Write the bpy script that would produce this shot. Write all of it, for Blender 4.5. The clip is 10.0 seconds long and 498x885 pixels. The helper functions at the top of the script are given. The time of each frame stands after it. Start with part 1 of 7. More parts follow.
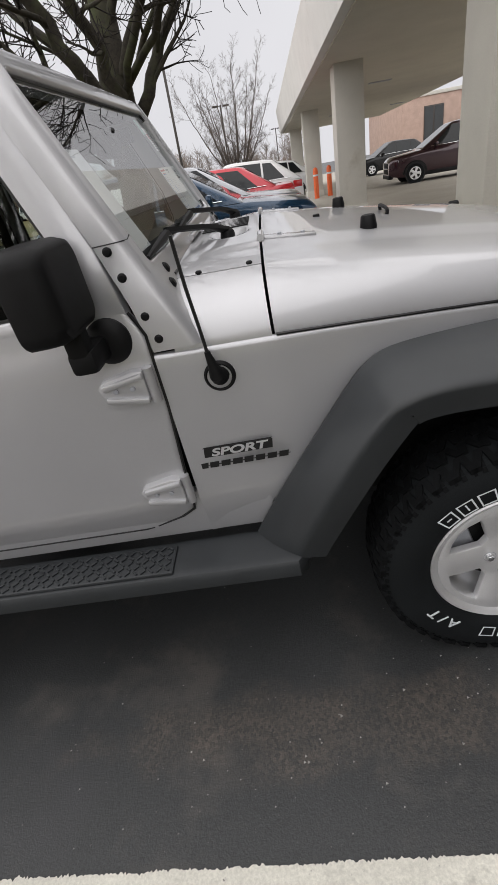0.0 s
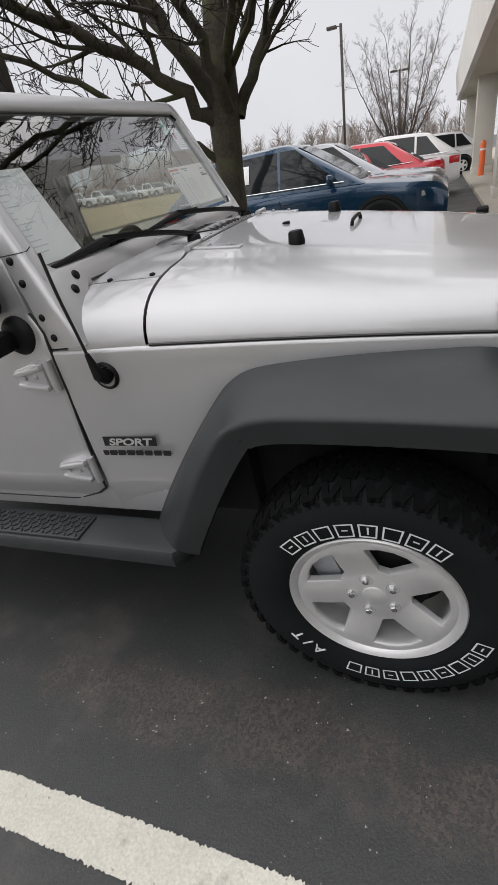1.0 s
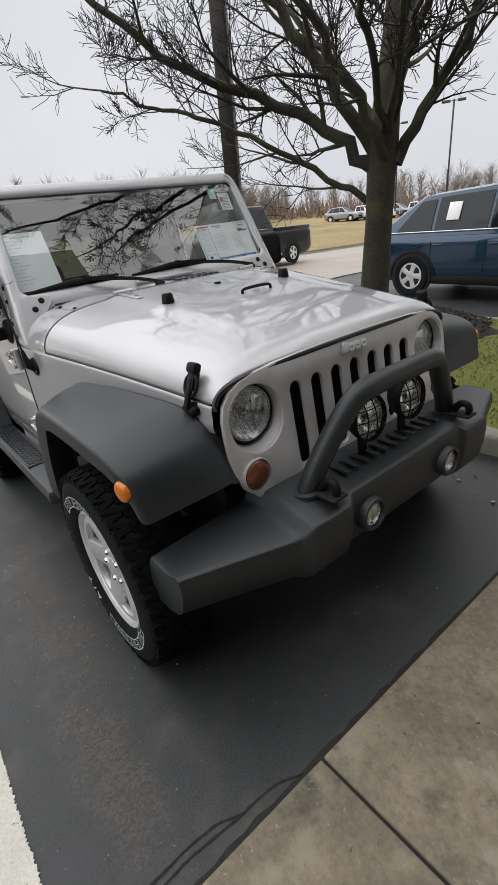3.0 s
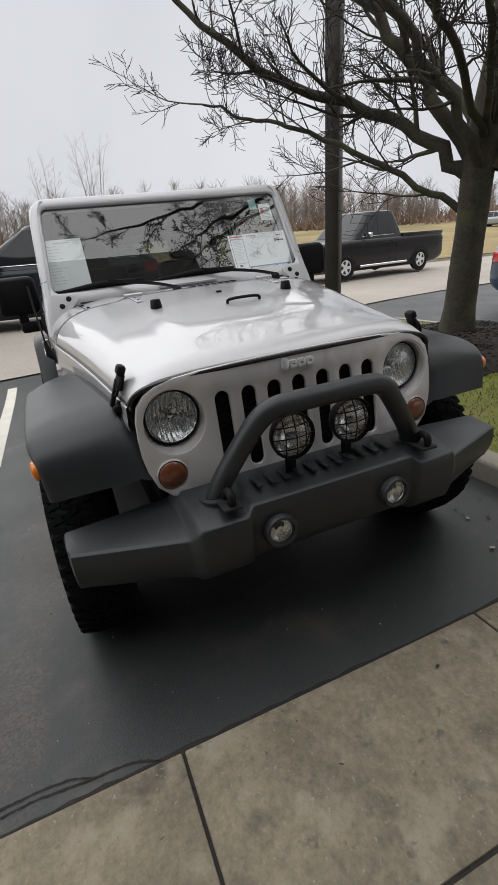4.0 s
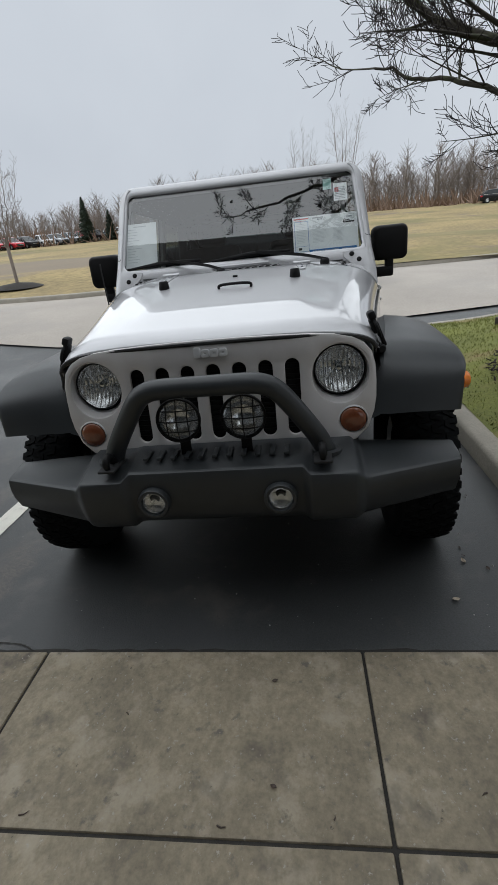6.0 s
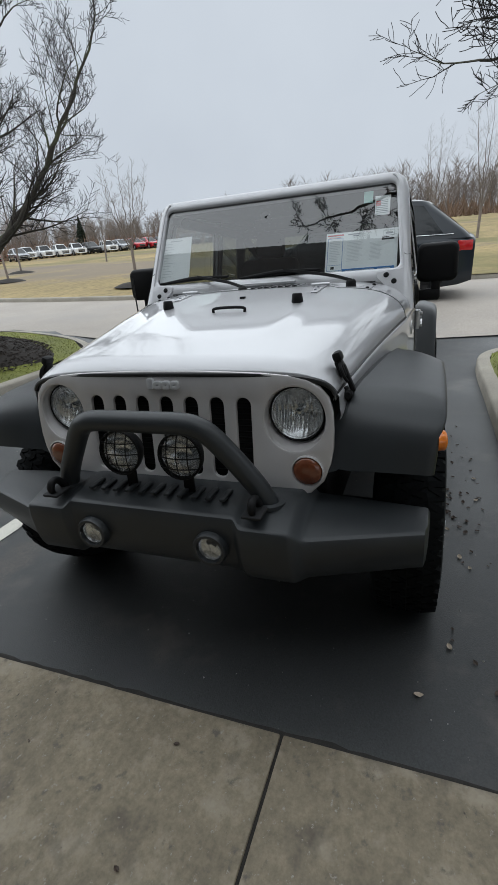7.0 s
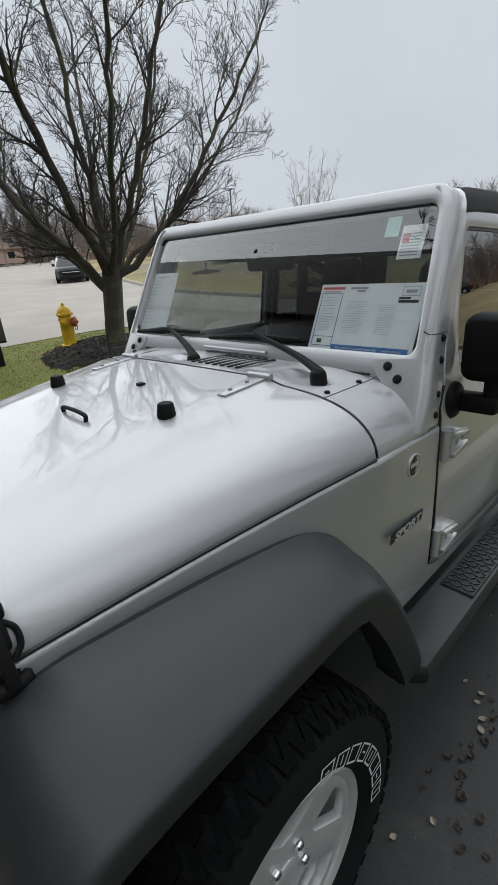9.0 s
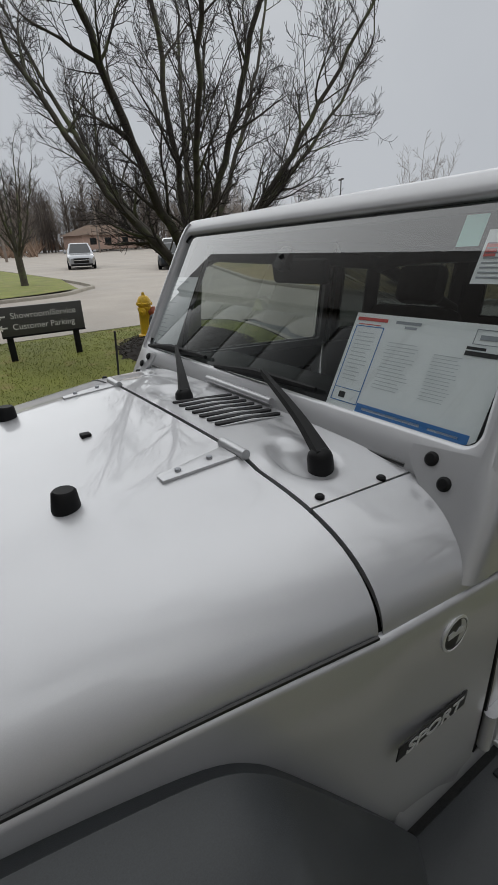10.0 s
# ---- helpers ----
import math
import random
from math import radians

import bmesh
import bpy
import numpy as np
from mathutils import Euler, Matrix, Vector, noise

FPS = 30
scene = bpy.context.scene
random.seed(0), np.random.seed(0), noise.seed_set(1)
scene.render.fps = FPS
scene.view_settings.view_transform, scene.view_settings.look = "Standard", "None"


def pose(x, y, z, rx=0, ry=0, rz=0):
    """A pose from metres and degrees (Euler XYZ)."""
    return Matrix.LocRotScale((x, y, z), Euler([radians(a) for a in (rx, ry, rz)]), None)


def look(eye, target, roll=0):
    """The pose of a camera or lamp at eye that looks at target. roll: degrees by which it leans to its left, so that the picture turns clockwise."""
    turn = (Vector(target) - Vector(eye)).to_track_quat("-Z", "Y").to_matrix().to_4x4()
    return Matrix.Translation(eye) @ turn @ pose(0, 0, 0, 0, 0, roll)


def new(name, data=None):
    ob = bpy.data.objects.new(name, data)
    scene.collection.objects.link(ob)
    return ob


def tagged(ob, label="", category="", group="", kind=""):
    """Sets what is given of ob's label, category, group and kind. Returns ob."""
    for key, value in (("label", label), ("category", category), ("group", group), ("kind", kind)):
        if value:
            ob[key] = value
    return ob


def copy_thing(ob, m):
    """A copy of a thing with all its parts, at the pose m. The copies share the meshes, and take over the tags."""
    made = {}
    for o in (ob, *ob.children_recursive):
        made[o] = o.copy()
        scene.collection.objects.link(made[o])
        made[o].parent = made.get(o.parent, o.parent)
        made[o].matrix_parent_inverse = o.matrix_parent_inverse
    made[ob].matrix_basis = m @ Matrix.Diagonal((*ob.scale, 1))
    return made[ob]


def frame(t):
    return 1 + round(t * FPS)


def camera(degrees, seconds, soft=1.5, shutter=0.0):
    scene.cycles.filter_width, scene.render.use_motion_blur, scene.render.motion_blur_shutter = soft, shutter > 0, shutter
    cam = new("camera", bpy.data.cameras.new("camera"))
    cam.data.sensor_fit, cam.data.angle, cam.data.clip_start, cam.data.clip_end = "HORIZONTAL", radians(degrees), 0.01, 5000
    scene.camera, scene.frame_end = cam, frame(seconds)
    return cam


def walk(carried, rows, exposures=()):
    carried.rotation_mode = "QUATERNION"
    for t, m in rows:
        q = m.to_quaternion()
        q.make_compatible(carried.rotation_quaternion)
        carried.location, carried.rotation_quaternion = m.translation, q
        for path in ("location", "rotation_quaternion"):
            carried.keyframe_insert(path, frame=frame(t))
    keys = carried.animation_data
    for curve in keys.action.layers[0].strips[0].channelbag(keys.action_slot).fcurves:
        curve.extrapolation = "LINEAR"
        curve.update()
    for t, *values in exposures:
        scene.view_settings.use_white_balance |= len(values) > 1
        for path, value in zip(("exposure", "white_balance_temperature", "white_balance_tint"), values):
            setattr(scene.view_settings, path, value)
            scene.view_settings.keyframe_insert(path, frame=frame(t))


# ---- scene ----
cam = camera(56.4, 10.0)
PATH = [
    (0, (-0.527, -1.894, 1.512), (-0.777, -0.197, 0.483), -13.9),
    (0.5, (-0.181, -1.873, 1.51), (-0.689, -0.211, 0.52), -14.1),
    (1, (0.172, -1.801, 1.477), (-0.593, -0.246, 0.479), -13.7),
    (1.5, (0.56, -1.802, 1.442), (-0.412, -0.368, 0.441), -13.5),
    (2, (0.877, -1.683, 1.429), (-0.284, -0.348, 0.496), -12.5),
    (2.5, (1.193, -1.484, 1.466), (-0.145, -0.275, 0.601), -10.5),
    (2.7, (1.334, -1.414, 1.464), (-0.066, -0.259, 0.625), -9.7),
    (3.8, (1.839, -0.851, 1.404), (0.133, -0.108, 0.669), -7.4),
    (4, (1.896, -0.76, 1.408), (0.152, -0.11, 0.675), -7.0),
    (4.5, (2.119, -0.531, 1.396), (0.3, -0.113, 0.678), -6.5),
    (5, (2.181, -0.267, 1.38), (0.329, -0.063, 0.653), -6.1),
    (5.5, (2.129, 0.011, 1.384), (0.274, -0.014, 0.638), -6.0),
    (6, (2.129, 0.331, 1.362), (0.288, 0.087, 0.621), -6.0),
    (6.2, (2.13, 0.431, 1.399), (0.298, 0.124, 0.659), -5.6),
    (7.3, (1.663, 1.011, 1.415), (-0.015, 0.167, 0.727), -4.5),
    (7.5, (1.553, 1.105, 1.426), (-0.076, 0.168, 0.743), -4.2),
    (8, (1.245, 1.211, 1.445), (-0.304, 0.129, 0.789), -3.7),
    (8.5, (0.838, 1.235, 1.486), (-0.609, 0.027, 0.819), -3.5),
    (9, (0.456, 1.316, 1.601), (-0.874, -0.009, 0.912), -3.0),
    (9.5, (0.198, 1.224, 1.639), (-1.026, -0.2, 0.95), -2.0),
    (10, (-0.096, 1.112, 1.651), (-1.143, -0.436, 0.941), -0.7),
]
# The car's own plane leans a little against the level of the land round it.
LEVEL = Vector((0.052, 0.030, 1.0)).rotation_difference(Vector((0, 0, 1))).to_matrix().to_4x4()
walk(cam, [(t, LEVEL @ look(eye, target, roll)) for t, eye, target, roll in PATH], [(0.0, 0.25, 6600, 12), (2.5, 0.25, 6450, 10), (4.5, 0.16, 6480, 10), (6.0, 0.03, 6120, 7), (7.5, 0.08, 6020, 6), (8.5, 0.08, 6080, 6), (9.5, 0.0, 6250, 7), (10.0, -0.26, 6350, 8)])

# ---- light: an overcast winter day ----
world = bpy.data.worlds.new("overcast_sky")
scene.world = world
world.use_nodes = True
wn, wl = world.node_tree.nodes, world.node_tree.links
sky = wn.new("ShaderNodeTexSky")
sky.sky_type, sky.sun_disc, sky.sun_elevation, sky.sun_rotation = "NISHITA", False, radians(69), radians(206)
sky.air_density, sky.dust_density = 1.0, 3.0
pale = wn.new("ShaderNodeHueSaturation")
pale.inputs["Saturation"].default_value = 0.12
wl.new(sky.outputs[0], pale.inputs["Color"])
cloud = wn.new("ShaderNodeTexNoise")
cloud.inputs["Scale"].default_value, cloud.inputs["Detail"].default_value = 1.6, 5.0
ramp = wn.new("ShaderNodeValToRGB")
ramp.color_ramp.elements[0].position, ramp.color_ramp.elements[0].color = 0.3, (6.0, 6.15, 6.55, 1)
ramp.color_ramp.elements[1].position, ramp.color_ramp.elements[1].color = 0.7, (7.3, 7.4, 7.7, 1)
wl.new(cloud.outputs["Fac"], ramp.inputs[0])
veil = wn.new("ShaderNodeMixRGB")
veil.inputs[0].default_value = 0.93
wl.new(pale.outputs[0], veil.inputs[1])
wl.new(ramp.outputs[0], veil.inputs[2])
wl.new(veil.outputs[0], wn["Background"].inputs[0])
wn["Background"].inputs[1].default_value = 0.096
sun = new("sun", bpy.data.lights.new("sun", "SUN"))
sun.data.energy, sun.data.angle, sun.data.color = 2.8, radians(150), (1.0, 0.985, 0.96)
sun.matrix_world = look((-5, -10, 30), (0, 0, 0))


# ---- mesh helpers ----
def part(name, bm, material, parent=None, label="", angle=38):
    """Links a bmesh as one mesh object, shaded smooth but for edges sharper than angle."""
    bmesh.ops.recalc_face_normals(bm, faces=bm.faces)
    limit = radians(angle)
    for f in bm.faces:
        f.smooth = True
    for e in bm.edges:
        if len(e.link_faces) == 2 and e.calc_face_angle(0) > limit:
            e.smooth = False
    me = bpy.data.meshes.new(name)
    bm.to_mesh(me)
    bm.free()
    me.materials.append(material)
    ob = new(name, me)
    if parent:
        ob.parent = parent
    if label:
        ob["label"] = label
    return ob


def raw(name, verts, faces, material, parent=None, smooth=True):
    """The same from plain lists, for meshes of many pieces."""
    me = bpy.data.meshes.new(name)
    me.from_pydata(verts, [], faces)
    me.polygons.foreach_set("use_smooth", [smooth] * len(me.polygons))
    me.materials.append(material)
    ob = new(name, me)
    if parent:
        ob.parent = parent
    return ob


def root(name, m, label, category, group=""):
    ob = new(name)
    ob.matrix_world = m
    return tagged(ob, label, category, group)


def box(bm, lo, hi, bevel=0.0, m=None, seg=2):
    """An upright box between two corners, with rounded edges."""
    lo, hi = Vector(lo), Vector(hi)
    mid, size = (lo + hi) / 2, hi - lo
    mm = Matrix.Translation(mid) @ Matrix.Diagonal((*size, 1))
    if m is not None:
        mm = m @ mm
    made = bmesh.ops.create_cube(bm, size=1, matrix=mm)["verts"]
    if bevel > 0:
        edges = list({e for v in made for e in v.link_edges})
        bmesh.ops.bevel(bm, geom=edges, offset=bevel, segments=seg, affect="EDGES", profile=0.5)
    return bm


def B(lo, hi, bevel=0.0, m=None):
    return box(bmesh.new(), lo, hi, bevel, m)


def loft(bm, rows, around=False, caps=False):
    """Quads between rows of points; around closes every row on itself."""
    made = [[bm.verts.new(p) for p in row] for row in rows]
    n = len(made[0])
    for a, b in zip(made, made[1:]):
        for i in range(n if around else n - 1):
            j = (i + 1) % n
            bm.faces.new((a[i], a[j], b[j], b[i]))
    if caps:
        bm.faces.new(made[0][::-1])
        bm.faces.new(made[-1])
    return made


def tube(bm, pts, radius, n=10, caps=True):
    """A round bar along points; radius is one number or one a point."""
    pts = [Vector(p) for p in pts]
    rs = radius if isinstance(radius, (list, tuple)) else [radius] * len(pts)
    rows, side = [], None
    for i, p in enumerate(pts):
        d = (pts[min(i + 1, len(pts) - 1)] - pts[max(i - 1, 0)]).normalized()
        if side is None:
            side = d.orthogonal().normalized()
        side = (side - d * side.dot(d)).normalized()
        up = d.cross(side)
        rows.append([p + rs[i] * (math.cos(a) * side + math.sin(a) * up) for a in [2 * math.pi * k / n for k in range(n)]])
    loft(bm, rows, around=True, caps=caps)
    return bm


def lathe(bm, profile, n=32, m=None, caps=False):
    """Turns (radius, height) pairs round the z axis, then moves them by m."""
    m = m or Matrix()
    rows = [[m @ Vector((r * math.cos(2 * math.pi * k / n), r * math.sin(2 * math.pi * k / n), h)) for k in range(n)] for r, h in profile]
    loft(bm, rows, around=True, caps=caps)
    return bm


def smooth_line(pts, steps=6):
    """A Catmull-Rom curve through points."""
    pts = [Vector(p) for p in pts]
    ext = [2 * pts[0] - pts[1], *pts, 2 * pts[-1] - pts[-2]]
    out = []
    for i in range(1, len(ext) - 2):
        a, b, c, d = ext[i - 1:i + 3]
        for k in range(steps):
            s = k / steps
            out.append(0.5 * (2 * b + (c - a) * s + (2 * a - 5 * b + 4 * c - d) * s * s + (3 * b - a - 3 * c + d) * s ** 3))
    return out + [pts[-1]]


def plate(bm, outer, holes, place, thick, edge=0.0):
    """A flat sheet with holes. place(u, v, w) lays the sheet's plane and its depth into space."""
    loops, edges = [], []
    for ring in [outer, *holes]:
        vs = [bm.verts.new(place(u, v, 0)) for u, v in ring]
        loops.append(vs)
        edges += [bm.edges.new((vs[i], vs[(i + 1) % len(vs)])) for i in range(len(vs))]
    bmesh.ops.triangle_fill(bm, use_beauty=True, use_dissolve=False, edges=edges)
    for ring, vs in zip([outer, *holes], loops):
        n, last = len(ring), vs
        cu, cv = sum(p[0] for p in ring) / n, sum(p[1] for p in ring) / n
        sign = 1 if ring is outer else -1
        steps = [(edge * 0.7, edge * 0.3), (edge, edge), (edge, thick)] if edge else [(0, thick)]
        for grow, depth in steps:
            nxt = []
            for i, (u, v) in enumerate(ring):
                au, av = ring[i - 1]
                bu, bv = ring[(i + 1) % n]
                nu, nv = bv - av, au - bu
                q = math.hypot(nu, nv) or 1
                nu, nv = nu / q, nv / q
                if nu * (u - cu) + nv * (v - cv) < 0:
                    nu, nv = -nu, -nv
                nxt.append(bm.verts.new(place(u + sign * grow * nu, v + sign * grow * nv, depth)))
            for i in range(n):
                j = (i + 1) % n
                bm.faces.new((last[i], last[j], nxt[j], nxt[i]))
            last = nxt
    return bm


def ring2(cx, cy, r, n=24, ry=None):
    ry = ry or r
    return [(cx + r * math.cos(2 * math.pi * k / n), cy + ry * math.sin(2 * math.pi * k / n)) for k in range(n)]


def rounded(x0, x1, y0, y1, r, n=5):
    """A rectangle with round corners, anticlockwise."""
    out = []
    for cx, cy, a in ((x1 - r, y0 + r, -90), (x1 - r, y1 - r, 0), (x0 + r, y1 - r, 90), (x0 + r, y0 + r, 180)):
        out += [(cx + r * math.cos(radians(a + 90 * k / n)), cy + r * math.sin(radians(a + 90 * k / n))) for k in range(n + 1)]
    return out


def lettering(text, size, material, m, parent=None, name="lettering", depth=0.001, spread=1.0, slant=0.0, bold=0.0):
    """Words as a mesh, in the built-in font."""
    cu = bpy.data.curves.new(name, "FONT")
    cu.body, cu.size, cu.extrude, cu.align_x, cu.align_y = text, size, depth, "CENTER", "CENTER"
    cu.space_character, cu.shear, cu.offset = spread, slant, bold
    tmp = bpy.data.objects.new(name, cu)
    scene.collection.objects.link(tmp)
    me = bpy.data.meshes.new_from_object(tmp.evaluated_get(bpy.context.evaluated_depsgraph_get()))
    bpy.data.objects.remove(tmp)
    bpy.data.curves.remove(cu)
    me.name = name
    me.transform(m)
    me.materials.clear()
    me.materials.append(material)
    ob = new(name, me)
    if parent:
        ob.parent = parent
    return ob


def clampf(v, a=0.0, b=1.0):
    return max(a, min(b, v))


def ease(v):
    v = clampf(v)
    return v * v * (3 - 2 * v)


def G(x, y):
    """The height of the paved ground: a leaning plane under the car, level further off."""
    w = ease((9.0 - abs(x + 0.5)) / 5.0) * ease((7.5 - abs(y)) / 5.0)
    return (0.052 * x + 0.030 * y) * w


# ---- materials ----
def mat(name, color, rough=0.6, metal=0.0, vary=0.12, scale=8.0, fine=0.0, fine_scale=200.0, bump=0.0, bump_scale=300.0, coat=0.0, spots=None, spec=0.5, rvary=0.1):
    """A surface with drift of tone at two scales, fine relief and, as asked, spots of a second colour."""
    m = bpy.data.materials.new(name)
    m.use_nodes = True
    n, l = m.node_tree.nodes, m.node_tree.links
    p = n["Principled BSDF"]
    p.inputs["Metallic"].default_value = metal
    p.inputs["Coat Weight"].default_value = coat
    p.inputs["Coat Roughness"].default_value = 0.03
    p.inputs["Specular IOR Level"].default_value = spec
    co = n.new("ShaderNodeTexCoord")

    def tex(s, detail=4.0, rough_=0.6):
        t = n.new("ShaderNodeTexNoise")
        t.inputs["Scale"].default_value, t.inputs["Detail"].default_value, t.inputs["Roughness"].default_value = s, detail, rough_
        l.new(co.outputs["Object"], t.inputs["Vector"])
        return t
    big = tex(scale)
    lo = tuple(c * (1 - vary) for c in color)
    hi = tuple(min(1.0, c * (1 + vary)) for c in color)
    r = n.new("ShaderNodeValToRGB")
    r.color_ramp.elements[0].position, r.color_ramp.elements[1].position = 0.3, 0.7
    r.color_ramp.elements[0].color, r.color_ramp.elements[1].color = (*lo, 1), (*hi, 1)
    l.new(big.outputs["Fac"], r.inputs[0])
    out = r.outputs[0]
    if fine:
        f = tex(fine_scale, 3.0, 0.7)
        fr = n.new("ShaderNodeValToRGB")
        fr.color_ramp.elements[0].position, fr.color_ramp.elements[1].position = 0.3, 0.7
        a, b = 1 - fine, 1 + fine
        fr.color_ramp.elements[0].color, fr.color_ramp.elements[1].color = (a, a, a, 1), (b, b, b, 1)
        l.new(f.outputs["Fac"], fr.inputs[0])
        mx = n.new("ShaderNodeMixRGB")
        mx.blend_type, mx.inputs[0].default_value = "MULTIPLY", 1.0
        l.new(out, mx.inputs[1])
        l.new(fr.outputs[0], mx.inputs[2])
        out = mx.outputs[0]
    for s in spots or ():
        colour, s_scale, at, width = s
        t = tex(s_scale, 5.0, 0.65)
        sr = n.new("ShaderNodeValToRGB")
        sr.color_ramp.elements[0].position, sr.color_ramp.elements[1].position = at, min(1.0, at + width)
        sr.color_ramp.elements[0].color, sr.color_ramp.elements[1].color = (0, 0, 0, 1), (1, 1, 1, 1)
        l.new(t.outputs["Fac"], sr.inputs[0])
        mx = n.new("ShaderNodeMixRGB")
        l.new(sr.outputs[0], mx.inputs[0])
        l.new(out, mx.inputs[1])
        mx.inputs[2].default_value = (*colour, 1)
        out = mx.outputs[0]
    l.new(out, p.inputs["Base Color"])
    mr = n.new("ShaderNodeMapRange")
    mr.inputs["To Min"].default_value, mr.inputs["To Max"].default_value = max(0.02, rough - rvary), min(1.0, rough + rvary)
    l.new(big.outputs["Fac"], mr.inputs["Value"])
    l.new(mr.outputs[0], p.inputs["Roughness"])
    if bump:
        bt = tex(bump_scale, 3.0, 0.6)
        bn = n.new("ShaderNodeBump")
        bn.inputs["Strength"].default_value, bn.inputs["Distance"].default_value = bump, 0.002
        l.new(bt.outputs["Fac"], bn.inputs["Height"])
        l.new(bn.outputs[0], p.inputs["Normal"])
    return m


def glass(name, color=(0.9, 0.95, 0.94), gloss=1.0, rough=0.0):
    """Thin clear or tinted sheet: lets light through and mirrors by its angle."""
    m = bpy.data.materials.new(name)
    m.use_nodes = True
    n, l = m.node_tree.nodes, m.node_tree.links
    n.remove(n["Principled BSDF"])
    clear, shine, mix, fres = n.new("ShaderNodeBsdfTransparent"), n.new("ShaderNodeBsdfGlossy"), n.new("ShaderNodeMixShader"), n.new("ShaderNodeFresnel")
    clear.inputs["Color"].default_value = (*color, 1)
    shine.inputs["Roughness"].default_value = rough
    fres.inputs["IOR"].default_value = 1.5
    boost = n.new("ShaderNodeMath")
    boost.operation, boost.use_clamp = "MULTIPLY", True
    boost.inputs[1].default_value = gloss
    l.new(fres.outputs[0], boost.inputs[0])
    cap = n.new("ShaderNodeMath")
    cap.operation, cap.inputs[1].default_value = "MINIMUM", 0.45
    l.new(boost.outputs[0], cap.inputs[0])
    l.new(cap.outputs[0], mix.inputs[0])
    l.new(clear.outputs[0], mix.inputs[1])
    l.new(shine.outputs[0], mix.inputs[2])
    l.new(mix.outputs[0], n["Material Output"].inputs[0])
    return m


SILVER = mat("silver_paint", (0.525, 0.525, 0.54), 0.46, 0.58, 0.03, 3, 0.05, 900, 0.0, 900, coat=1.0, rvary=0.03)
GRILLE = mat("silver_grille_paint", (0.60, 0.58, 0.575), 0.46, 0.42, 0.03, 3, 0.05, 900, coat=0.3, rvary=0.03)
FLARE = mat("grained_black_plastic", (0.0225, 0.0255, 0.0280), 0.42, 0, 0.16, 5, 0.18, 500, 0.12, 700, spec=0.5, rvary=0.06)
BLACK = mat("black_plastic", (0.007, 0.007, 0.0075), 0.55, 0, 0.15, 9, 0.1, 300, 0.1, 500, spec=0.2)
DARK = mat("dark_underbody", (0.010, 0.010, 0.011), 0.8, 0, 0.2, 6, 0.2, 60)
RUBBER = mat("tyre_rubber", (0.009, 0.0105, 0.0115), 0.80, 0, 0.2, 7, 0.2, 250, 0.2, 400, spec=0.16)
# darker copy of the tyre rubber: shade under the flare put into its colour
SHADED_TREAD = mat("shaded_tread_rubber", (0.0055, 0.0060, 0.0065), 0.85, 0, 0.3, 9, 0.3, 120, 0.3, 200, spec=0.10)
ALLOY = mat("painted_alloy", (0.70, 0.70, 0.71), 0.38, 0.55, 0.05, 9, 0.06, 500, 0.03, 600, rvary=0.05)
CHROME = mat("chrome", (0.75, 0.76, 0.77), 0.12, 1.0, 0.04, 20, rvary=0.04)
WHITE_INK = mat("white_rubber_letters", (0.66, 0.70, 0.72), 0.6, 0, 0.08, 40)
BLACK_INK = mat("black_decal", (0.012, 0.012, 0.012), 0.35, 0, 0.1, 20)
PAPER = mat("white_paper", (0.92, 0.92, 0.93), 0.55, 0, 0.03, 12)
PALE_INK = mat("pale_grey_print", (0.62, 0.63, 0.66), 0.6, 0, 0.1, 60)
GREY_INK = mat("grey_print", (0.36, 0.37, 0.40), 0.6, 0, 0.1, 60)
BLUE_INK = mat("blue_print", (0.05, 0.20, 0.52), 0.5, 0, 0.05, 30)
RED_INK = mat("red_print", (0.65, 0.10, 0.09), 0.5, 0, 0.1, 60)
AMBER = mat("amber_lens", (0.75, 0.20, 0.015), 0.15, 0, 0.12, 60, bump=0.2, bump_scale=90, coat=0.5)
BROWN_LENS = mat("brown_lens", (0.16, 0.05, 0.022), 0.12, 0, 0.15, 60, bump=0.2, bump_scale=90, coat=0.6)
GLASS = glass("window_glass", (0.90, 0.945, 0.94), 3.4)
DOORGLASS = glass("door_glass", (0.62, 0.67, 0.65), 2.0)
TINTED = glass("tinted_glass", (0.12, 0.14, 0.14), 1.0)
LENS = glass("clear_lens", (0.96, 0.97, 0.97), 0.6, 0.02)
REFLECTOR = mat("reflector", (0.78, 0.78, 0.79), 0.16, 0.85, 0.15, 45, 0.20, 140, 0.25, 70, rvary=0.05)
for m_, ior in ((SILVER, 1.5), (GRILLE, 1.5)):
    m_.node_tree.nodes["Principled BSDF"].inputs["Coat IOR"].default_value = ior
CLOTH = mat("dark_seat_cloth", (0.035, 0.035, 0.037), 0.85, 0, 0.2, 20, 0.2, 400)
CANVAS = mat("black_soft_top", (0.022, 0.022, 0.024), 0.8, 0, 0.2, 5, 0.2, 500, 0.3, 500)

# ---- ground ----
ASPHALT = mat("sealed_asphalt", (0.031, 0.0328, 0.0335), 0.50, 0, 0.20, 1.1, 0.30, 140, 0.7, 170, spots=[((0.062, 0.058, 0.054), 2.6, 0.55, 0.14), ((0.036, 0.037, 0.039), 1.9, 0.56, 0.16), ((0.035, 0.035, 0.035), 46, 0.60, 0.05), ((0.17, 0.16, 0.145), 90, 0.69, 0.04)], rvary=0.2)
ROADWAY = mat("pale_concrete_road", (0.335, 0.300, 0.262), 0.85, 0, 0.12, 0.5, 0.12, 30, 0.3, 80, spots=[((0.29, 0.27, 0.25), 0.35, 0.52, 0.25)])
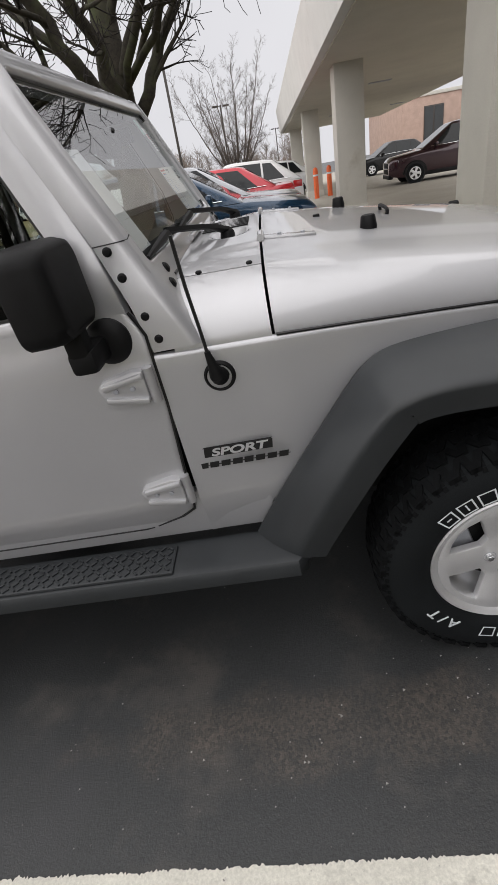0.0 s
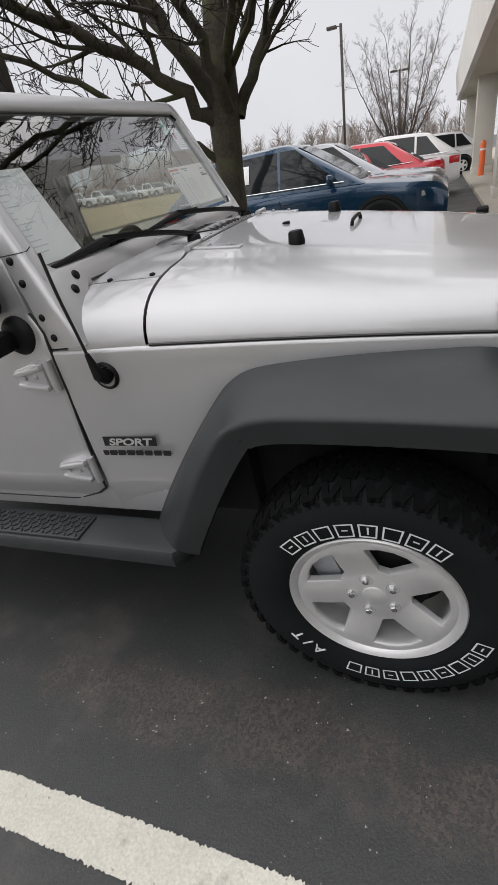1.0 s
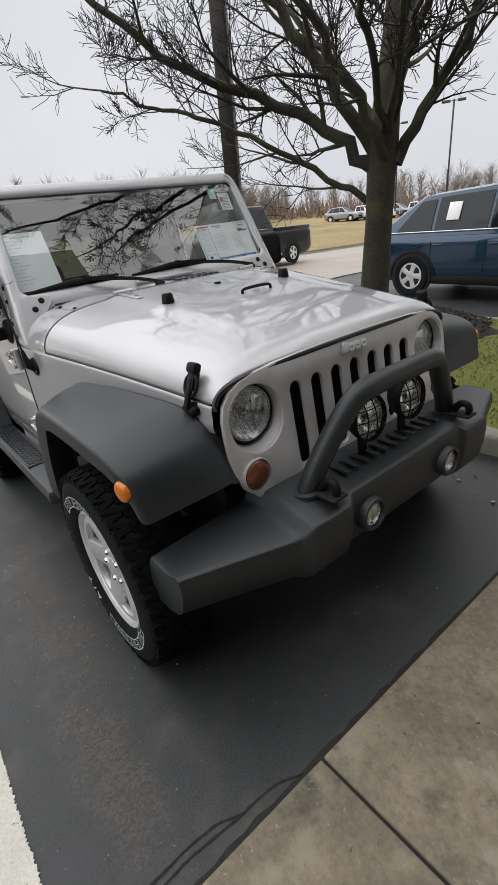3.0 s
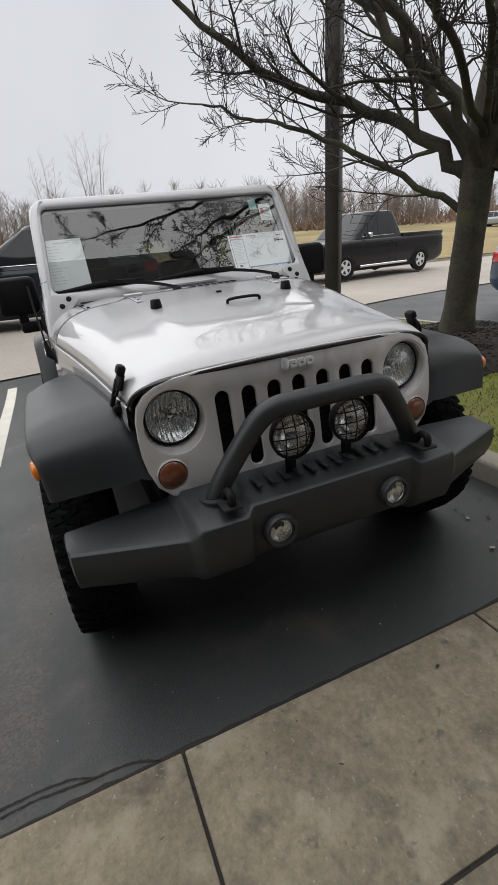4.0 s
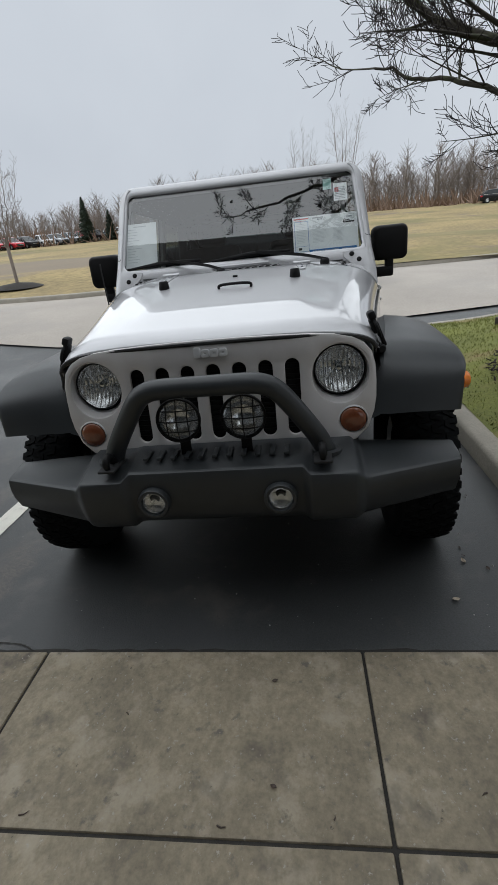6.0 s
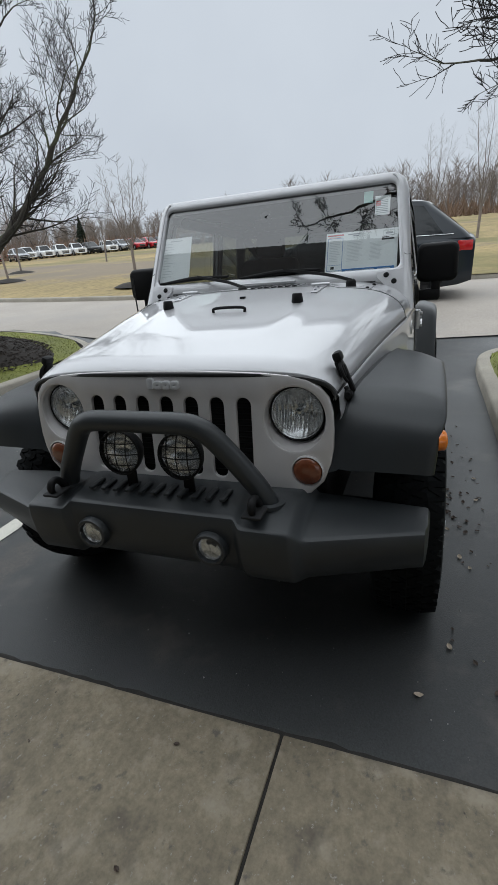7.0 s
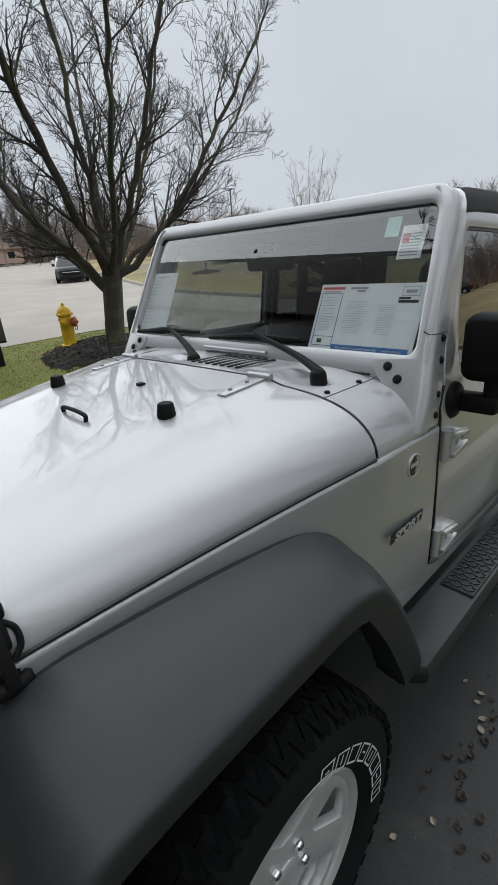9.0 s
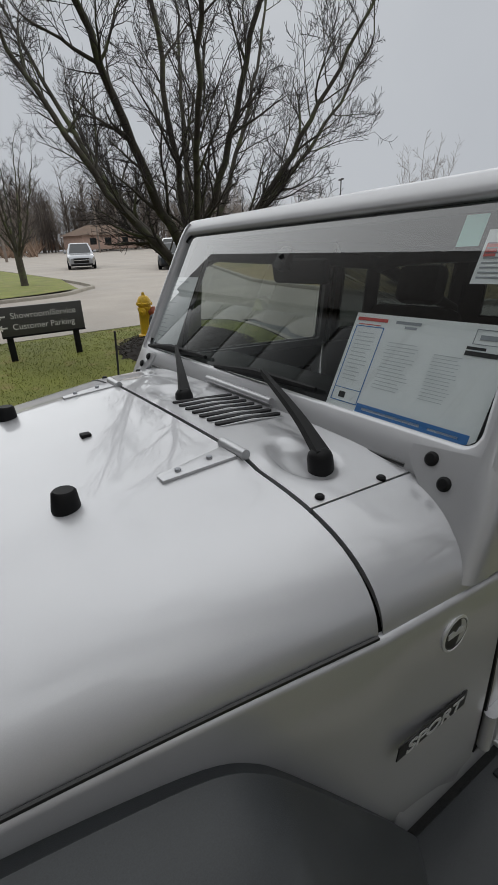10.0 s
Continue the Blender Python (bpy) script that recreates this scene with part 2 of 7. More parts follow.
SLAB = mat("weathered_concrete", (0.208, 0.176, 0.124), 0.85, 0, 0.26, 3.2, 0.22, 48, 0.5, 150, spots=[((0.30, 0.262, 0.198), 6.5, 0.53, 0.16), ((0.095, 0.081, 0.064), 4.3, 0.55, 0.15), ((0.12, 0.105, 0.084), 16, 0.60, 0.10), ((0.30, 0.28, 0.24), 60, 0.62, 0.08), ((0.065, 0.055, 0.044), 28, 0.68, 0.06)])
KERB = mat("kerb_concrete", (0.30, 0.275, 0.23), 0.85, 0, 0.15, 3.0, 0.18, 90, 0.4, 140)
GRASS = mat("winter_grass", (0.150, 0.163, 0.030), 0.9, 0, 0.22, 1.0, 0.30, 45, 0.6, 70, spots=[((0.24, 0.19, 0.075), 1.6, 0.56, 0.15)])
DRY = mat("dry_grass_bank", (0.26, 0.195, 0.082), 0.95, 0, 0.30, 0.12, 0.30, 4, 0.5, 12, spots=[((0.14, 0.125, 0.042), 0.07, 0.48, 0.14), ((0.15, 0.115, 0.080), 0.10, 0.57, 0.08)])
MULCH = mat("dark_mulch", (0.018, 0.014, 0.011), 0.95, 0, 0.35, 20, 0.5, 120, 1.0, 60)
PAINT_LINE = mat("worn_line_paint", (0.62, 0.60, 0.53), 0.7, 0, 0.08, 6, 0.15, 120, 0.3, 200, spots=[((0.20, 0.19, 0.175), 38, 0.66, 0.05), ((0.40, 0.385, 0.34), 9, 0.60, 0.12)])
SEAM = mat("dirt_in_joints", (0.022, 0.020, 0.017), 0.95, 0, 0.3, 30, 0.3, 200, 0.6, 150)

# a band of coarse brown stone shows through the seal along the car's right side
n, l = ASPHALT.node_tree.nodes, ASPHALT.node_tree.links
co, split = n.new("ShaderNodeTexCoord"), n.new("ShaderNodeSeparateXYZ")
l.new(co.outputs["Object"], split.inputs[0])


def math_node(op, a, b):
    k = n.new("ShaderNodeMath")
    k.operation = op
    for i, v in enumerate((a, b)):
        if isinstance(v, (int, float)):
            k.inputs[i].default_value = v
        else:
            l.new(v, k.inputs[i])
    return k.outputs[0]


def stain(cx, cy, rx, ry):
    u = math_node("DIVIDE", math_node("SUBTRACT", split.outputs[0], cx), rx)
    v = math_node("DIVIDE", math_node("SUBTRACT", split.outputs[1], cy), ry)
    return math_node("SUBTRACT", 1.0, math_node("ADD", math_node("MULTIPLY", u, u), math_node("MULTIPLY", v, v)))


band = math_node("MAXIMUM", math_node("MAXIMUM", stain(-0.55, -1.13, 1.0, 0.17), stain(0.35, -1.20, 0.55, 0.14)), stain(-0.9, -1.75, 1.3, 0.10))
blot, chips = n.new("ShaderNodeTexNoise"), n.new("ShaderNodeTexVoronoi")
blot.inputs["Scale"].default_value, blot.inputs["Detail"].default_value = 9.0, 8.0
chips.inputs["Scale"].default_value = 120.0
l.new(co.outputs["Object"], blot.inputs["Vector"])
l.new(co.outputs["Object"], chips.inputs["Vector"])
edge = n.new("ShaderNodeMapRange")
edge.inputs["From Min"].default_value, edge.inputs["From Max"].default_value = 0.15, 0.95
l.new(math_node("ADD", band, math_node("MULTIPLY", math_node("SUBTRACT", blot.outputs["Fac"], 0.5), 2.2)), edge.inputs["Value"])
tone = n.new("ShaderNodeValToRGB")
tone.color_ramp.elements[0].position, tone.color_ramp.elements[0].color = 0.15, (0.035, 0.030, 0.026, 1)
tone.color_ramp.elements[1].position, tone.color_ramp.elements[1].color = 0.95, (0.17, 0.135, 0.105, 1)
l.new(chips.outputs["Color"], tone.inputs[0])
lay = n.new("ShaderNodeMixRGB")
base_in = n["Principled BSDF"].inputs["Base Color"]
l.new(math_node("MULTIPLY", edge.outputs[0], 0.38), lay.inputs[0])
l.new(base_in.links[0].from_socket, lay.inputs[1])
l.new(tone.outputs[0], lay.inputs[2])
l.new(lay.outputs[0], base_in)

# a worn band of bare soil across the bank
n, l = DRY.node_tree.nodes, DRY.node_tree.links
co, split = n.new("ShaderNodeTexCoord"), n.new("ShaderNodeSeparateXYZ")
l.new(co.outputs["Object"], split.inputs[0])
worn = math_node("MAXIMUM", stain(-21.5, -13.5, 7.0, 8.5), stain(-24.0, -25.0, 6.5, 11.0))
blot = n.new("ShaderNodeTexNoise")
blot.inputs["Scale"].default_value, blot.inputs["Detail"].default_value = 0.55, 7.0
l.new(co.outputs["Object"], blot.inputs["Vector"])
edge = n.new("ShaderNodeMapRange")
edge.inputs["From Min"].default_value, edge.inputs["From Max"].default_value = 0.05, 0.55
l.new(math_node("ADD", worn, math_node("MULTIPLY", math_node("SUBTRACT", blot.outputs["Fac"], 0.5), 1.6)), edge.inputs["Value"])
lay = n.new("ShaderNodeMixRGB")
base_in = n["Principled BSDF"].inputs["Base Color"]
l.new(math_node("MULTIPLY", edge.outputs[0], 0.8), lay.inputs[0])
l.new(base_in.links[0].from_socket, lay.inputs[1])
lay.inputs[2].default_value = (0.165, 0.130, 0.098, 1)
l.new(lay.outputs[0], base_in)

bm = bmesh.new()
xs = [-400, -200, -100, -60, -40, -30] + [-24 + k for k in range(16)] + [-8 + 0.5 * k for k in range(40)] + [13, 16, 20, 30, 50, 100, 200, 400]
ys = [-400, -200, -100, -60, -40, -30, -22, -16, -12] + [-10 + 0.5 * k for k in range(41)] + [12, 16, 22, 30, 40, 60, 100, 200, 400]
loft(bm, [[Vector((x, y, G(x, y) - (0.0 if abs(x) < 60 and abs(y) < 60 else 0.05))) for y in ys] for x in xs])
tagged(part("ground", bm, ASPHALT), "dark sealed asphalt car park with pale worn patches", "ground", kind="structure")


def inside(x, y, ring):
    hit = False
    for i in range(len(ring)):
        (ax, ay), (bx, by) = ring[i - 1], ring[i]
        if (ay > y) != (by > y) and x < (bx - ax) * (y - ay) / (by - ay) + ax:
            hit = not hit
    return hit


def near_edge(x, y, ring):
    best = 1e9
    for i in range(len(ring)):
        a, b = Vector(ring[i - 1]), Vector(ring[i])
        p = Vector((x, y))
        t = clampf((p - a).dot(b - a) / max(1e-9, (b - a).length_squared))
        best = min(best, (p - a - (b - a) * t).length)
    return best


def sheet_on(name, ring, height, material, label, category, step=0.4, kind="structure"):
    """A flat area cut to a ring of points, laid over the ground at height(x, y)."""
    bm = bmesh.new()
    vs = [bm.verts.new((x, y, 0)) for x, y in ring]
    es = [bm.edges.new((vs[i - 1], vs[i])) for i in range(len(vs))]
    bmesh.ops.triangle_fill(bm, use_beauty=True, edges=es)
    lo = Vector((min(p[0] for p in ring), min(p[1] for p in ring)))
    hi = Vector((max(p[0] for p in ring), max(p[1] for p in ring)))
    for axis in (0, 1):
        n = int(min(60, (hi[axis] - lo[axis]) / step))
        for k in range(1, n):
            c = [0, 0, 0]
            c[axis] = lo[axis] + (hi[axis] - lo[axis]) * k / n
            nn = [0, 0, 0]
            nn[axis] = 1
            bmesh.ops.bisect_plane(bm, geom=bm.verts[:] + bm.edges[:] + bm.faces[:], plane_co=c, plane_no=nn)
    for v in bm.verts:
        v.co.z = height(v.co.x, v.co.y)
    return tagged(part(name, bm, material), label, category, kind=kind)


# roadway of pale concrete behind the car and beside the island
FAR_KERB = [(-60, -130), (-24.6, -46.8), (-13.0, -19.2), (-11.2, -14.3), (-10.6, -9.0), (-10.7, -6.0), (-11.5, -3.5), (-13.6, 4.5), (-14.5, 8.0), (-15.0, 14.0), (-15.2, 30.0), (-16, 90)]
road_ring = FAR_KERB + [(-8.0, 90), (-7.4, 9.0), (-6.9, 5.2), (-6.2, 0.0), (-5.9, -4.0), (-6.1, -7.5), (-5.0, -8.25), (2.0, -8.3), (9.0, -8.3), (9.0, -130)]
sheet_on("road", road_ring, lambda x, y: G(x, y) + 0.022, ROADWAY, "pale concrete roadway with darker wear", "road", 1.6)


def bank(x, y):
    """The rising ground beyond the road."""
    d = near_edge(x, y, FAR_KERB) if x < -5 else 0
    far = clampf(d / 60)
    tall = 1.9 if y > -4 else max(0.9, 1.9 + (y + 4) * 0.05)
    return 0.13 + tall * ease(far) + 0.25 * ease(d / 6) + 0.10 * noise.noise((x * 0.11, y * 0.11, 0))


bank_ring = FAR_KERB + [(-60, 140), (-190, 160), (-190, -150), (-80, -150)]
sheet_on("grass_bank", bank_ring, bank, DRY, "rising bank of dry winter grass across the road", "grass", 5.0)


def kerb_line(name, pts, base, wide=0.15, tall=0.13):
    """A kerb along points, a real step with a rounded nose; its top lies inward, to the right of the line's run."""
    bm = bmesh.new()
    line = smooth_line([(x, y, 0) for x, y in pts], 5)
    rows = []
    for i, p in enumerate(line):
        d = (line[min(i + 1, len(line) - 1)] - line[max(0, i - 1)]).normalized()
        n = Vector((d.y, -d.x, 0))
        g = base(p.x, p.y)
        rows.append([Vector((p.x + n.x * w, p.y + n.y * w, g + z)) for w, z in ((0, -0.06), (0.006, tall - 0.03), (0.014, tall - 0.012), (0.032, tall), (wide, tall + 0.004), (wide, -0.06))])
    loft(bm, rows)
    return tagged(part(name, bm, KERB), "weathered concrete kerb", "kerb", kind="structure")


kerb_line("kerb_1", FAR_KERB[::-1], lambda x, y: 0.0, 0.16, 0.14)
ISLE_L = [(0.80, 1.40), (0.20, 1.39), (-0.60, 1.40), (-1.60, 1.42), (-3.0, 1.44), (-4.3, 1.46), (-4.9, 1.55), (-5.25, 1.80), (-5.42, 2.2), (-5.55, 2.9), (-5.70, 3.6), (-5.45, 4.4), (-4.7, 4.75), (-2.5, 4.80), (0.80, 4.80)]
ISLE_R = [(0.80, -4.35), (-3.6, -4.35), (-4.9, -4.6), (-5.5, -5.3), (-5.6, -6.4), (-5.45, -7.4), (-4.8, -8.0), (-3.6, -8.2), (0.80, -8.2), (2.2, -8.2), (2.2, -4.35)]
for nm, ring in (("kerb_2", ISLE_L), ("kerb_3", ISLE_R)):
    kerb_line(nm, ring if nm == "kerb_2" else ring[::-1], lambda x, y: G(x, y))


def isle_l(x, y):
    d = near_edge(x, y, ISLE_L)
    return G(x, y) + 0.125 + 0.13 * ease(d / 1.3) + 0.012 * noise.noise((x * 3, y * 3, 0)) + 0.20 * ease((1.5 - math.hypot(x + 1.85, y - 3.1)) / 1.1)


def isle_r(x, y):
    d = near_edge(x, y, ISLE_R)
    return G(x, y) + 0.125 + 0.03 * ease(d / 1.3) + 0.012 * noise.noise((x * 3, y * 3, 0)) + 0.20 * ease((1.35 - math.hypot(x + 3.7, y + 5.75)) / 1.0)


def shrunk(ring, by):
    out = []
    for i, (x, y) in enumerate(ring):
        a, b = Vector(ring[i - 1]), Vector(ring[(i + 1) % len(ring)])
        d = (b - a).normalized()
        n = Vector((d.y, -d.x))
        p = Vector((x, y)) + n * by
        if not inside(p.x, p.y, ring):
            p = Vector((x, y)) - n * by
        out.append((p.x, p.y))
    return out


sheet_on("lawn_1", shrunk(ISLE_L, 0.14), isle_l, GRASS, "mown winter grass on the kerbed island", "grass", 0.22)
sheet_on("lawn_2", shrunk(ISLE_R, 0.14), isle_r, GRASS, "mown winter grass round the sign and hydrant", "grass", 0.22)
blob = lambda cx, cy, r, seed: [(cx + r * (1 + 0.12 * math.sin(3 * a + seed) + 0.06 * math.sin(7 * a)) * math.cos(a), cy + r * (1 + 0.12 * math.cos(2 * a + seed)) * math.sin(a)) for a in [2 * math.pi * k / 40 for k in range(40)]]
MULCH_L, MULCH_R = blob(-1.80, 3.05, 1.10, 1), blob(-3.60, -5.80, 1.05, 2)
sheet_on("mulch_bed_1", MULCH_L, lambda x, y: isle_l(x, y) + 0.02 * clampf(near_edge(x, y, MULCH_L) / 0.15) + 0.02 * noise.noise((x * 9, y * 9, 1)), MULCH, "mound of dark bark mulch round the tree", "mulch", 0.09)
sheet_on("mulch_bed_2", MULCH_R, lambda x, y: isle_r(x, y) + 0.02 * clampf(near_edge(x, y, MULCH_R) / 0.15) + 0.02 * noise.noise((x * 9, y * 9, 1)), MULCH, "mound of dark bark mulch round the tree", "mulch", 0.09)
for nm, ring in (("lawn_3", [(-5.3, -17.6), (-6.2, -24), (-4.0, -60), (9, -60), (9, -15.5), (-1.5, -15.8)]),):
    kerb_line("kerb_4", [ring[2], ring[1], ring[0], ring[5], ring[4]], lambda x, y: 0.0)
    sheet_on(nm, shrunk(ring, 0.14), lambda x, y: 0.13 + 0.02 * noise.noise((x, y, 0)), GRASS, "grass island by the far drive", "grass", 1.2)

# painted bay line with ragged edges
rng = random.Random(11)
bm = bmesh.new()
rows = []
for k in range(1401):
    x = -5.6 + 6.35 * k / 1400
    j0, j1 = rng.gauss(0, 0.0022) + 0.003 * noise.noise((x * 9, 0, 0)), rng.gauss(0, 0.0022) + 0.003 * noise.noise((x * 9, 5, 0))
    rows.append([LEVEL @ Vector((x, -1.586 + j0, 0.003)), LEVEL @ Vector((x, -1.525, 0.0045)), LEVEL @ Vector((x, -1.462 + j1, 0.003))])
loft(bm, rows)
for v in bm.verts:
    v.co.z = G(v.co.x, v.co.y) + 0.004
tagged(part("bay_line", bm, PAINT_LINE), "worn cream-white painted bay line", "line", kind="structure")
# dirt along the joint of asphalt and sidewalk, with a branching crack
bm = bmesh.new()
rows = []
for k in range(301):
    y = -7.5 + 15 * k / 300
    rows.append([LEVEL @ Vector((0.846, y, 0.002)), LEVEL @ Vector((0.829 - abs(rng.gauss(0, 0.005)), y, 0.002))])
loft(bm, rows)
for crack in (smooth_line([(0.83, -0.78, 0), (0.795, -0.86, 0), (0.785, -1.0, 0), (0.772, -1.15, 0), (0.778, -1.3, 0), (0.77, -1.7, 0)], 12), smooth_line([(0.785, -0.98, 0), (0.755, -1.06, 0), (0.75, -1.2, 0), (0.762, -1.35, 0)], 12)):
    loft(bm, [[LEVEL @ (p + Vector((-0.001 - rng.random() * 0.004, 0, 0.002))), LEVEL @ (p + Vector((0.001 + rng.random() * 0.004, 0, 0.002)))] for p in crack])
for v in bm.verts:
    v.co.z = G(v.co.x, v.co.y) + 0.0035
tagged(part("joint_dirt", bm, SEAM), "dark dirty joint between asphalt and sidewalk", "joint", kind="structure")

# ---- the silver off-road car ----
offroader = root("off_road_car", LEVEL.copy(), "silver two-door off-road car with black flares, parked nose to the sidewalk", "car")


def hood_edge(x):
    """Half width and height of the seam between bonnet and wing."""
    s = (x + 0.571) / 1.005
    return 0.765 - 0.165 * s - 0.012 * math.sin(math.pi * clampf(s)), 1.133 - 0.112 * s


def hood_top(x):
    return 1.288 - 0.135 * (x + 0.565) - 0.036 * max(0, x + 0.25) - 0.01 * max(0, x - 0.15) ** 2 * 4


FR = [0, 0.12, 0.25, 0.36, 0.46, 0.52, 0.58, 0.64, 0.70, 0.76, 0.81, 0.855, 0.89, 0.92, 0.945, 0.965, 0.98, 0.991, 0.998, 1.0]


def hood_point(x, f, side, wide=None, low=None, top=None, dome=1.0):
    yw, zl = hood_edge(x) if wide is None else (wide, low)
    zt = hood_top(x) if top is None else top
    z = zl + (zt - zl) * max(0.0, 1 - f ** 6.5) ** 0.5
    z += dome * 0.012 * (1 - ease((f - 0.50) / 0.10)) - 0.012 * f * f
    return Vector((x, side * f * yw, z))


def surface(bm, rows, drop=0.018):
    """A sheet with its free edges turned in, so that it has thickness."""
    loft(bm, rows)
    free = [e for e in bm.edges if len(e.link_faces) == 1]
    out = bmesh.ops.extrude_edge_only(bm, edges=free)["geom"]
    c = sum((Vector(p) for r in rows for p in r), Vector()) / sum(len(r) for r in rows)
    for v in [g for g in out if isinstance(g, bmesh.types.BMVert)]:
        d = c - v.co
        v.co += Vector((0.0, 0.0, -drop)) + Vector((d.x, d.y, 0)).normalized() * 0.003
    return bm


span = [-f for f in FR[:0:-1]] + FR
bm = bmesh.new()
rows = []
for k in range(33):
    s = 1 - (1 - k / 32) ** 1.6
    row = []
    for f in span:
        a = abs(f)
        x1 = 0.432 - 0.015 * a * a
        x = -0.563 + s * (x1 + 0.563)
        p = hood_point(x, a, math.copysign(1, f), dome=1 - ease((s - 0.72) / 0.25))
        q = clampf((x - x1 + 0.060) / 0.060)
        p.z -= 0.034 * q ** 2.1 * (1 - a ** 8)
        row.append(p)
    rows.append(row)
part("hood", surface(bm, rows), SILVER, offroader, "silver bonnet with a shallow raised centre", 50)
# black tube laid in for the dark gap between bonnet and grille
part("hood_gap", tube(bmesh.new(), [p + Vector((0.004, 0, -0.0095)) for p in rows[-1][1:-1]], 0.0085, 8), BLACK_INK, offroader, "black gap below the bonnet's front edge")


# where the wipers stand, each in an oval dish of the cowl
WIPER_FEET = (0.49, -0.10)


def cowl_point(x, f, side):
    s = (-0.571 - x) / 0.23
    p = hood_point(x, f, side, 0.766 + 0.022 * s, 1.133 + 0.012 * s, 1.290 + 0.012 * s, 1 - s)
    for py in WIPER_FEET:
        r = math.hypot((x + 0.672) / 0.068, (p.y - py + 0.035) / 0.105)
        p.z -= 0.020 * (1 - ease((r - 0.55) / 0.45))
    return p


for name, lo, hi in (("cowl_panel", -0.775, 0.775), ("cowl_side", 0.781, 1.0), ("cowl_side", -1.0, -0.781)):
    bm = bmesh.new()
    fr = [lo + (hi - lo) * k / 96 for k in range(97)] if name == "cowl_panel" else [lo + (hi - lo) * (1 - (1 - k / 14) ** 1.8 if lo > 0 else (k / 14) ** 1.8) for k in range(15)]
    rows = [[cowl_point(-0.571 - 0.245 * k / 20, abs(f), math.copysign(1, f)) for f in fr] for k in range(21)]
    part(name, surface(bm, rows), SILVER, offroader, "", 50)

# louvres, washers and hinges on the cowl
for k in range(7):
    y = 0.0 + 0.038 * k - 0.01
    bm = bmesh.new()
    plate(bm, rounded(-0.088, 0.088, -0.0085, 0.0085, 0.0080, 4), [], lambda u, v, w: Vector((-0.70 + u, y + v - 0.12 * u, 1.3060 - w)), 0.01)
    # solid dark plate on the cowl; the open slot's shade is put into its colour
    lou = part("louvre", bm, DARK, offroader)
    bm = bmesh.new()
    tube(bm, [(-0.785, y + 0.027, 1.301), (-0.70, y + 0.017, 1.3045), (-0.615, y + 0.007, 1.302)], [0.0015, 0.0035, 0.0015], 8)
    part("louvre_lip", bm, SILVER, lou)
for s in (-1, 1):
    hin = part("hood_hinge", B((-0.555, s * 0.36 - 0.022, 1.292), (-0.40, s * 0.36 + 0.022, 1.300), 0.003), SILVER, offroader)
    for v in hin.data.vertices:
        t = (v.co.x + 0.555) / 0.155
        v.co.y = s * 0.36 + (v.co.y - s * 0.36) * (1.45 - 0.75 * t)
        v.co.z -= 0.020 * t
    part("knuckle", tube(bmesh.new(), [(-0.566, s * 0.36 - 0.045, 1.302), (-0.566, s * 0.36 + 0.045, 1.302)], 0.011, 12), SILVER, hin)
    for q in (0.30, 0.75):
        m = pose(-0.555 + 0.155 * q, s * 0.36, 1.302 - 0.020 * q)
        part("hinge_screw", lathe(bmesh.new(), [(0.0065, -0.004), (0.0065, 0.003), (0.004, 0.0045), (0.0, 0.0045)], 8, m), GREY_INK, hin)
    for x, f in ((-0.603, 0.755), (-0.74, 0.765)):
        p = cowl_point(x, f, s)
        part("cowl_bolt", lathe(bmesh.new(), [(0.009, -0.004), (0.009, 0.003), (0.006, 0.006), (0.0, 0.006)], 12, Matrix.Translation(p)), BLACK, offroader)
    # rubber rests and the foot rail of the fold-down screen
    p = hood_point(-0.236, 0.445, s)
    bm = lathe(bmesh.new(), [(0.024, -0.01), (0.026, 0.004), (0.022, 0.034), (0.018, 0.038), (0, 0.038)], 18, pose(-0.236, s * 0.322, p.z - 0.002))
    part("hood_rest", bm, BLACK, offroader, "black rubber rest on the bonnet")
p = hood_point(-0.12, 0.05, 1)
bm = tube(bmesh.new(), smooth_line([(-0.115, -0.03, p.z - 0.004), (-0.112, -0.025, p.z + 0.014), (-0.11, 0.045, p.z + 0.018), (-0.108, 0.115, p.z + 0.014), (-0.106, 0.12, p.z - 0.004)], 4), 0.0065, 8)
part("footman_loop", bm, BLACK, offroader, "black loop on the bonnet")
p = hood_point(-0.36, 0.03, 1)
part("washer_nozzle", box(bmesh.new(), (-0.372, 0.008, p.z - 0.004), (-0.348, 0.032, p.z + 0.008), 0.003), BLACK, offroader)
part("cowl_strip", tube(bmesh.new(), [(-0.806, -0.17, 1.318), (-0.806, 0.17, 1.318)], 0.010, 10), SILVER, offroader)

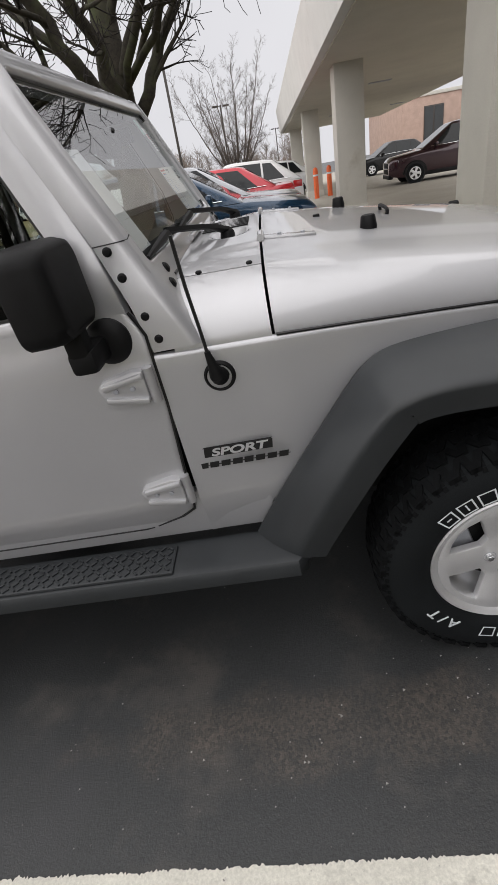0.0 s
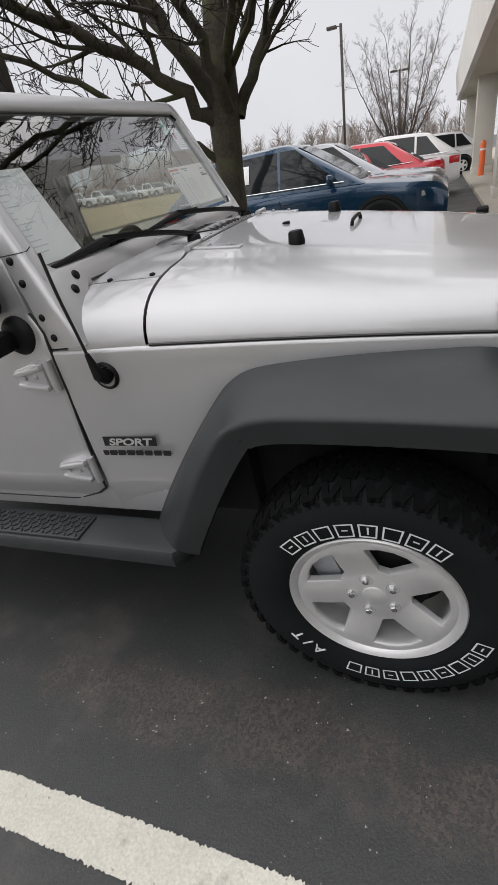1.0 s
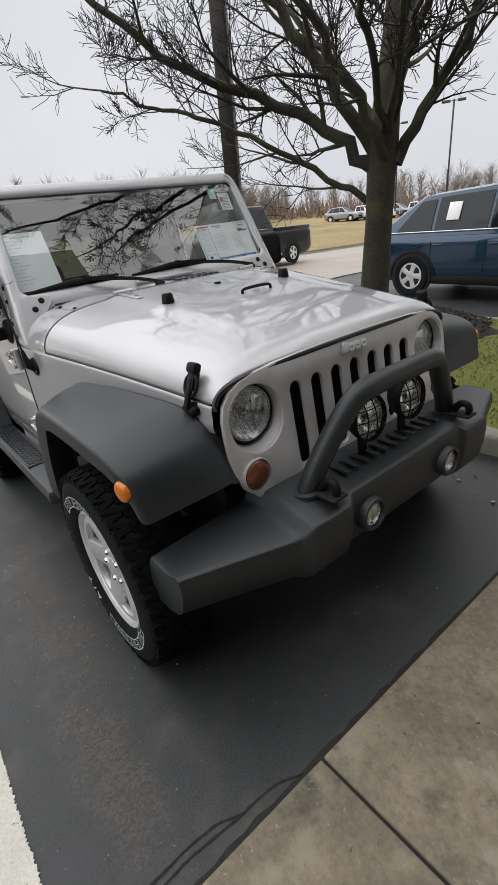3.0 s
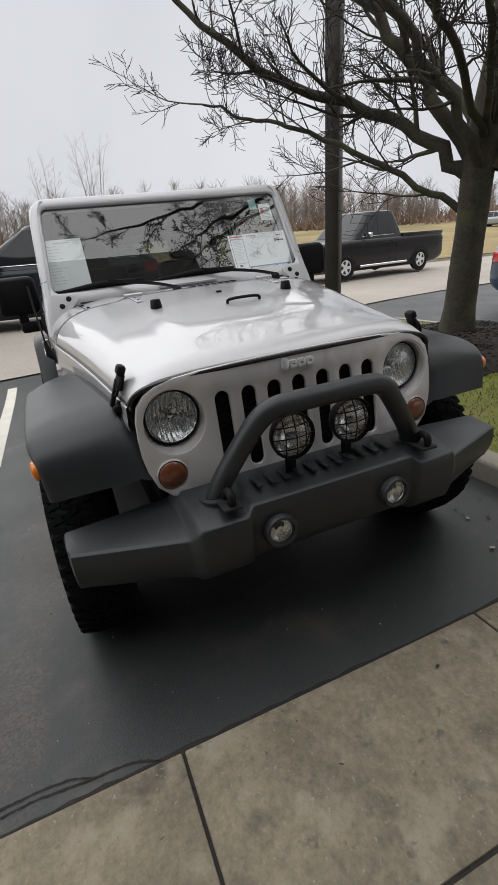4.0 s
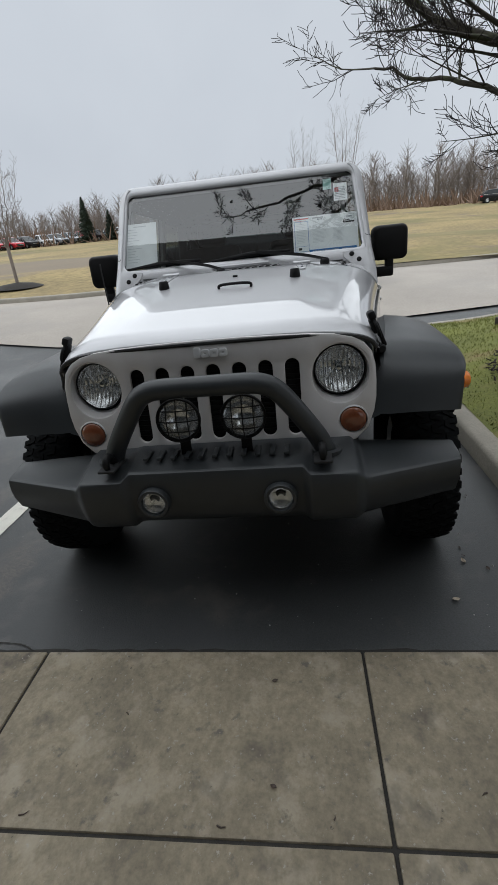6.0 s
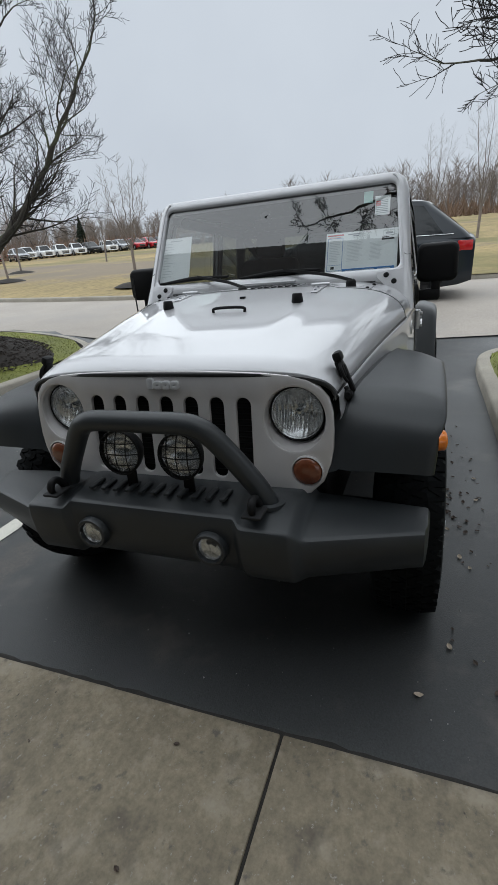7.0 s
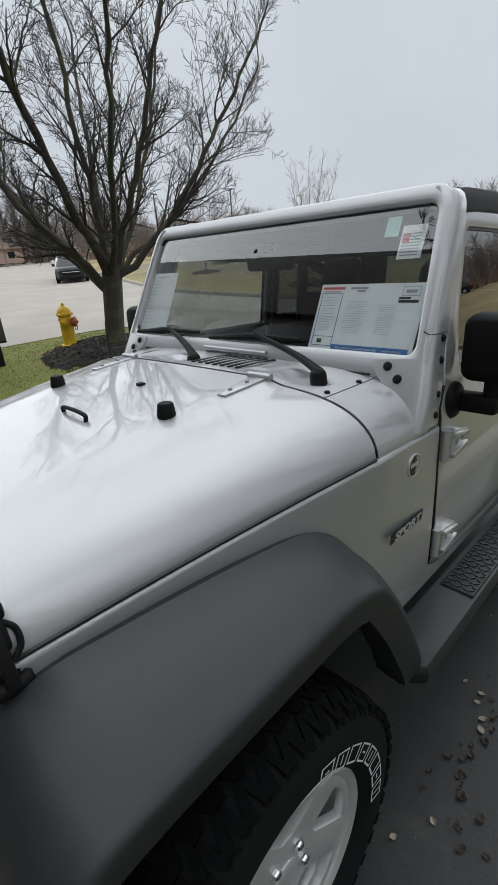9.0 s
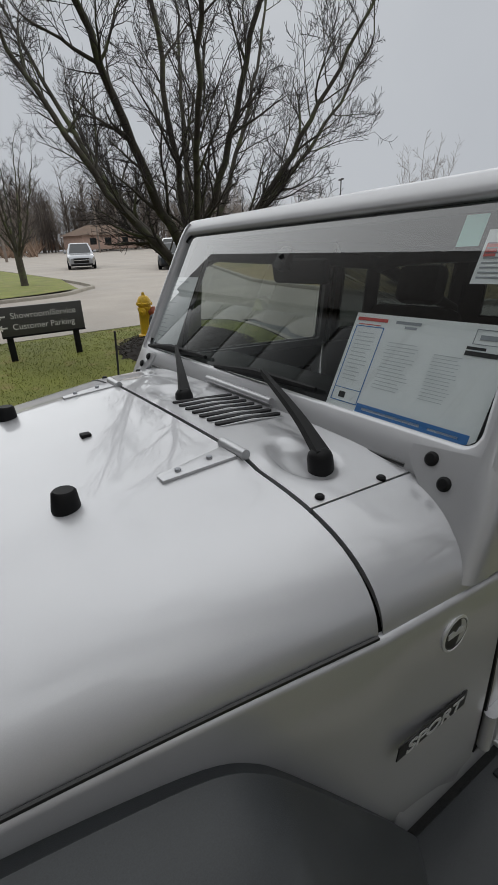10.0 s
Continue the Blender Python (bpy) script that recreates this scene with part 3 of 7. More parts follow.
# ---- wings ----
for s in (-1, 1):
    bm = bmesh.new()
    rows = []
    for k in range(27):
        x = -0.872 + (0.418 + 0.872) * k / 26
        yw, zl = hood_edge(x)
        if x < -0.571:
            yw, zl = 0.765 + 0.024 * (-0.571 - x) / 0.30, 1.133 + 0.018 * (-0.571 - x) / 0.30
        yo = yw + 0.010
        bottom = 0.535 + (0.93 - 0.535) * clampf((x + 0.70) / 0.32)
        zs = [zl - 0.030, zl - 0.0065, zl - 0.008, zl - 0.013, zl - 0.02, zl - 0.05]
        ys = [yo - 0.02, yo - 0.016, yo - 0.006, yo - 0.001, yo, yo + 0.001]
        for q in range(1, 10):
            z = zl - 0.05 + (bottom - zl + 0.05) * q / 9
            zs.append(z)
            ys.append(yo + 0.004 * math.sin(math.pi * q / 9) - 0.022 * ease((0.66 - z) / 0.10))
        rows.append([Vector((x, s * y, z)) for y, z in zip(ys, zs)])
    part("fender", surface(bm, rows, 0.0), SILVER, offroader, "", 40)
    seam = [(x, s * (hood_edge(x)[0] + 0.0035), hood_edge(x)[1] - 0.0045) for x in [-0.56 + 0.974 * k / 24 for k in range(25)]] 
    part("bonnet_gap", tube(bmesh.new(), seam, 0.0042, 6), BLACK_INK, offroader)

# ---- flares ----
ATTACH = [(-0.735, 0.79, 0.50), (-0.70, 0.792, 0.56), (-0.60, 0.794, 0.705), (-0.50, 0.792, 0.835), (-0.40, 0.775, 0.955), (-0.345, 0.76, 1.005), (-0.28, 0.742, 1.028),
          (-0.15, 0.72, 1.032), (0.0, 0.697, 1.028), (0.15, 0.672, 1.018), (0.28, 0.648, 1.003), (0.365, 0.632, 0.965), (0.420, 0.618, 0.890), (0.455, 0.608, 0.770)]
LIPS = [(-0.615, 0.915, 0.50), (-0.585, 0.922, 0.56), (-0.48, 0.932, 0.735), (-0.41, 0.935, 0.84), (-0.335, 0.936, 0.935), (-0.28, 0.936, 0.968), (-0.20, 0.936, 0.985),
        (-0.08, 0.936, 0.985), (0.05, 0.936, 0.980), (0.17, 0.935, 0.972), (0.29, 0.933, 0.960), (0.375, 0.928, 0.935), (0.430, 0.912, 0.885), (0.450, 0.900, 0.770)]
for s in (-1, 1):
    bm = bmesh.new()
    A, L = smooth_line(ATTACH, 4), smooth_line(LIPS, 4)
    rows = []
    n = len(A)
    for i, (a, b) in enumerate(zip(A, L)):
        t = i / (n - 1)
        out = (b - a)
        row = [a + Vector((0, -0.03, -0.012)), a + Vector((0, -0.002, -0.002)), a + Vector((0, 0.004, 0.004))]
        for q in (0.12, 0.3, 0.5, 0.72, 0.90):
            bulge = 0.013 * math.sin(math.pi * q)
            nrm = Vector((-0.75, 0.0, 0.65)) if t < 0.30 else (Vector((0, 0, 1)) if t < 0.78 else Vector((0.85, 0, 0.5)))
            row.append(a + out * q + nrm * bulge)
        inward = Vector((0.085, 0, -0.02)) if t < 0.28 else Vector((0.085 - 0.085 * ease((t - 0.28) / 0.15), 0, -0.02 - 0.055 * ease((t - 0.28) / 0.12)))
        if t > 0.80:
            k = ease((t - 0.8) / 0.12)
            e2 = ease((t - 0.92) / 0.08)
            inward = Vector((-0.075 * k + 0.03 * e2, 0.012 * k, -0.075 + 0.045 * k + 0.03 * e2))
        low = b + inward + Vector((0, -0.010, 0))
        p0, p1, p2 = row[-1], b + inward.normalized() * -0.002, b + inward.normalized() * 0.014
        for q in (0.2, 0.4, 0.55, 0.7, 0.85, 1.0):
            row.append(p0 * (1 - q) ** 2 + p1 * 2 * q * (1 - q) + p2 * q * q)
        row += [p2.lerp(low, 0.5), low]
        row.append(low + Vector((0.0, -0.02, -0.004)))
        row.append(low + Vector((0.0, -0.10, 0.03)))
        rows.append([Vector((p.x, s * p.y, p.z)) for p in row])
    loft(bm, rows)
    fl = part("fender_flare", bm, FLARE, offroader, "grained black plastic wheel flare", 32)
    m = pose(0.395, s * 0.924, 0.868, 0, 0, 0) @ pose(0, 0, 0, -90 * s, 0, 0) @ pose(0, 0, 0, 0, 10 * -s, 0)
    part("side_marker", lathe(bmesh.new(), [(0.032, -0.02), (0.032, 0.000), (0.029, 0.005), (0.022, 0.008), (0.012, 0.0095), (0, 0.010)], 24, m), AMBER, offroader, "round amber marker lamp")
    # rubber latch that holds the bonnet: handle, strap with two ears, and the bracket on the wing
    yw, zl = hood_edge(0.33)
    tilt = pose(0.333, s * (yw + 0.004), zl + 0.020, -22 * -s, 0, 0) @ Matrix.Diagonal((1, s, 1, 1))
    la = part("hood_latch", tube(bmesh.new(), [(0.300, s * (yw + 0.016), zl - 0.036), (0.306, s * (yw + 0.016), zl - 0.036), (0.333, s * (yw + 0.020), zl - 0.036), (0.360, s * (yw + 0.016), zl - 0.036), (0.366, s * (yw + 0.016), zl - 0.036)], [0.011, 0.016, 0.014, 0.016, 0.011], 14), BLACK, offroader, "black rubber bonnet latch")
    part("bracket", box(bmesh.new(), (0.308, s * (yw + 0.004) - 0.008, zl - 0.052), (0.358, s * (yw + 0.004) + 0.008, zl - 0.012), 0.005), BLACK, la)
    part("strap", box(bmesh.new(), (-0.011, 0.0, -0.058), (0.011, 0.016, 0.040), 0.006, tilt), BLACK, la)
    part("handle", box(bmesh.new(), (-0.024, -0.012, 0.052), (0.024, 0.018, 0.086), 0.010, tilt), BLACK, la)
    part("catch_body", box(bmesh.new(), (-0.019, -0.014, 0.000), (0.019, 0.012, 0.060), 0.008, tilt), BLACK, la)
    for e in (-1, 1):
        part("ear", tube(bmesh.new(), smooth_line([tilt @ Vector((e * 0.016, 0.004, 0.048)), tilt @ Vector((e * 0.030, 0.004, 0.030)), tilt @ Vector((e * 0.030, 0.004, 0.002)), tilt @ Vector((e * 0.014, 0.004, -0.016))], 4), 0.0055, 8), BLACK, la)

# ---- grille ----
def gx(z):
    return 0.440 + (1.05 - z) * 0.08


def on_grille(u, v, w):
    back = 0.10 * max(0.0, abs(u) - 0.42) ** 1.5
    return Vector((gx(v) - w - back, u, v))


half = [(0.0, 1.090), (0.12, 1.0895), (0.25, 1.086), (0.37, 1.081), (0.45, 1.074), (0.51, 1.060), (0.550, 1.038), (0.578, 1.005), (0.590, 0.96), (0.593, 0.90), (0.592, 0.84), (0.584, 0.79), (0.562, 0.730), (0.52, 0.688), (0.44, 0.668), (0.25, 0.661), (0.0, 0.661)]
outline = half[:] + [(-y, z) for y, z in half[-2:0:-1]]
slots = []
for k in range(-3, 4):
    low = 0.711
    slots.append(rounded(k * 0.0985 - 0.0315, k * 0.0985 + 0.0315, low, 1.009, 0.031, 5))
HEAD, SIG = (0.469, 0.942), (0.511, 0.761)
holes = slots + [ring2(s * HEAD[0], HEAD[1] - 0.008, 0.108, 40, 0.113) for s in (-1, 1)] + [ring2(s * SIG[0], SIG[1], 0.054, 24) for s in (-1, 1)]
part("grille", plate(bmesh.new(), outline, holes, on_grille, 0.014, 0.005), GRILLE, offroader, "grey-silver grille with seven upright slots", 35)
part("grille_surround", plate(bmesh.new(), [(y * 1.0, z) for y, z in outline], [ring2(s * 0.476, 0.934, 0.114, 32) for s in (-1, 1)], lambda u, v, w: Vector((gx(v) - 0.040 - w, u * 0.985, 0.87 + (v - 0.87) * 0.985)), 0.08), DARK, offroader)
for k in range(-3, 4):
    bm = bmesh.new()
    for q in range(14):
        z = 0.73 + q * 0.0205
        box(bm, (gx(z) - 0.034, k * 0.0985 - 0.030, z), (gx(z) - 0.028, k * 0.0985 + 0.030, z + 0.006))
    part("slot_mesh", bm, BLACK, offroader)
# plain raised mark in place of the maker's name
bm = bmesh.new()
for u, w in ((-0.050, 0.022), (-0.020, 0.028), (0.013, 0.028), (0.047, 0.028)):
    plate(bm, rounded(u - w / 2, u + w / 2, 1.034, 1.070 if u < -0.04 else 1.060, 0.007, 3), [rounded(u - w / 2 + 0.008, u + w / 2 - 0.008, 1.043, 1.051, 0.002, 2)] if u > -0.04 else [], lambda a, b, c: Vector((gx(b) + 0.012 - c, a, b)), 0.016, 0.002)
part("badge", bm, ALLOY, offroader, "raised silver maker's mark drawn plain")
for s in (-1, 1):
    hx, hy, hz = gx(HEAD[1]) - 0.020, s * HEAD[0], HEAD[1]
    turn = pose(hx, hy, hz, 0, 90, 0)
    lamp = part("headlight", lathe(bmesh.new(), [(0.100, -0.085), (0.094, -0.060), (0.094, -0.030), (0.0905, -0.028), (0.0905, -0.036)], 40, turn), CHROME, offroader, "round clear headlight in a silver bezel")
    part("bezel", lathe(bmesh.new(), [(0.1135, 0.012), (0.110, 0.004), (0.105, -0.010), (0.100, -0.026), (0.096, -0.034)], 40, turn @ pose(0.006, 0, 0)), GRILLE, lamp)
    bm = bmesh.new()
    rows = []
    for i in range(23):
        r = 0.0895 * (i / 22) ** 0.8
        rows.append([turn @ Vector((r * math.cos(q), r * math.sin(q), -0.080 + 0.050 * (r / 0.0895) ** 2 + 0.0028 * math.sin(r * math.sin(q) * 2 * math.pi / 0.0165) * ease((0.0895 - r) / 0.012) * ease((r - 0.02) / 0.01) + (0.003 if int(q / 0.5236) % 2 else 0.0) * ease((r - 0.03) / 0.01))) for q in [2 * math.pi * k / 96 for k in range(96)]])
    loft(bm, rows[1:], around=True)
    part("reflector", bm, REFLECTOR, lamp, "clear faceted reflector", 60)
    part("lamp_rim", lathe(bmesh.new(), [(0.0955, -0.040), (0.095, -0.024), (0.092, -0.019), (0.089, -0.022)], 40, turn), BLACK, lamp)
    part("bulb_shield", lathe(bmesh.new(), [(0.013, -0.085), (0.013, -0.056), (0.009, -0.050), (0.0, -0.049)], 20, turn), CHROME, lamp)
    part("lens", lathe(bmesh.new(), [(0.090, -0.032), (0.089, -0.022), (0.075, -0.013), (0.05, -0.006), (0.025, -0.003), (0.0, -0.002), (0.0, -0.005), (0.05, -0.010), (0.075, -0.017), (0.086, -0.026)], 40, turn), LENS, lamp, "clear lens").visible_shadow = False
    tz = pose(gx(SIG[1]), s * SIG[0], SIG[1], 0, 90, 0)
    sg = part("turn_signal", lathe(bmesh.new(), [(0.049, -0.02), (0.049, -0.002), (0.045, 0.004), (0.03, 0.009), (0.012, 0.011), (0, 0.011)], 28, tz), BROWN_LENS, offroader, "round amber-brown turn signal")
    part("ring", lathe(bmesh.new(), [(0.056, -0.02), (0.0555, 0.0), (0.052, 0.002), (0.050, -0.004)], 28, tz), GRILLE, sg)

# ---- bumper, hoop, lamps ----
def bumper_at(a):
    """Face, crease height, top height and underside of the bumper at a distance a from its middle."""
    w = ease((a - 0.492) / 0.046)
    c = ease((0.345 - a) / 0.034)
    t = clampf((a - 0.52) / 0.36)
    box_, wing, mid_ = (0.692, 0.648, 0.698, 0.436), (0.662 - 0.132 * t, 0.610 - 0.004 * t, 0.650 - 0.022 * t, 0.440 + 0.010 * t), (0.672, 0.672, 0.704, 0.446)
    return [b + (g - b) * w + (m_ - b) * c for b, g, m_ in zip(box_, wing, mid_)]


bm = bmesh.new()
ys = [-0.900, -0.898, -0.893, -0.885, -0.86, -0.80, -0.72, -0.64, -0.58, -0.555, -0.538, -0.530, -0.522, -0.514, -0.507, -0.500, -0.492, -0.42, -0.348, -0.340, -0.332, -0.324, -0.316, -0.310, -0.20, -0.10]
ys = ys + [0.0] + [-y for y in ys[::-1]]
rows = []
for y in ys:
    a = abs(y)
    xf, zc, zt, zb = bumper_at(a)
    end = clampf((a - 0.885) / 0.015)
    xf -= 0.115 * end ** 2
    xb = 0.385 - 0.0 * end
    zt, zb, zc = zt - 0.02 * end ** 3, zb + 0.02 * end ** 3, zc - 0.004 * end ** 3
    m1 = min(xf - 0.03, max(xb + 0.01, xf - 0.15))
    prof = [(xb, zt - 0.002), (m1, zt), (xf - 0.018, zc + 0.009), (xf - 0.009, zc + 0.006), (xf - 0.003, zc + 0.001), (xf, zc - 0.008), (xf + 0.002, zc - 0.04), (xf - 0.006, (zc + zb) / 2), (xf - 0.020, zb + 0.050), (xf - 0.036, zb + 0.020), (xf - 0.062, zb), (min(xb, xf - 0.07), zb)]
    rows.append([Vector((x, y, z)) for x, z in prof])
loft(bm, rows, around=True, caps=True)
bump = part("front_bumper", bm, FLARE, offroader, "grained black plastic front bumper", 30)
bm = bmesh.new()
for k in range(-5, 6):
    box(bm, (0.535, k * 0.052 - 0.010, 0.700), (0.615, k * 0.052 + 0.010, 0.711), 0.003)
part("ribs", bm, FLARE, bump)
part("shelf", B((0.455, -0.44, 0.655), (0.545, 0.44, 0.69), 0.01), BLACK, bump)
for s in (-1, 1):
    fogm = pose(0.652, s * 0.232, 0.562, 0, 90, 0)
    fog = part("fog_lamp", lathe(bmesh.new(), [(0.060, -0.03), (0.060, 0.035), (0.055, 0.044), (0.046, 0.044), (0.043, 0.030), (0.043, 0.0)], 28, fogm), FLARE, offroader, "round fog lamp in a black bumper sleeve")
    part("reflector", lathe(bmesh.new(), [(0.042, 0.030), (0.038, 0.022), (0.025, 0.016), (0.012, 0.014), (0.011, 0.022), (0.0, 0.024)], 24, fogm), REFLECTOR, fog)
    part("lens", lathe(bmesh.new(), [(0.042, 0.030), (0.040, 0.034), (0.02, 0.038), (0.0, 0.039), (0.0, 0.036), (0.02, 0.035), (0.038, 0.031)], 24, fogm), LENS, fog).visible_shadow = False
    # tow hook in its pocket
    hk = part("tow_hook", tube(bmesh.new(), smooth_line([(0.60, s * 0.385, 0.69), (0.635, s * 0.385, 0.735), (0.665, s * 0.385, 0.738), (0.675, s * 0.385, 0.715), (0.665, s * 0.385, 0.695)], 4), [0.014] * 12 + [0.013, 0.012, 0.011, 0.010, 0.009], 10), BLACK, offroader, "black tow hook standing out of the bumper")
    part("pocket", B((0.61, s * 0.385 - 0.032, 0.690), (0.690, s * 0.385 + 0.032, 0.7005), 0.004), DARK, hk)
hoop_pts = smooth_line([(0.560, -0.405, 0.675), (0.575, -0.372, 0.75), (0.600, -0.300, 0.862), (0.620, -0.245, 0.935), (0.628, -0.205, 0.962), (0.632, -0.15, 0.972), (0.633, 0.0, 0.973), (0.632, 0.15, 0.972), (0.628, 0.205, 0.962), (0.620, 0.245, 0.935), (0.600, 0.300, 0.862), (0.575, 0.372, 0.75), (0.560, 0.405, 0.675)], 5)
hoop = part("bumper_hoop", tube(bmesh.new(), hoop_pts, 0.036, 18), FLARE, offroader, "black tubular hoop over the bumper", 60)
for s in (-1, 1):
    part("foot", lathe(bmesh.new(), [(0.055, -0.004), (0.055, 0.008), (0.04, 0.012)], 20, pose(0.560, s * 0.405, 0.686)), FLARE, hoop)
    part("lamp_tab", B((0.550, s * 0.115 - 0.02, 0.69), (0.560, s * 0.115 + 0.02, 0.80), 0.002), BLACK, hoop)
    am = pose(0.585, s * 0.117, 0.844, 0, 86, 0) @ Matrix.Diagonal((1.06, 1.06, 1, 1))
    aux = part("spot_lamp", lathe(bmesh.new(), [(0.0, -0.07), (0.035, -0.066), (0.058, -0.045), (0.072, -0.015), (0.076, 0.0), (0.076, 0.012), (0.070, 0.014), (0.068, 0.006)], 32, am), BLACK, offroader, "round black spot lamp with a wire guard")
    part("reflector", lathe(bmesh.new(), [(0.067, 0.006), (0.058, -0.012), (0.035, -0.032), (0.012, -0.04), (0, -0.04)], 32, am), REFLECTOR, aux)
    part("lens", lathe(bmesh.new(), [(0.068, 0.006), (0.05, 0.016), (0.025, 0.02), (0.0, 0.021), (0.0, 0.018), (0.05, 0.013), (0.066, 0.004)], 32, am), LENS, aux).visible_shadow = False
    guard = part("wire_guard", tube(bmesh.new(), [am @ Vector((0.074 * math.cos(q), 0.074 * math.sin(q), 0.016)) for q in [2 * math.pi * k / 28 for k in range(29)]], 0.0036, 6), BLACK, aux)
    for c in (-0.036, 0.0, 0.036):
        half_ = math.sqrt(0.0745 ** 2 - c * c)
        for flip in (0, 1):
            pts = [(c, half_ * k / 5) if flip else (half_ * k / 5, c) for k in range(-5, 6)]
            part("wire", tube(bmesh.new(), [am @ Vector((u, v, 0.016 + 0.024 * (1 - (u * u + v * v) / 0.0745 ** 2))) for u, v in pts], 0.0022, 6), BLACK, guard)

# ---- dark inside of the engine bay, sills and floor ----
part("engine_bay", B((-0.86, -0.62, 0.42), (-0.42, 0.62, 1.02), 0.02), DARK, offroader)
part("inner_bay", B((-0.45, -0.55, 0.42), (0.30, 0.55, 0.98), 0.02), DARK, offroader)
part("engine_top", B((-0.86, -0.62, 1.0), (-0.30, 0.62, 1.10), 0.03), DARK, offroader)
part("radiator", B((0.26, -0.37, 0.52), (0.36, 0.37, 1.02), 0.01), DARK, offroader)
part("frame_rail", B((-3.1, -0.50, 0.38), (0.42, 0.50, 0.56), 0.02), DARK, offroader)
part("tub_floor", B((-3.15, -0.75, 0.52), (-0.85, 0.75, 0.66), 0.02), DARK, offroader)
for xw in (0.0, -2.424):
    part("axle", tube(bmesh.new(), [(xw, -0.72, 0.39), (xw, -0.25, 0.39), (xw, -0.2, 0.39), (xw, 0.0, 0.39), (xw, 0.1, 0.39), (xw, 0.72, 0.39)], [0.045, 0.045, 0.09, 0.13, 0.06, 0.045], 14), DARK, offroader)

# ---- wheels ----
def wheel(parent, m, spare=False):
    """A wide tyre on a five-spoke alloy rim; the wheel's outer face looks along +z of m."""
    R, W = 0.398, 0.255
    tread_r = R - 0.007
    prof = [(0.222, -0.20), (0.232, -0.215), (0.27, -0.243), (0.32, -0.252), (0.352, -0.248), (0.375, -0.238), (tread_r - 0.008, -0.222), (tread_r, -0.20), (tread_r, -0.055), (tread_r - 0.008, -0.033), (0.375, -0.017), (0.352, -0.007), (0.32, -0.002), (0.285, -0.004), (0.262, -0.010), (0.245, -0.020), (0.236, -0.030), (0.226, -0.036)]
    ty = part("tyre", lathe(bmesh.new(), prof, 72, m), RUBBER, parent, "black all-terrain tyre with outlined white lettering", 30)
    n = 88
    verts, faces = [], []
    cube = [(0, 1, 3, 2), (4, 6, 7, 5), (0, 4, 5, 1), (2, 3, 7, 6), (0, 2, 6, 4), (1, 5, 7, 3)]
    for k in range(n):
        for row_h, row_w, off, ln in ((-0.226, 0.053, 0.0, 0.80), (-0.169, 0.049, 0.5, 0.84), (-0.116, 0.049, 0.15, 0.84), (-0.063, 0.053, 0.6, 0.80)):
            a0 = 2 * math.pi * (k + off) / n
            a1 = a0 + 2 * math.pi / n * ln
            skew = (0.034 if k % 2 else -0.012) * (1 if row_h in (-0.226, -0.116) else -1)
            a1 -= 0.25 * (a1 - a0) * ((k * 7 + int(-row_h * 1000)) % 3) / 2
            base = len(verts)
            for a in (a0, a1):
                for r in (tread_r - 0.02, R):
                    for h in (row_h, row_h + row_w):
                        rr = r - (0.012 if (r == R and (row_h < -0.2 and h == row_h or row_h > -0.08 and h != row_h)) else 0)
                        aa = a + skew * (1 if h == row_h else -1)
                        verts.append(m @ Vector((rr * math.cos(aa), rr * math.sin(aa), h)))
            faces += [tuple(base + i for i in f) for f in cube]
        # lugs reaching down the shoulder
        for sgn, h0, h1 in ((1, -0.030, -0.010),):
            a0 = 2 * math.pi * (k + 0.6) / n
            a1 = a0 + 2 * math.pi / n * (0.5 if k % 2 else 0.3)
            base = len(verts)
            for a in (a0, a1):
                for r, h in ((0.362, -0.022), (0.362, -0.0085), (tread_r - 0.006, -0.045), (tread_r - 0.004, -0.026)):
                    verts.append(m @ Vector((r * math.cos(a), r * math.sin(a), h)))
            faces += [tuple(base + i for i in f) for f in cube]
    raw("tread", verts, faces, SHADED_TREAD, ty, False)
    rim = part("rim", lathe(bmesh.new(), [(0.214, -0.20), (0.205, -0.15), (0.198, -0.08), (0.206, -0.05), (0.214, -0.035), (0.224, -0.026), (0.236, -0.020), (0.240, -0.024), (0.238, -0.034)], 60, m), ALLOY, parent, "five-spoke silver alloy rim")
    holes = []
    for k in range(5):
        c = radians(90 + 36 + 72 * k)
        ring = []
        for r, d in ((0.098, -0.20), (0.094, 0.0), (0.098, 0.20), (0.140, 0.335), (0.178, 0.405), (0.194, 0.390), (0.2005, 0.19), (0.202, 0.0), (0.2005, -0.19), (0.194, -0.390), (0.178, -0.405), (0.140, -0.335)):
            ring.append((r * math.cos(c + d), r * math.sin(c + d)))
        holes.append(ring[::-1])

    def on_rim(u, v, w):
        r = math.hypot(u, v)
        return m @ Vector((u, v, -0.052 + 0.020 * ease((r - 0.06) / 0.14) - w))
    part("spokes", plate(bmesh.new(), ring2(0, 0, 0.212, 60), holes, on_rim, 0.024, 0.007), ALLOY, rim, "", 30)
    part("cap", lathe(bmesh.new(), [(0.036, -0.055), (0.034, -0.046), (0.028, -0.043), (0, -0.042)], 28, m), ALLOY, rim)
    for k in range(5):
        a = radians(90 + 72 * k)
        c = m @ Matrix.Translation((0.0635 * math.cos(a), 0.0635 * math.sin(a), 0))
        part("lug_recess", lathe(bmesh.new(), [(0.0185, -0.049), (0.017, -0.0485), (0.0165, -0.06), (0.0, -0.06)], 18, c), GREY_INK, rim)
        part("lug_nut", lathe(bmesh.new(), [(0.0125, -0.06), (0.0125, -0.044), (0.009, -0.038), (0, -0.037)], 6, c), CHROME, rim)
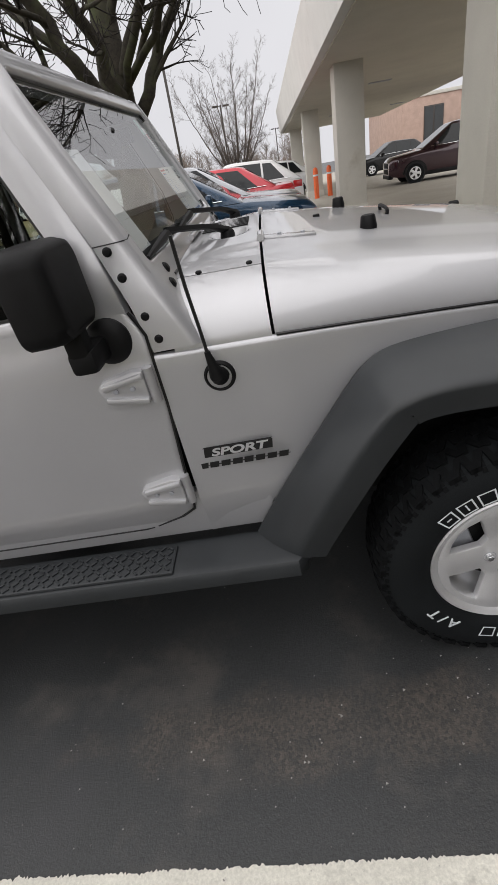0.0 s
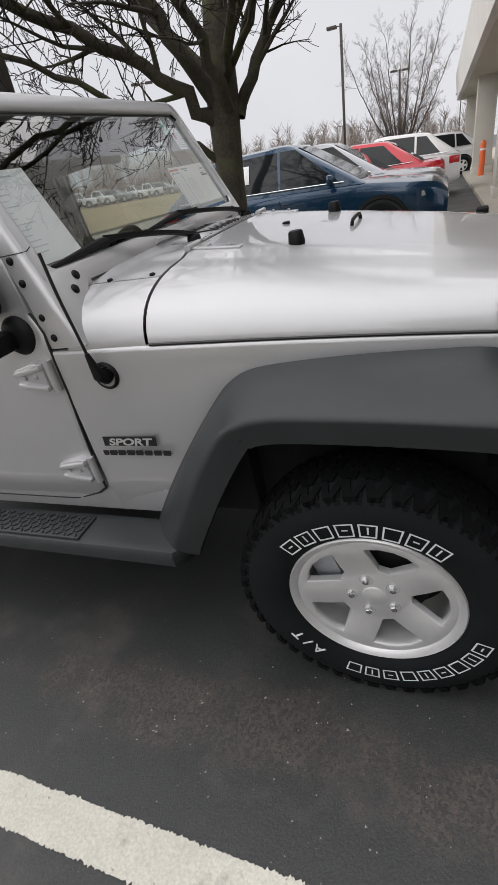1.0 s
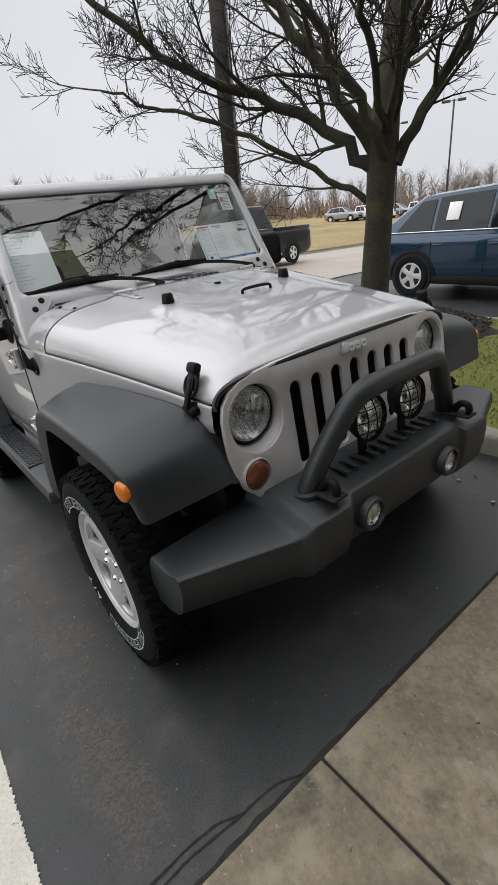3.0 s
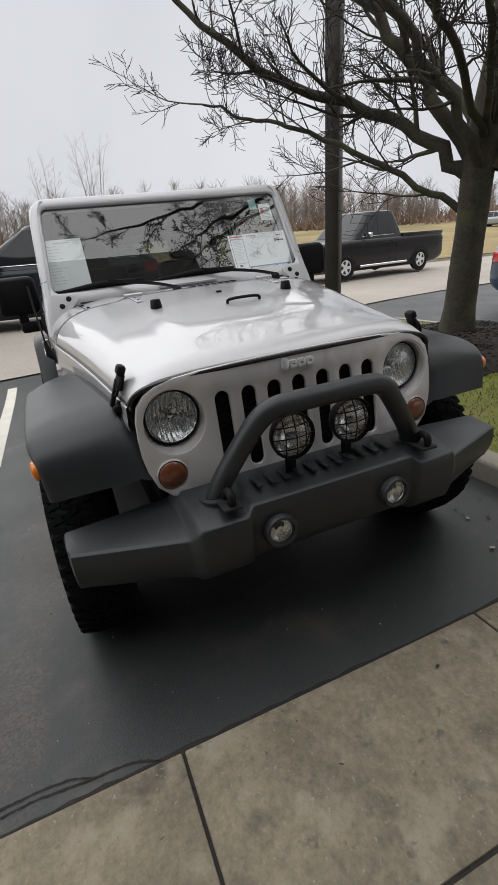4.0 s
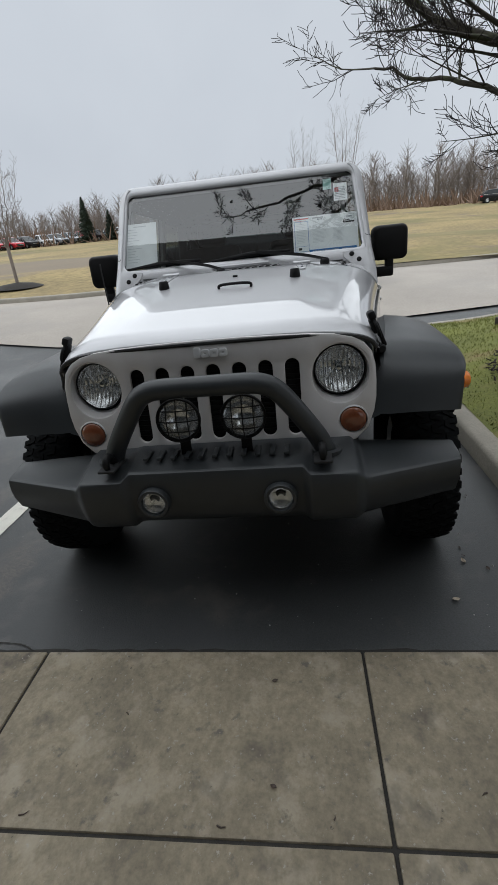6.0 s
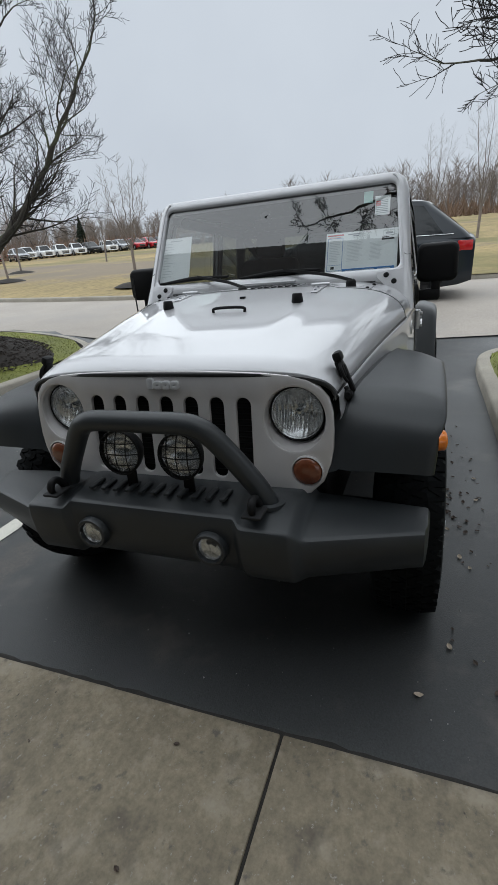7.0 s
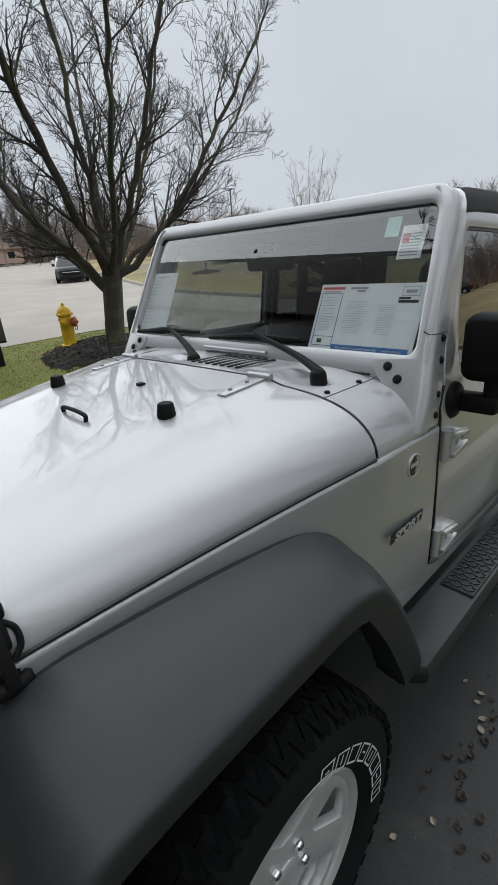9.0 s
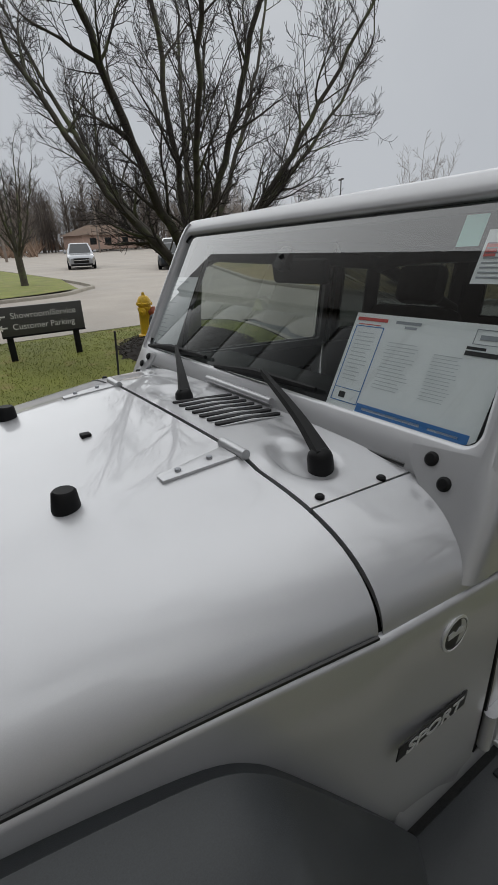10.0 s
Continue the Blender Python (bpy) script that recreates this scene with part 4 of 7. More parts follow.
    part("brake_drum", lathe(bmesh.new(), [(0.0, -0.118), (0.150, -0.118), (0.150, -0.135), (0.160, -0.19)], 32, m), DARK, rim)
    part("brake_caliper", box(bmesh.new(), (-0.16, 0.03, -0.13), (-0.08, 0.15, -0.09), 0.012, m), GREY_INK, rim)

    # lettering of the side wall: outlined blocks in place of maker's words
    def on_wall(a, r):
        return m @ Vector((r * math.cos(a), r * math.sin(a), 0.0012 - 0.10 * max(0.0, 0.30 - r) ** 1.35))
    def word(start, count, pitch, r0, r1, flip):
        bm = bmesh.new()
        for k in range(count):
            a = start + k * pitch * (-1 if not flip else 1)
            w = pitch * 0.40
            o = [(a - w, r0), (a + w, r0), (a + w, r1), (a - w, r1)]
            t = 0.0044
            ta = t / ((r0 + r1) / 2)
            gap = (k * 7) % 3
            i = [(a - w + ta, r0 + t), (a + w - ta, r0 + t), (a + w - ta, r1 - t), (a - w + ta, r1 - t)]
            ov, iv = [bm.verts.new(on_wall(*p)) for p in o], [bm.verts.new(on_wall(*p)) for p in i]
            for q in range(4):
                bm.faces.new((ov[q], ov[(q + 1) % 4], iv[(q + 1) % 4], iv[q]))
            if gap == 0:
                b0 = [(a - w * 0.35, (r0 + r1) / 2 - t / 2), (a + w * 0.35, (r0 + r1) / 2 - t / 2), (a + w * 0.35, (r0 + r1) / 2 + t / 2), (a - w * 0.35, (r0 + r1) / 2 + t / 2)]
                bm.faces.new([bm.verts.new(on_wall(*p)) for p in b0])
            elif gap == 1:
                b0 = [(a - ta / 2, r0 + 2.2 * t), (a + ta / 2, r0 + 2.2 * t), (a + ta / 2, r1 - 2.2 * t), (a - ta / 2, r1 - 2.2 * t)]
                bm.faces.new([bm.verts.new(on_wall(*p)) for p in b0])
        ob = part("side_wall_letters", bm, WHITE_INK, ty)
    return word


for xw in (0.0, -2.424):
    for s in (-1, 1):
        w = root("wheel", Matrix(), "off-road wheel", "wheel")
        w.parent = offroader
        for key in ("label", "category"):
            del w[key]
        m = pose(xw, s * 0.955, 0.392, 90 if s < 0 else -90, 0, 0) @ pose(0, 0, 0, 0, 0, 18 if s < 0 else 140)
        word = wheel(w, m)
        base = math.pi / 2
        word(radians(137 - 22), 8, radians(11.2), 0.268, 0.311, False)
        word(radians(-16 - 22), 9, radians(10.6), 0.268, 0.311, False)
        for ch, deg in (("A", -124), ("/", -132), ("T", -140)):
            q = radians(deg - 22)
            lettering(ch, 0.052, WHITE_INK, m @ Matrix.Translation((0.288 * math.cos(q), 0.277 * math.sin(q), -0.001)) @ Matrix.Rotation(q - math.pi / 2, 4, "Z"), w, "side_wall_letters", 0.0015, 1.0, 0.0)
    part("wheel_liner", B((xw - 0.47, -0.70, 0.45), (xw + 0.40, 0.70, 0.86), 0.05), DARK, offroader) if xw < 0 else None

# ---- screen frame and glass ----
DU = Vector((-0.408, 0, 0.913))
DN = Vector((0.913, 0, 0.408))


def on_screen(u, v, w):
    """u across, v up the slope from the lower edge of the glass, w into the car."""
    return Vector((-0.838, 0, 1.335)) + DU * v + Vector((0, u, 0)) - DN * w


def screen_ring(u, lo, hi, r, taper):
    """A rounded outline in the screen's plane, narrower towards the top."""
    return [(y * (1 - taper * clampf(v / 0.48, 0, 1.1)), v) for y, v in rounded(-u, u, lo, hi, r, 6)]


part("windshield_frame", plate(bmesh.new(), screen_ring(0.757, -0.058, 0.517, 0.06, 0.060), [screen_ring(0.730, 0.004, 0.480, 0.042, 0.060)], lambda u, v, w: on_screen(u, v, w - 0.014), 0.055, 0.010), SILVER, offroader, "", 50)
part("windshield_seal", plate(bmesh.new(), screen_ring(0.734, 0.0, 0.484, 0.044, 0.060), [screen_ring(0.720, 0.014, 0.470, 0.036, 0.060)], lambda u, v, w: on_screen(u, v, w - 0.004), 0.01), BLACK_INK, offroader)
scr = part("windshield", plate(bmesh.new(), screen_ring(0.731, 0.003, 0.481, 0.043, 0.060), [], lambda u, v, w: on_screen(u, v, w + 0.004), 0.005), GLASS, offroader, "flat windshield glass reflecting branches and sky")
scr.visible_shadow = False
# the pane's inner side and edge only let light through; the outer side mirrors
scr.data.materials.append(glass("clear_pane_side", (0.99, 0.99, 0.99), 0.0))
for f in scr.data.polygons:
    f.material_index = 0 if f.normal.dot(DN) > 0.7 else 1
for s in (-1, 1):
    # pillar: one smooth casting from the glass edge round to the door gap, widening into a foot
    bm = bmesh.new()
    rows, seam_row = [], None
    for z, xr, yo, ui in ((1.150, -0.868, 0.794, 0.770), (1.175, -0.872, 0.793, 0.740), (1.20, -0.876, 0.792, 0.712), (1.23, -0.882, 0.790, 0.678), (1.26, -0.888, 0.787, 0.645), (1.29, -0.897, 0.783, 0.612), (1.305, -0.901, 0.781, 0.600), (1.325, -0.908, 0.778, 0.600), (1.338, -0.913, 0.776, 0.732),
                          (1.36, -0.920, 0.773, 0.731), (1.41, -0.936, 0.768, 0.726), (1.412, -0.937, 0.768, 0.726), (1.55, -0.992, 0.757, 0.712), (1.68, -1.044, 0.746, 0.698), (1.735, -1.066, 0.739, 0.692), (1.765, -1.078, 0.732, 0.684), (1.787, -1.088, 0.720, 0.672), (1.800, -1.094, 0.704, 0.655)):
        v = (z - 1.335) / 0.913
        f = on_screen(0, v, -0.0195)
        fu = min(yo - 0.030, 0.742)
        pts = [on_screen(min(ui, fu - 0.012), v, -0.004), on_screen(min(ui + 0.004, fu - 0.008), v, -0.0185), on_screen(fu - 0.004, v, -0.0195), Vector((f.x - 0.003, yo - 0.020, z)), Vector((f.x - 0.009, yo - 0.010, z)), Vector((f.x - 0.018, yo - 0.003, z)), Vector((f.x - 0.032, yo, z)), Vector((xr, yo, z)), Vector((xr, yo - 0.05, z))]
        rows.append([Vector((p.x, s * p.y, p.z)) for p in pts])
    loft(bm, rows)
    pil = part("windshield_pillar", bm, SILVER, offroader, "", 55)
    part("pillar_seam", tube(bmesh.new(), [p + Vector((0.0006, s * 0.0006, 0)) for p in rows[10][2:8]], 0.0014, 6), BLACK_INK, pil)
    for u, v in ((0.652, -0.027), (0.692, -0.062)):
        part("screen_bolt", lathe(bmesh.new(), [(0.014, -0.006), (0.014, 0.002), (0.009, 0.007), (0, 0.0075)], 14, Matrix.Translation(on_screen(s * u, v, -0.019)) @ pose(0, 0, 0, 0, 66, 0)), BLACK, offroader)
    for x, z in ((-0.905, 1.395), (-0.889, 1.335), (-0.862, 1.240), (-0.845, 1.182)):
        yo = 0.794 - 0.1 * max(0, z - 1.17)
        part("screen_bolt", lathe(bmesh.new(), [(0.011, -0.01), (0.011, 0.002), (0.007, 0.006), (0, 0.0065)], 14, pose(x, s * yo, z, -90 * s, 0, 0)), BLACK, offroader)
part("cowl_gap", tube(bmesh.new(), [on_screen(u, -0.060 + 0.006 * abs(u), -0.013) for u in [-0.60 + 0.12 * k for k in range(11)]], 0.0045, 8), BLACK_INK, offroader)
# wipers
wipers = ((WIPER_FEET[0], (0.095, 0.026), (-0.17, 0.30)), (WIPER_FEET[1], (-0.435, 0.026), (-0.70, -0.24)))
for py, (ty_, tv), (b0, b1) in wipers:
    wp = part("wiper", lathe(bmesh.new(), [(0.027, -0.035), (0.026, 0.0), (0.023, 0.010), (0.016, 0.017), (0, 0.020)], 20, pose(-0.685, py, 1.297, 0, 10, 0)), BLACK, offroader, "black wiper with its arm and blade")
    a0 = Vector((-0.685, py + 0.008, 1.306))
    a1 = on_screen(ty_, tv + 0.012, -0.026)
    mid = a0.lerp(a1, 0.35) + Vector((0, 0, 0.010))
    bm = bmesh.new()
    pts = smooth_line([a0, mid, a1], 5)
    rows = [[p + Vector((0.0, 0, h)) + Vector((wd * d, 0, 0)) for wd, h in ((-1, -0.004), (-0.7, 0.009), (0.7, 0.009), (1, -0.004), (0, -0.008))] for p, d in zip(pts, [0.022 - 0.0015 * k for k in range(len(pts))])]
    loft(bm, rows, around=True, caps=True)
    part("arm", bm, BLACK, wp)
    part("blade", tube(bmesh.new(), [on_screen(b0, 0.016, -0.010), on_screen((b0 + b1) / 2, 0.030, -0.024), on_screen(b1, 0.034, -0.012)], [0.006, 0.014, 0.006], 8), BLACK, wp)
# papers behind the glass
def sheet(name, label, corner, across, up, prints):
    """A printed sheet on the inside of the screen: corner and size in the glass's plane."""
    u0, v0 = corner
    def at(u, v, w):
        return on_screen(u0 + u * across, v0 + v * up, 0.0125 + w)
    ob = part(name, plate(bmesh.new(), [(0, 0), (1, 0), (1, 1), (0, 1)], [], at, 0.001), PAPER, None, label)
    ob.matrix_world = LEVEL.copy()
    tagged(ob, label, "paper")
    groups = {}
    for u, v, w_, h_, m_ in prints:
        groups.setdefault(m_.name, (m_, bmesh.new()))
        plate(groups[m_.name][1], [(u, v), (u + w_, v), (u + w_, v + h_), (u, v + h_)], [], lambda a, b, c: at(a, b, -0.0008 + c * 0.5), 0.0006)
    for m_, bm in groups.values():
        part("print", bm, m_, ob)
    return ob


rng = random.Random(4)
lines = []
for k in range(14):
    lines.append((0.30 + 0.002 * k % 0.01, 0.30 + k * 0.034, 0.16 + 0.06 * rng.random(), 0.006, PALE_INK))
    lines.append((0.62, 0.30 + k * 0.034 * 0.9, 0.14 + 0.03 * rng.random(), 0.005, PALE_INK))
for k in range(13):
    lines.append((0.055, 0.32 + k * 0.040, 0.10 + 0.05 * rng.random(), 0.008, PALE_INK))
frame_bars = [(0.025, 0.09, 0.215, 0.008, BLUE_INK), (0.025, 0.865, 0.215, 0.008, BLUE_INK), (0.025, 0.09, 0.006, 0.78, BLUE_INK), (0.236, 0.09, 0.006, 0.78, BLUE_INK), (0.025, 0.225, 0.215, 0.006, BLUE_INK)]
window_sheet = sheet("price_sheet", "printed white price sheet with a blue band behind the windshield", (0.322, 0.006), 0.378, 0.231,
      frame_bars + lines + [(0.245, 0.035, 0.72, 0.085, BLUE_INK), (0.29, 0.065, 0.40, 0.026, PAPER), (0.74, 0.065, 0.17, 0.020, PAPER), (0.02, 0.925, 0.23, 0.032, RED_INK), (0.04, 0.885, 0.17, 0.008, RED_INK),
       (0.31, 0.925, 0.17, 0.028, GREY_INK), (0.38, 0.885, 0.08, 0.024, GREY_INK), (0.80, 0.83, 0.15, 0.006, GREY_INK), (0.80, 0.95, 0.15, 0.006, GREY_INK), (0.80, 0.83, 0.004, 0.12, GREY_INK), (0.946, 0.83, 0.004, 0.12, GREY_INK), (0.83, 0.87, 0.09, 0.04, GREY_INK),
       (0.78, 0.735, 0.17, 0.038, BLACK_INK), (0.78, 0.785, 0.10, 0.024, BLACK_INK), (0.08, 0.13, 0.05, 0.06, BLACK_INK)])
lines = []
for k in range(13):
    lines.append((0.10, 0.12 + k * 0.062, 0.15 + 0.35 * rng.random(), 0.010, PALE_INK))
lines += [(0.30, 0.92, 0.40, 0.018, PALE_INK)]
buyers_sheet = sheet("buyers_sheet", "white printed notice sheet behind the windshield", (-0.722, 0.036), 0.208, 0.275, lines)
tag1 = sheet("service_sticker", "small pale green sticker behind the windshield", (0.512, 0.386), 0.048, 0.064, [])
tag1.data.materials[0] = mat("mint_sticker", (0.45, 0.72, 0.66), 0.5)
tag2 = sheet("emission_tag", "small white tag with red and grey print behind the windshield", (0.572, 0.312), 0.078, 0.105, [(0.08, 0.5, 0.30, 0.25, RED_INK)] + [(0.1, 0.1 + 0.09 * k, 0.75, 0.03, GREY_INK) for k in range(8)])

# ---- doors ----
for s in (-1, 1):
    door = root("door", Matrix(), "silver half-framed door", "door")
    door.parent = offroader
    for key in ("label", "category"):
        del door[key]
    low = [(-0.878, 1.20), (-0.878, 1.05), (-0.884, 0.91), (-0.900, 0.72), (-0.920, 0.645), (-0.965, 0.605), (-1.05, 0.586), (-1.30, 0.582), (-1.84, 0.582), (-1.872, 0.60), (-1.872, 1.235), (-0.905, 1.262), (-0.890, 1.235)]
    def on_door(u, v, w):
        yo = 0.797 + 0.006 * math.sin(math.pi * clampf((v - 0.6) / 0.6)) - 0.020 * ease((0.68 - v) / 0.10) - 0.008 * ease((v - 1.15) / 0.1)
        return Vector((u, s * (yo - w), v))
    bm = bmesh.new()
    rows = []
    for k in range(23):
        v = 0.582 + (1.258 - 0.582) * k / 22
        front = -0.878 if v > 1.0 else -0.878 - 0.022 * clampf((1.0 - v) / 0.28) - (0.15 * clampf((0.66 - v) / 0.078) ** 2.2)
        front -= 0.028 * clampf((v - 1.20) / 0.06)
        us = [front + 0.004, front, front - 0.006, front - 0.02] + [front - 0.02 + (-1.85 - front) * q / 9 for q in range(1, 10)] + [-1.872]
        rows.append([on_door(u, v, 0.02 if i == 0 else (0.004 if i == 1 else 0.0)) for i, u in enumerate(us)])
    part("panel", surface(bm, rows, 0.0), SILVER, door, "", 40)
    gap = [r[1] + Vector((0.004, s * 0.003, 0)) for r in rows[::-1]] + [on_door(u, 0.578, -0.001) for u in (-1.08, -1.20, -1.40, -1.60, -1.86)]
    part("shut_line", tube(bmesh.new(), gap, 0.0042, 6), BLACK_INK, door, "dark gap round the door")
    up_out = [(-0.905, 1.255), (-1.872, 1.255), (-1.880, 1.30), (-1.860, 1.72), (-1.835, 1.748), (-1.10, 1.752), (-1.075, 1.735), (-1.055, 1.70), (-0.995, 1.545), (-0.940, 1.405)]
    up_in = [(-1.035, 1.285), (-1.80, 1.285), (-1.815, 1.30), (-1.80, 1.68), (-1.78, 1.700), (-1.150, 1.704), (-1.125, 1.69), (-1.112, 1.66), (-1.035, 1.45), (-1.018, 1.33), (-1.022, 1.297)]
    def on_upper(u, v, w):
        return Vector((u, s * (0.789 - 0.075 * clampf((v - 1.255) / 0.5) - w), v))
    part("window_frame", plate(bmesh.new(), up_out, [up_in], on_upper, 0.04, 0.005), SILVER, door, "", 40)
    part("window_seal", plate(bmesh.new(), up_in, [[(-1.42 + (u + 1.42) * 0.965, 1.49 + (v - 1.49) * 0.94) for u, v in up_in]], lambda u, v, w: on_upper(u, v, w + 0.008), 0.01), BLACK_INK, door)
    part("pane", plate(bmesh.new(), [(-1.42 + (u + 1.42) * 0.985, 1.49 + (v - 1.49) * 0.98) for u, v in up_in], [], lambda u, v, w: on_upper(u, v, w + 0.014), 0.004), DOORGLASS, door).visible_shadow = False
    for z0, lab in ((1.032, "upper"), (0.692, "lower")):
        hg = part("hinge", plate(bmesh.new(), [(-0.908, z0 + 0.012), (-0.908, z0 + 0.086), (-0.93, z0 + 0.088), (-1.015, z0 + 0.070), (-1.026, z0 + 0.060), (-1.012, z0 + 0.016), (-1.0, z0 + 0.010)], [], lambda u, v, w: Vector((u, s * (0.828 - w), v)), 0.028, 0.004), SILVER, door)
        part("knuckle", tube(bmesh.new(), [(-0.893, s * 0.812, z0 - 0.004), (-0.893, s * 0.812, z0 + 0.092)], 0.0135, 12), SILVER, hg)
        for lo, lean in ((0.006, 9.0), (0.074, -9.0)):
            part("hinge_rib", box(bmesh.new(), (-0.112, -0.012, -0.008), (0.0, 0.012, 0.008), 0.004, pose(-0.905, s * 0.826, z0 + lo + 0.004, 0, lean, 0)), SILVER, hg)
        for x in (-0.985, -0.94):
            part("hinge_screw", lathe(bmesh.new(), [(0.007, -0.003), (0.007, 0.003), (0.004, 0.004), (0, 0.004)], 10, pose(x, s * 0.829, z0 + 0.048, -90 * s, 0, 0)), GREY_INK, hg)
    part("door_handle", B((-1.80, s * 0.80 - 0.015, 1.10), (-1.68, s * 0.80 + 0.015, 1.14), 0.008), BLACK, door)
    # mirror on its arm
    mir = part("wing_mirror", lathe(bmesh.new(), [(0.058, -0.012), (0.058, 0.006), (0.050, 0.016), (0.030, 0.022), (0.0, 0.023)], 26, pose(-0.968, s * 0.792, 1.200, -90 * s, 0, 0)), BLACK, offroader, "black door mirror on a bent arm")
    part("arm", box(bmesh.new(), (-1.03, -0.02, -0.030), (-0.965, 0.120, 0.028), 0.014, pose(0, s * 0.80, 1.196) @ Matrix.Diagonal((1, s, 1, 1))), BLACK, mir)
    part("post", box(bmesh.new(), (-1.025, 0.072, 0.0), (-0.972, 0.120, 0.09), 0.012, pose(0, s * 0.80, 1.20) @ Matrix.Diagonal((1, s, 1, 1))), BLACK, mir)
    bm = bmesh.new()
    rows = []
    for d, k in ((0.0, 0.80), (0.006, 0.90), (0.03, 0.985), (0.06, 1.0), (0.10, 1.0), (0.105, 0.97), (0.100, 0.93)):
        rows.append([Vector((-0.960 - d, s * (0.900 + u * k * 1.06), 1.358 + v * k * 1.04)) for u, v in rounded(-0.098, 0.098, -0.095, 0.095, 0.035, 4)])
    loft(bm, rows, around=True)
    bm.faces.new(bm.verts[:24])
    part("shell", bm, BLACK, mir, "", 60)
    part("mirror_glass", plate(bmesh.new(), rounded(-0.088, 0.088, -0.085, 0.085, 0.03, 4), [], lambda u, v, w: Vector((-1.061 + w, s * (0.900 + u), 1.358 + v)), 0.003), CHROME, mir)

# ---- sill, step bars ----
for s in (-1, 1):
    part("sill", B((-1.90, s * 0.765 - 0.015, 0.535), (-0.66, s * 0.765 + 0.015, 0.70), 0.008), SILVER, offroader)
    bm = bmesh.new()
    rows = []
    for x, w in ((-0.575, 0.55), (-0.585, 0.80), (-0.61, 1.0), (-0.70, 1.0), (-0.90, 1.0), (-1.40, 1.0), (-2.00, 1.0), (-2.05, 0.85)):
        yi, yo = 0.79, 0.79 + 0.150 * w
        zt, zb = 0.512, 0.428
        rows.append([Vector((x, s * y, z)) for y, z in ((yi, zt), (yo - 0.03, zt - 0.002), (yo - 0.010, zt - 0.008), (yo, zt - 0.025), (yo - 0.004, zb + 0.02), (yo - 0.03, zb), (yi, zb + 0.01))])
    loft(bm, rows, around=True, caps=True)
    st = part("side_step", bm, FLARE, offroader, "black step bar with a chequered tread")
    part("step_mat", B((-1.95, s * 0.865 - 0.058, 0.505), (-0.99, s * 0.865 + 0.058, 0.5185), 0.006), FLARE, st)
    bm = bmesh.new()
    for i in range(38):
        for j in range(5):
            x, y = -1.010 - 0.0255 * i, 0.822 + 0.0215 * j
            box(bm, (-0.010, -0.0028, 0), (0.010, 0.0032, 0.0045), 0, pose(x, s * y, 0.5182, 0, 0, 45 if (i + j) % 2 else -45))
    part("tread_studs", bm, FLARE, st)

# ---- rear body, top, spare ----
for s in (-1, 1):
    side = [(-1.878, 0.545), (-1.878, 1.255), (-3.02, 1.255), (-3.08, 1.22), (-3.10, 0.70), (-3.06, 0.60), (-2.86, 0.60), (-2.80, 0.80), (-2.66, 0.93), (-2.20, 0.93), (-2.06, 0.80), (-1.99, 0.60), (-1.97, 0.545)]
    part("rear_quarter", plate(bmesh.new(), side, [], lambda u, v, w: Vector((u, s * (0.797 - 0.02 * ease((0.66 - v) / 0.1) - w), v)), 0.05, 0.008), SILVER, offroader)
    bm = bmesh.new()
    rows = []
    for x, z in smooth_line([(-1.93, 0, 0.52), (-2.02, 0, 0.72), (-2.12, 0, 0.90), (-2.22, 0, 0.985), (-2.42, 0, 1.0), (-2.62, 0, 0.985), (-2.75, 0, 0.90), (-2.86, 0, 0.70), (-2.92, 0, 0.58)], 3) and [(p.x, p.z) for p in smooth_line([(-1.93, 0, 0.52), (-2.02, 0, 0.72), (-2.12, 0, 0.90), (-2.22, 0, 0.985), (-2.42, 0, 1.0), (-2.62, 0, 0.985), (-2.75, 0, 0.90), (-2.86, 0, 0.70), (-2.92, 0, 0.58)], 3)]:
        c = Vector((-2.42, 0, 0.5))
        d = (Vector((x, 0, z)) - c)
        rows.append([Vector((c.x + d.x * k, s * y, c.z + d.z * k)) for y, k in ((0.79, 1.08), (0.84, 1.07), (0.90, 1.03), (0.925, 1.0), (0.936, 0.97), (0.936, 0.86), (0.93, 0.84), (0.80, 0.84))])
    loft(bm, rows)
    part("rear_flare", bm, FLARE, offroader, "grained black plastic wheel flare", 50)
    part("tail_lamp", B((-3.13, s * 0.72 - 0.05, 0.86), (-3.09, s * 0.72 + 0.05, 1.04), 0.008), mat("red_lens", (0.4, 0.01, 0.01), 0.15), offroader)
part("tailgate", B((-3.10, -0.78, 0.60), (-3.05, 0.78, 1.255), 0.01), SILVER, offroader)
part("rear_bumper", B((-3.28, -0.80, 0.46), (-3.06, 0.80, 0.62), 0.03), FLARE, offroader)
bm = bmesh.new()
rows = []
for x, zt, drop in ((-1.066, 1.800, 0.0), (-1.095, 1.816, 0.0), (-1.20, 1.826, 0), (-1.50, 1.832, 0), (-1.86, 1.836, 0), (-2.30, 1.824, 0), (-2.80, 1.80, 0), (-3.00, 1.77, 0), (-3.05, 1.70, 0)):
    rows.append([Vector((x, y, zt - d)) for y, d in ((-0.722, 0.080), (-0.715, 0.040), (-0.69, 0.012), (-0.60, 0.0), (-0.3, -0.004), (0, -0.006), (0.3, -0.004), (0.60, 0.0), (0.69, 0.012), (0.715, 0.040), (0.722, 0.080))])
loft(bm, rows)
top = part("soft_top", bm, CANVAS, offroader, "black folding soft top")
